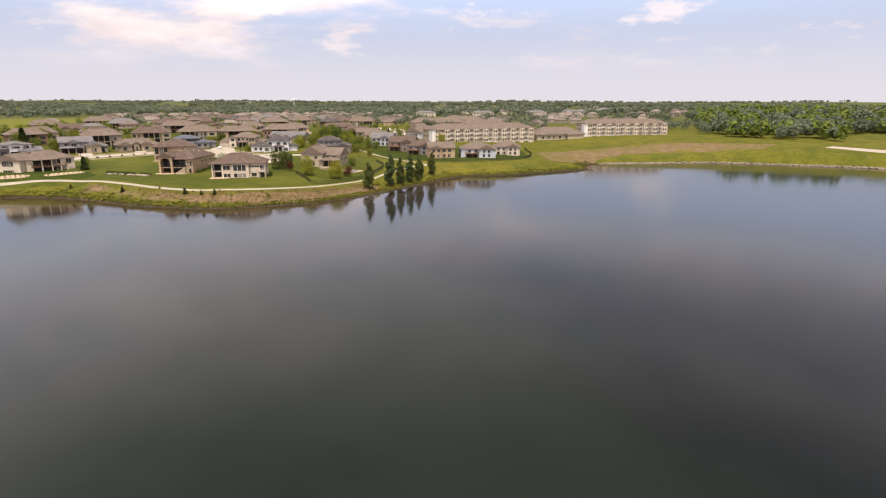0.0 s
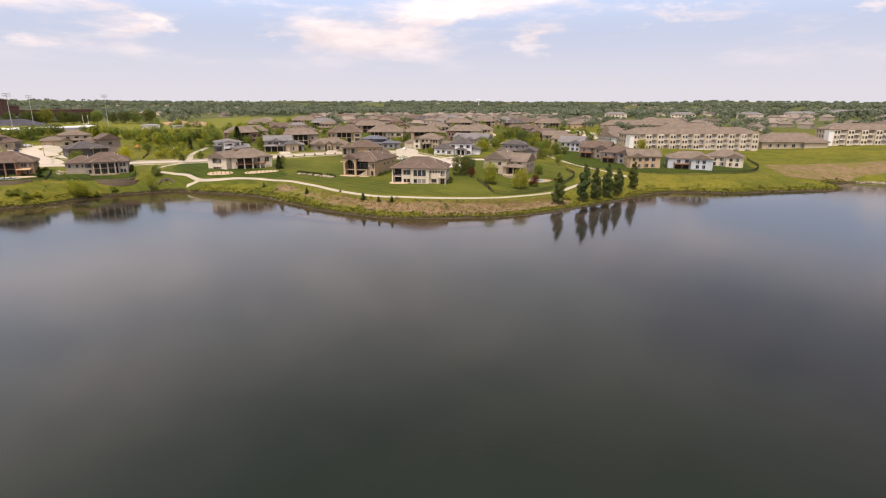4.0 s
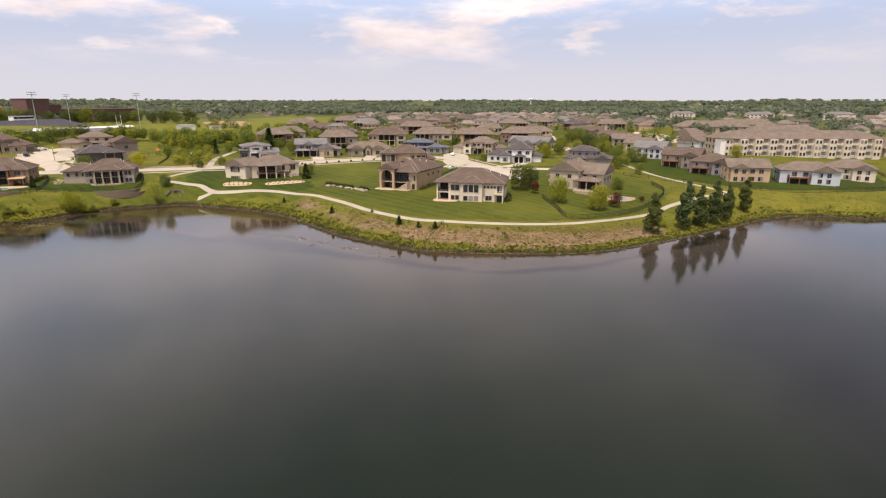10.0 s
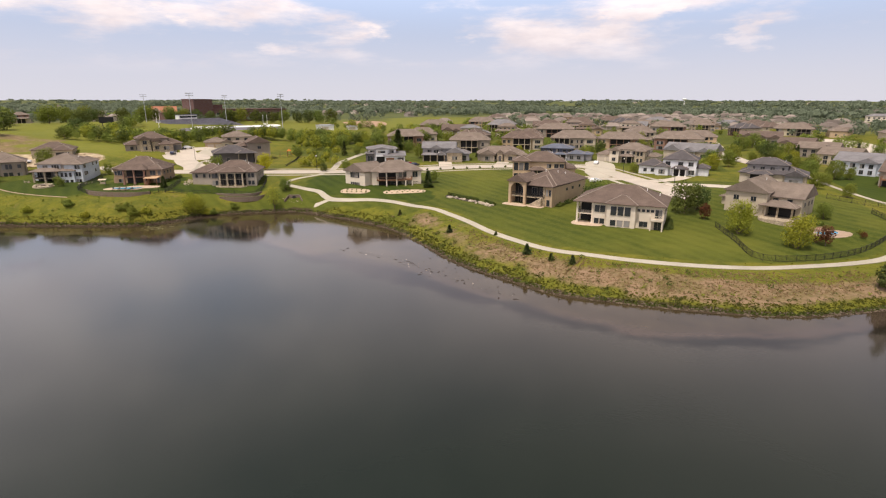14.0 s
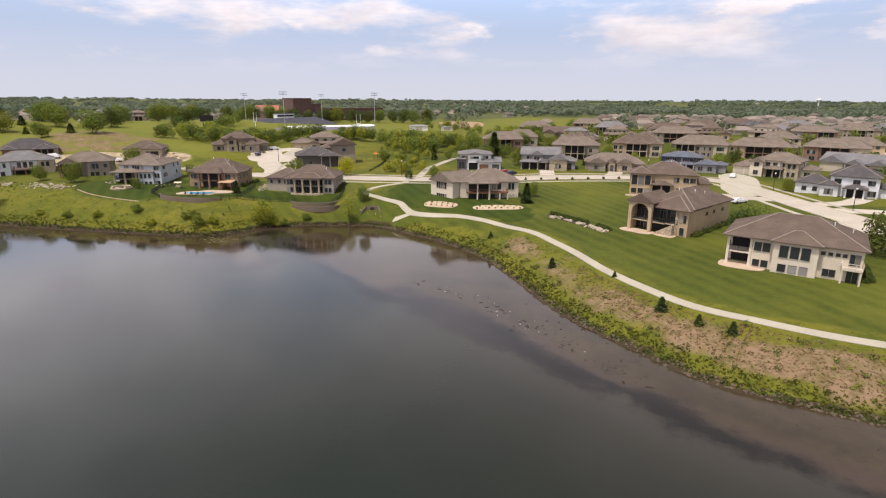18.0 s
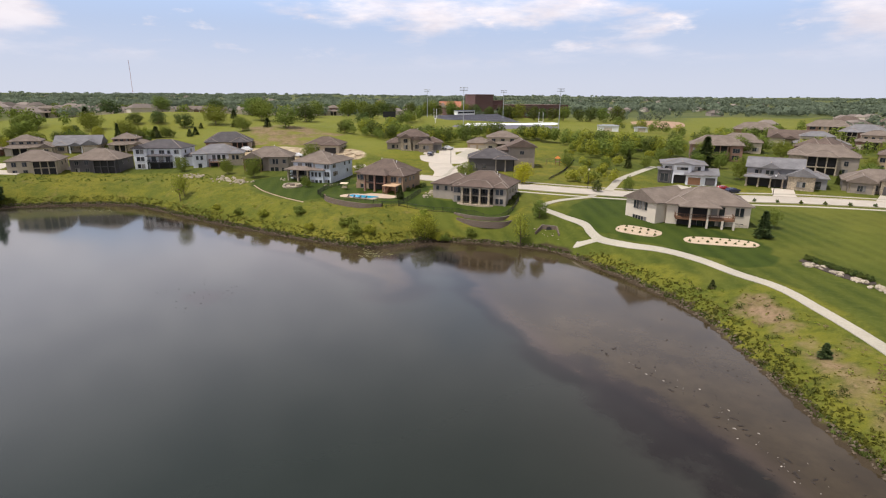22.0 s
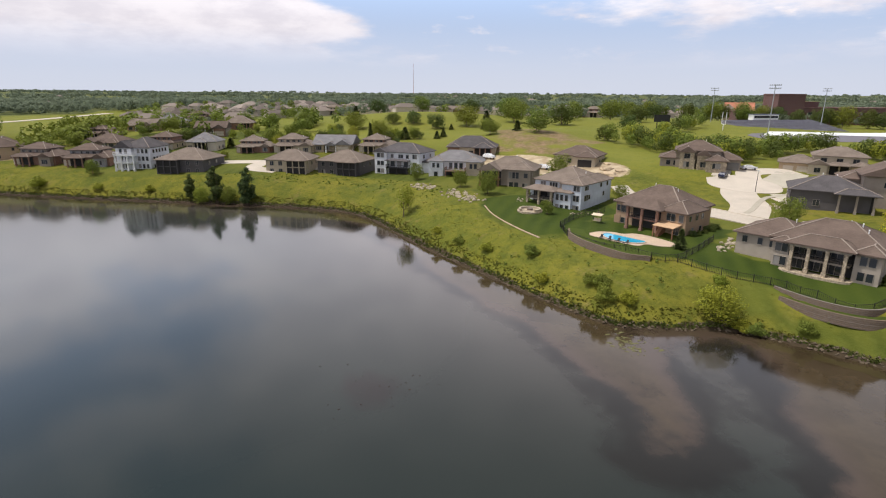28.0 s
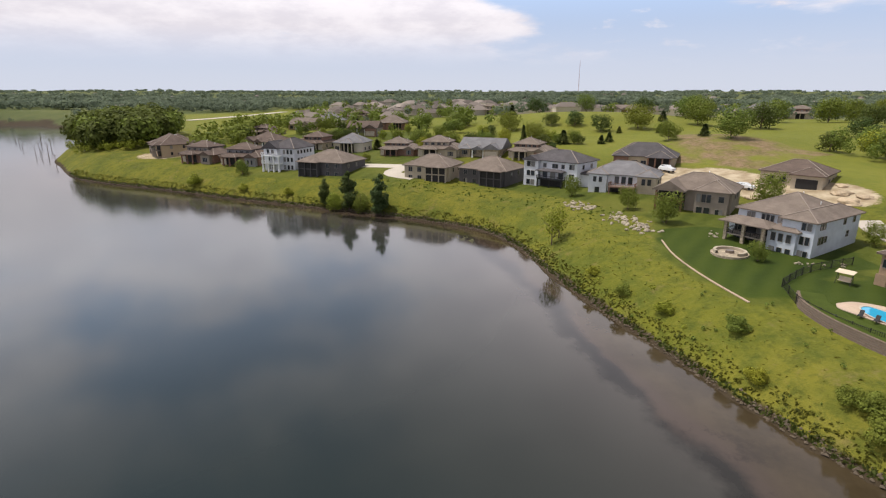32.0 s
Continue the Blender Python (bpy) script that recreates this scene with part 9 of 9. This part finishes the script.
# ---- masts and towers on the skyline ----
tower = empty("water_tower", pose(297, 1983, gz(297, 1983)), "distant white water tower above the trees", "water tower")
h = 44 - gz(297, 1983)
bm = bmesh.new()
limb(bm, (0, 0, -1), (0, 0, h), 2.2, 1.6, 10)
part("stem", bm, M["trim"], tower)
bm = bmesh.new()
bmesh.ops.create_uvsphere(bm, u_segments=14, v_segments=8, radius=5.5, matrix=Matrix.LocRotScale((0, 0, h), None, (1.2, 1.2, 0.65)))
part("tank", bm, M["trim"], tower)
radio = empty("radio_mast", pose(-2397, 915, gz(-2397, 915)), "thin lattice radio mast on the skyline", "radio mast")
bm = bmesh.new()
for s, q in ((-1, -1), (1, -1), (0, 1)):
    limb(bm, (s * 0.8, q * 0.8, -1), (s * 0.5, q * 0.5, 138), 0.3, 0.2, 5)
for k in range(35):
    z = 2 + k * 3.8
    limb(bm, (-0.8, -0.8, z), (0.8, -0.8, z + 3.8), 0.08, 0.08, 4)
part("lattice", bm, material("mast_paint", (0.45, 0.2, 0.17), 0.7), radio)


slab("bare_ground", [(-229, 603), (-226, 640), (-205, 650), (-178, 582), (-193, 543)], material("turned_soil", (0.33, 0.21, 0.13), 0.95, mottled(0.3, 0.2, 2.0)), "bare brown soil of a building site", "bare ground", 0.2)


def even_roofs(n, shade, base):
    each = n.add("ShaderNodeNewGeometry").outputs["Random Per Island"]
    n.link(n.mix(each, tuple(c * 0.55 for c in base), tuple(c * 1.45 for c in base)), shade.inputs["Base Color"])


def far_houses():
    """Distant pale houses, too small to tell apart."""
    r = random.Random(17)
    walls, roofs, wf, rf = [], [], [], []
    n = 0
    while n < 760:
        a, dist = radians(r.uniform(-60, 140)), math.exp(r.uniform(math.log(800), math.log(2700)))
        x, y = -math.sin(a) * dist, 150 + math.cos(a) * dist
        if n % 4 == 0:
            x, y = r.uniform(190, 900), r.uniform(520, 1500)
        elif n % 9 in (2, 3):
            x, y = r.uniform(-130, 210), r.uniform(600, 1000)
        elif n % 9 == 1:
            x, y = r.uniform(-680, -462), r.uniform(280, 640)
        elif n % 9 == 4:
            x, y = r.uniform(-720, -465), r.uniform(100, 290)
        if noise.noise(Vector((x, y, 5)) * 0.004) < -0.02 or (-460 < x < 170 and y < 600 and y > 60):
            continue
        n += 1
        w, d, hh, t, z = r.uniform(5.5, 9), r.uniform(4.5, 6), r.uniform(3, 5), r.uniform(0, 3.1), gz(x, y)
        c, s = math.cos(t), math.sin(t)
        put = lambda u, v, q: (x + u * c - v * s, y + u * s + v * c, z + q)
        k = len(walls)
        walls += [put(u, v, q) for q in (-1, hh) for u, v in ((-w, -d), (w, -d), (w, d), (-w, d))]
        wf += [(k, k + 1, k + 5, k + 4), (k + 1, k + 2, k + 6, k + 5), (k + 2, k + 3, k + 7, k + 6), (k + 3, k, k + 4, k + 7)]
        k = len(roofs)
        roofs += [put(u * 1.06, v * 1.1, hh) for u, v in ((-w, -d), (w, -d), (w, d), (-w, d))] + [put(-w * 0.5, 0, hh + 3), put(w * 0.5, 0, hh + 3)]
        rf += [(k, k + 1, k + 5, k + 4), (k + 1, k + 2, k + 5), (k + 2, k + 3, k + 4, k + 5), (k + 3, k, k + 4)]
    thing = tagged(new("far_suburb"), "distant pale houses among trees", "houses", kind="stuff")
    for name, v, f, m in (("walls", walls, wf, material("far_walls", (0.5, 0.43, 0.35), 0.9, even_roofs)), ("roofs", roofs, rf, material("far_roofs", (0.2, 0.165, 0.14), 0.95, even_roofs, spec=0.1))):
        mesh = bpy.data.meshes.new(name)
        mesh.from_pydata(v, [], f)
        mesh.materials.append(m)
        tagged(attach(name, mesh, thing), kind="stuff")


far_houses()


# ---- grass, weeds and stones along the shore ----
def tufts(name, places, tall, wide, mat, label, blades=4, seed=0):
    r = np.random.RandomState(seed)
    p = np.array(places)
    n = len(p)
    base = np.array([gz(x, y) for x, y in p])
    c = np.repeat(np.c_[p, base], blades, 0)
    m = n * blades
    a = r.rand(m) * 2 * np.pi
    h = (tall[0] + (tall[1] - tall[0]) * r.rand(n)).repeat(blades) * (0.6 + 0.6 * r.rand(m))
    w = wide * (0.6 + 0.8 * r.rand(m))
    lean = r.normal(size=(m, 2)) * h[:, None] * 0.35
    off = r.normal(size=(m, 2)) * wide * 0.6
    d = np.stack([np.cos(a), np.sin(a)], -1)
    lo = c[:, :2] + off
    one = np.c_[lo - d * w[:, None], c[:, 2] - 0.05]
    two = np.c_[lo + d * w[:, None], c[:, 2] - 0.05]
    top = np.c_[lo + lean + d * w[:, None] * 0.4, c[:, 2] + h]
    tip = np.c_[lo + lean - d * w[:, None] * 0.5, c[:, 2] + h * 0.85]
    mesh = bpy.data.meshes.new(name)
    mesh.from_pydata(np.stack([one, two, top, tip], 1).reshape(-1, 3).tolist(), [], np.arange(m * 4).reshape(-1, 4).tolist())
    mesh.materials.append(mat)
    return tagged(new(name, mesh), label, "grass", kind="stuff")


def shore_places(n, lo, hi, x0, x1, seed, keep=None):
    """Places at a distance inland between lo and hi, along the shoreline from x0 to x1."""
    r = np.random.RandomState(seed)
    line = SHORELINE[(SHORELINE[:, 0] > x0) & (SHORELINE[:, 0] < x1)]
    seg = np.hypot(*np.diff(line, axis=0).T)
    run = np.r_[0, np.cumsum(seg)]
    t = r.rand(n) * run[-1]
    x, y = np.interp(t, run, line[:, 0]), np.interp(t, run, line[:, 1])
    way = np.stack([np.interp(t + 1, run, line[:, 0]) - x, np.interp(t + 1, run, line[:, 1]) - y], -1)
    way /= np.linalg.norm(way, axis=1)[:, None] + 1e-9
    d = lo + (hi - lo) * r.rand(n) ** 1.2
    q = np.stack([x + way[:, 1] * d, y - way[:, 0] * d], -1)
    got = inland(q[:, 0], q[:, 1])
    ok = (got > lo - 0.3) & (got < hi + 1)
    if keep is not None:
        ok &= keep(q[:, 0], q[:, 1])
    return q[ok]


def off_lawn(x, y):
    ok = np.ones(len(x), bool)
    for poly in LAWNS + LUSH:
        ok &= ~within(poly, x, y)
    line = catmull(TRAIL, 6)
    far = np.min(np.hypot(x[:, None] - line[None, :, 0], y[:, None] - line[None, :, 1]), 1)
    return ok & (far > 2.2)


def on_dry(x, y):
    return within(DRY[0], x, y) & off_lawn(x, y) & (x > -25)


tufts("shore_grass", shore_places(6000, -0.1, 0.7, -345, 215, 1), (0.1, 0.35), 0.16, M["leaf_dark"], "dark rough grass overhanging the bank", 4, 1)
tufts("shore_grass", shore_places(8000, 0.5, 3, -345, 215, 2, off_lawn), (0.1, 0.3), 0.16, M["grassblade"], "long green grass along the water", 4, 2)
tufts("meadow_grass", shore_places(4000, 2, 34, -345, -95, 3, off_lawn), (0.03, 0.1), 0.2, M["grassblade"], "uneven unmown meadow grass", 3, 3)
tufts("meadow_grass", shore_places(3000, 2, 34, -95, 215, 23, off_lawn), (0.04, 0.14), 0.2, M["grassblade"], "rough unmown grass by the path", 3, 23)
tufts("dry_grass", shore_places(9000, 3, 22, -50, 70, 4, on_dry), (0.05, 0.2), 0.13, M["strawblade"], "dry straw-coloured grass on the bank", 4, 4)
_m = random.Random(77)
for name, spots, mat, lo, hi, label in (
        ("weeds", shore_places(430, 0.4, 4.5, -60, 75, 5, off_lawn), "weed", 0.2, 0.8, "leafy weeds along the water's edge"),
        ("weeds", shore_places(60, 3, 13, -50, 70, 8, off_lawn), "leaf_dark", 0.4, 1.1, "small dark bushes among dry grass"),
        ("weeds", shore_places(170, 3, 13, -60, 75, 12, off_lawn), "willow", 0.25, 0.7, "yellow-green weeds on the dry bank"),
        ("weeds", shore_places(260, 2, 13, -60, 75, 13, off_lawn), "strawblade", 0.2, 0.6, "dead brown stalks on the dry bank"),
        ("weeds", shore_places(260, 0.4, 3, -300, -100, 9, off_lawn), "weed", 0.25, 0.9, "leafy weeds at the foot of the meadow"),
        ("weeds", shore_places(70, 3, 24, -300, -100, 10, off_lawn), "willow", 0.3, 0.9, "yellow-green weed clumps in the meadow"),
        ("weeds", shore_places(200, 0.4, 5, 75, 215, 11, off_lawn), "weed", 0.3, 1.0, "leafy weeds by the eastern bank")):
    wood(name, [(x, y, lo + (hi - lo) * _m.random() ** 2) for x, y in spots], M[mat], label, 30, 1.5, len(spots), 1.9)
wood("weeds", [(x, y, 0.2 + 0.4 * _m.random() ** 2) for x, y in shore_places(170, 8, 26, -285, -205, 16, off_lawn)], M["leaf_dark"], "dark green weed clumps dotted over the meadow", 20, 1.4, 61, 1.5)
wood("weeds", [(x, y, 0.25 + 0.9 * _m.random() ** 4) for x, y in shore_places(110, 1, 16, -205, -100, 17, off_lawn)], M["leaf"], "green weed clumps along the sloping meadow", 40, 1.3, 62)
tufts("weeds", shore_places(300, 12, 26, -262, -205, 6, off_lawn), (0.15, 0.4), 0.2, M["leaf"], "green scattered weeds in the meadow", 6, 6)


def bank_stones(x0, x1, count, mat, big, label):
    r = np.random.RandomState(4)
    q = shore_places(count, -0.5, 0.8, x0, x1, 7)
    ico = [(0, 0, 0.6), (0.9, 0, 0), (0, 0.9, 0), (-0.9, 0, 0), (0, -0.9, 0), (0, 0, -0.6)]
    tri = [(0, 1, 2), (0, 2, 3), (0, 3, 4), (0, 4, 1), (5, 2, 1), (5, 3, 2), (5, 4, 3), (5, 1, 4)]
    v, f = [], []
    for x, y in q:
        k, s, z = len(v), r.uniform(0.12, big), max(gz(x, y), -0.05)
        v += [(x + a * s * r.uniform(0.6, 1.3), y + b * s * r.uniform(0.6, 1.3), z + c * s) for a, b, c in ico]
        f += [tuple(k + i for i in t) for t in tri]
    mesh = bpy.data.meshes.new("bank_stones")
    mesh.from_pydata(v, [], f)
    mesh.materials.append(mat)
    tagged(new("bank_stones", mesh), label, "stones", kind="stuff")


def dirt_piles(spots):
    r = random.Random(8)
    for x, y, size in spots:
        bm = bmesh.new()
        bmesh.ops.create_icosphere(bm, subdivisions=3, radius=1.0)
        for v in bm.verts:
            k = noise.noise(v.co * 1.7 + Vector((x, y, 0))) * 0.5 + noise.noise(v.co * 4.5 + Vector((y, x, 0))) * 0.2
            v.co = Vector((v.co.x * size * (1 + k), v.co.y * size * 0.8 * (1 + k), max(v.co.z, -0.2) * size * 0.34 * (1 + k * 1.4)))
        ob = part("mound", bm, M["spoil"], None, "", True)
        ob.matrix_basis = pose(x, y, gz(x, y) - 0.1, 0, 0, r.uniform(0, 360))
        tagged(ob, "rough mound of tan spoil on the building plot", "mound", "spoil mounds")


dirt_piles([(-211, 277, 2.6), (-206.5, 283, 3.2), (-203, 289, 2.8), (-209, 292, 2.2), (-228, 279, 2.4), (-235, 274, 2.0), (-204.5, 294, 2.0), (-216, 274.5, 1.8), (-242, 269, 1.8), (-214, 296, 1.6)])
bank_stones(-345, 215, 5200, material("dark_bank_stone", (0.1, 0.075, 0.05), 0.95, mottled(0.4, 1.0, 6.0)), 0.4, "dark earth and stones at the waterline")
bank_stones(215, 360, 1300, material("weathered_riprap", (0.27, 0.23, 0.17), 0.95, mottled(0.3, 0.8, 5.0)), 0.75, "pale riprap stones along the far bank")


# ---- scum, weed and drift on the shallows ----
def floating(name, line, spread, count, size, mat, label, seed):
    """Small ragged flat pieces lying on the water along a line."""
    r = np.random.RandomState(seed)
    path = catmull(line, 8)
    run = np.r_[0, np.cumsum(np.hypot(*np.diff(path, axis=0).T))]
    v, f = [], []
    for t in r.rand(count) * run[-1]:
        x, y = np.interp(t, run, path[:, 0]) + r.normal() * spread, np.interp(t, run, path[:, 1]) + r.normal() * spread
        if shore_gap(x, y) > -0.3:
            continue
        k, m, s, a = len(v), 7, size[0] + (size[1] - size[0]) * r.rand() ** 2.5, r.rand() * 6.28
        c, d = np.cos(a), np.sin(a)
        for z, w in ((0.0, 1.0), (0.03, 0.8)):
            for q in range(m):
                u, e = a + q * 2 * np.pi / m, s * w * r.uniform(0.5, 1.2)
                px, py = np.cos(u) * e * 1.7, np.sin(u) * e * 0.7
                v.append((x + px * c - py * d, y + px * d + py * c, z + r.rand() * 0.01))
        f += [(k + q, k + (q + 1) % m, k + m + (q + 1) % m, k + m + q) for q in range(m)] + [tuple(k + m + q for q in range(m))]
    mesh = bpy.data.meshes.new(name)
    mesh.from_pydata(v, [], f)
    mesh.materials.append(mat)
    tagged(new(name, mesh), label, "water weed", kind="stuff")


SPIT = [(-55, 222.5), (-47, 219.5), (-41, 218), (-36, 214.5), (-27, 208), (-19, 204), (-14.6, 200.3), (-8.6, 197.2)]
floating("water_weed", SPIT, 1.2, 90, (0.06, 0.4), M["wrack"], "dark sodden weed lying along the silt bar", 1)
floating("drift", [(x + 0.8, y + 0.6) for x, y in SPIT], 0.8, 45, (0.03, 0.14), M["driftwood"], "pale drift and foam along the silt bar", 2)
floating("drift", [(-60, 240), (-40, 228), (-25, 213), (-8, 203), (20, 197)], 3.0, 120, (0.04, 0.22), M["wrack"], "scattered weed scraps in the shallows", 3)
floating("algae", [(-121.5, 231), (-119, 229), (-117, 231.5)], 1.2, 90, (0.05, 0.4), M["algae"], "yellow-green algae floating by the bank", 4)
floating("algae", [(-224, 198), (-221, 200.5), (-217, 203)], 1.2, 80, (0.05, 0.5), M["algae"], "yellow-green algae floating by the bank", 5)
floating("drift", [(-126, 186), (-120, 193), (-114, 190)], 3.0, 60, (0.03, 0.14), M["wrack"], "dark weed showing at the lake surface", 6)
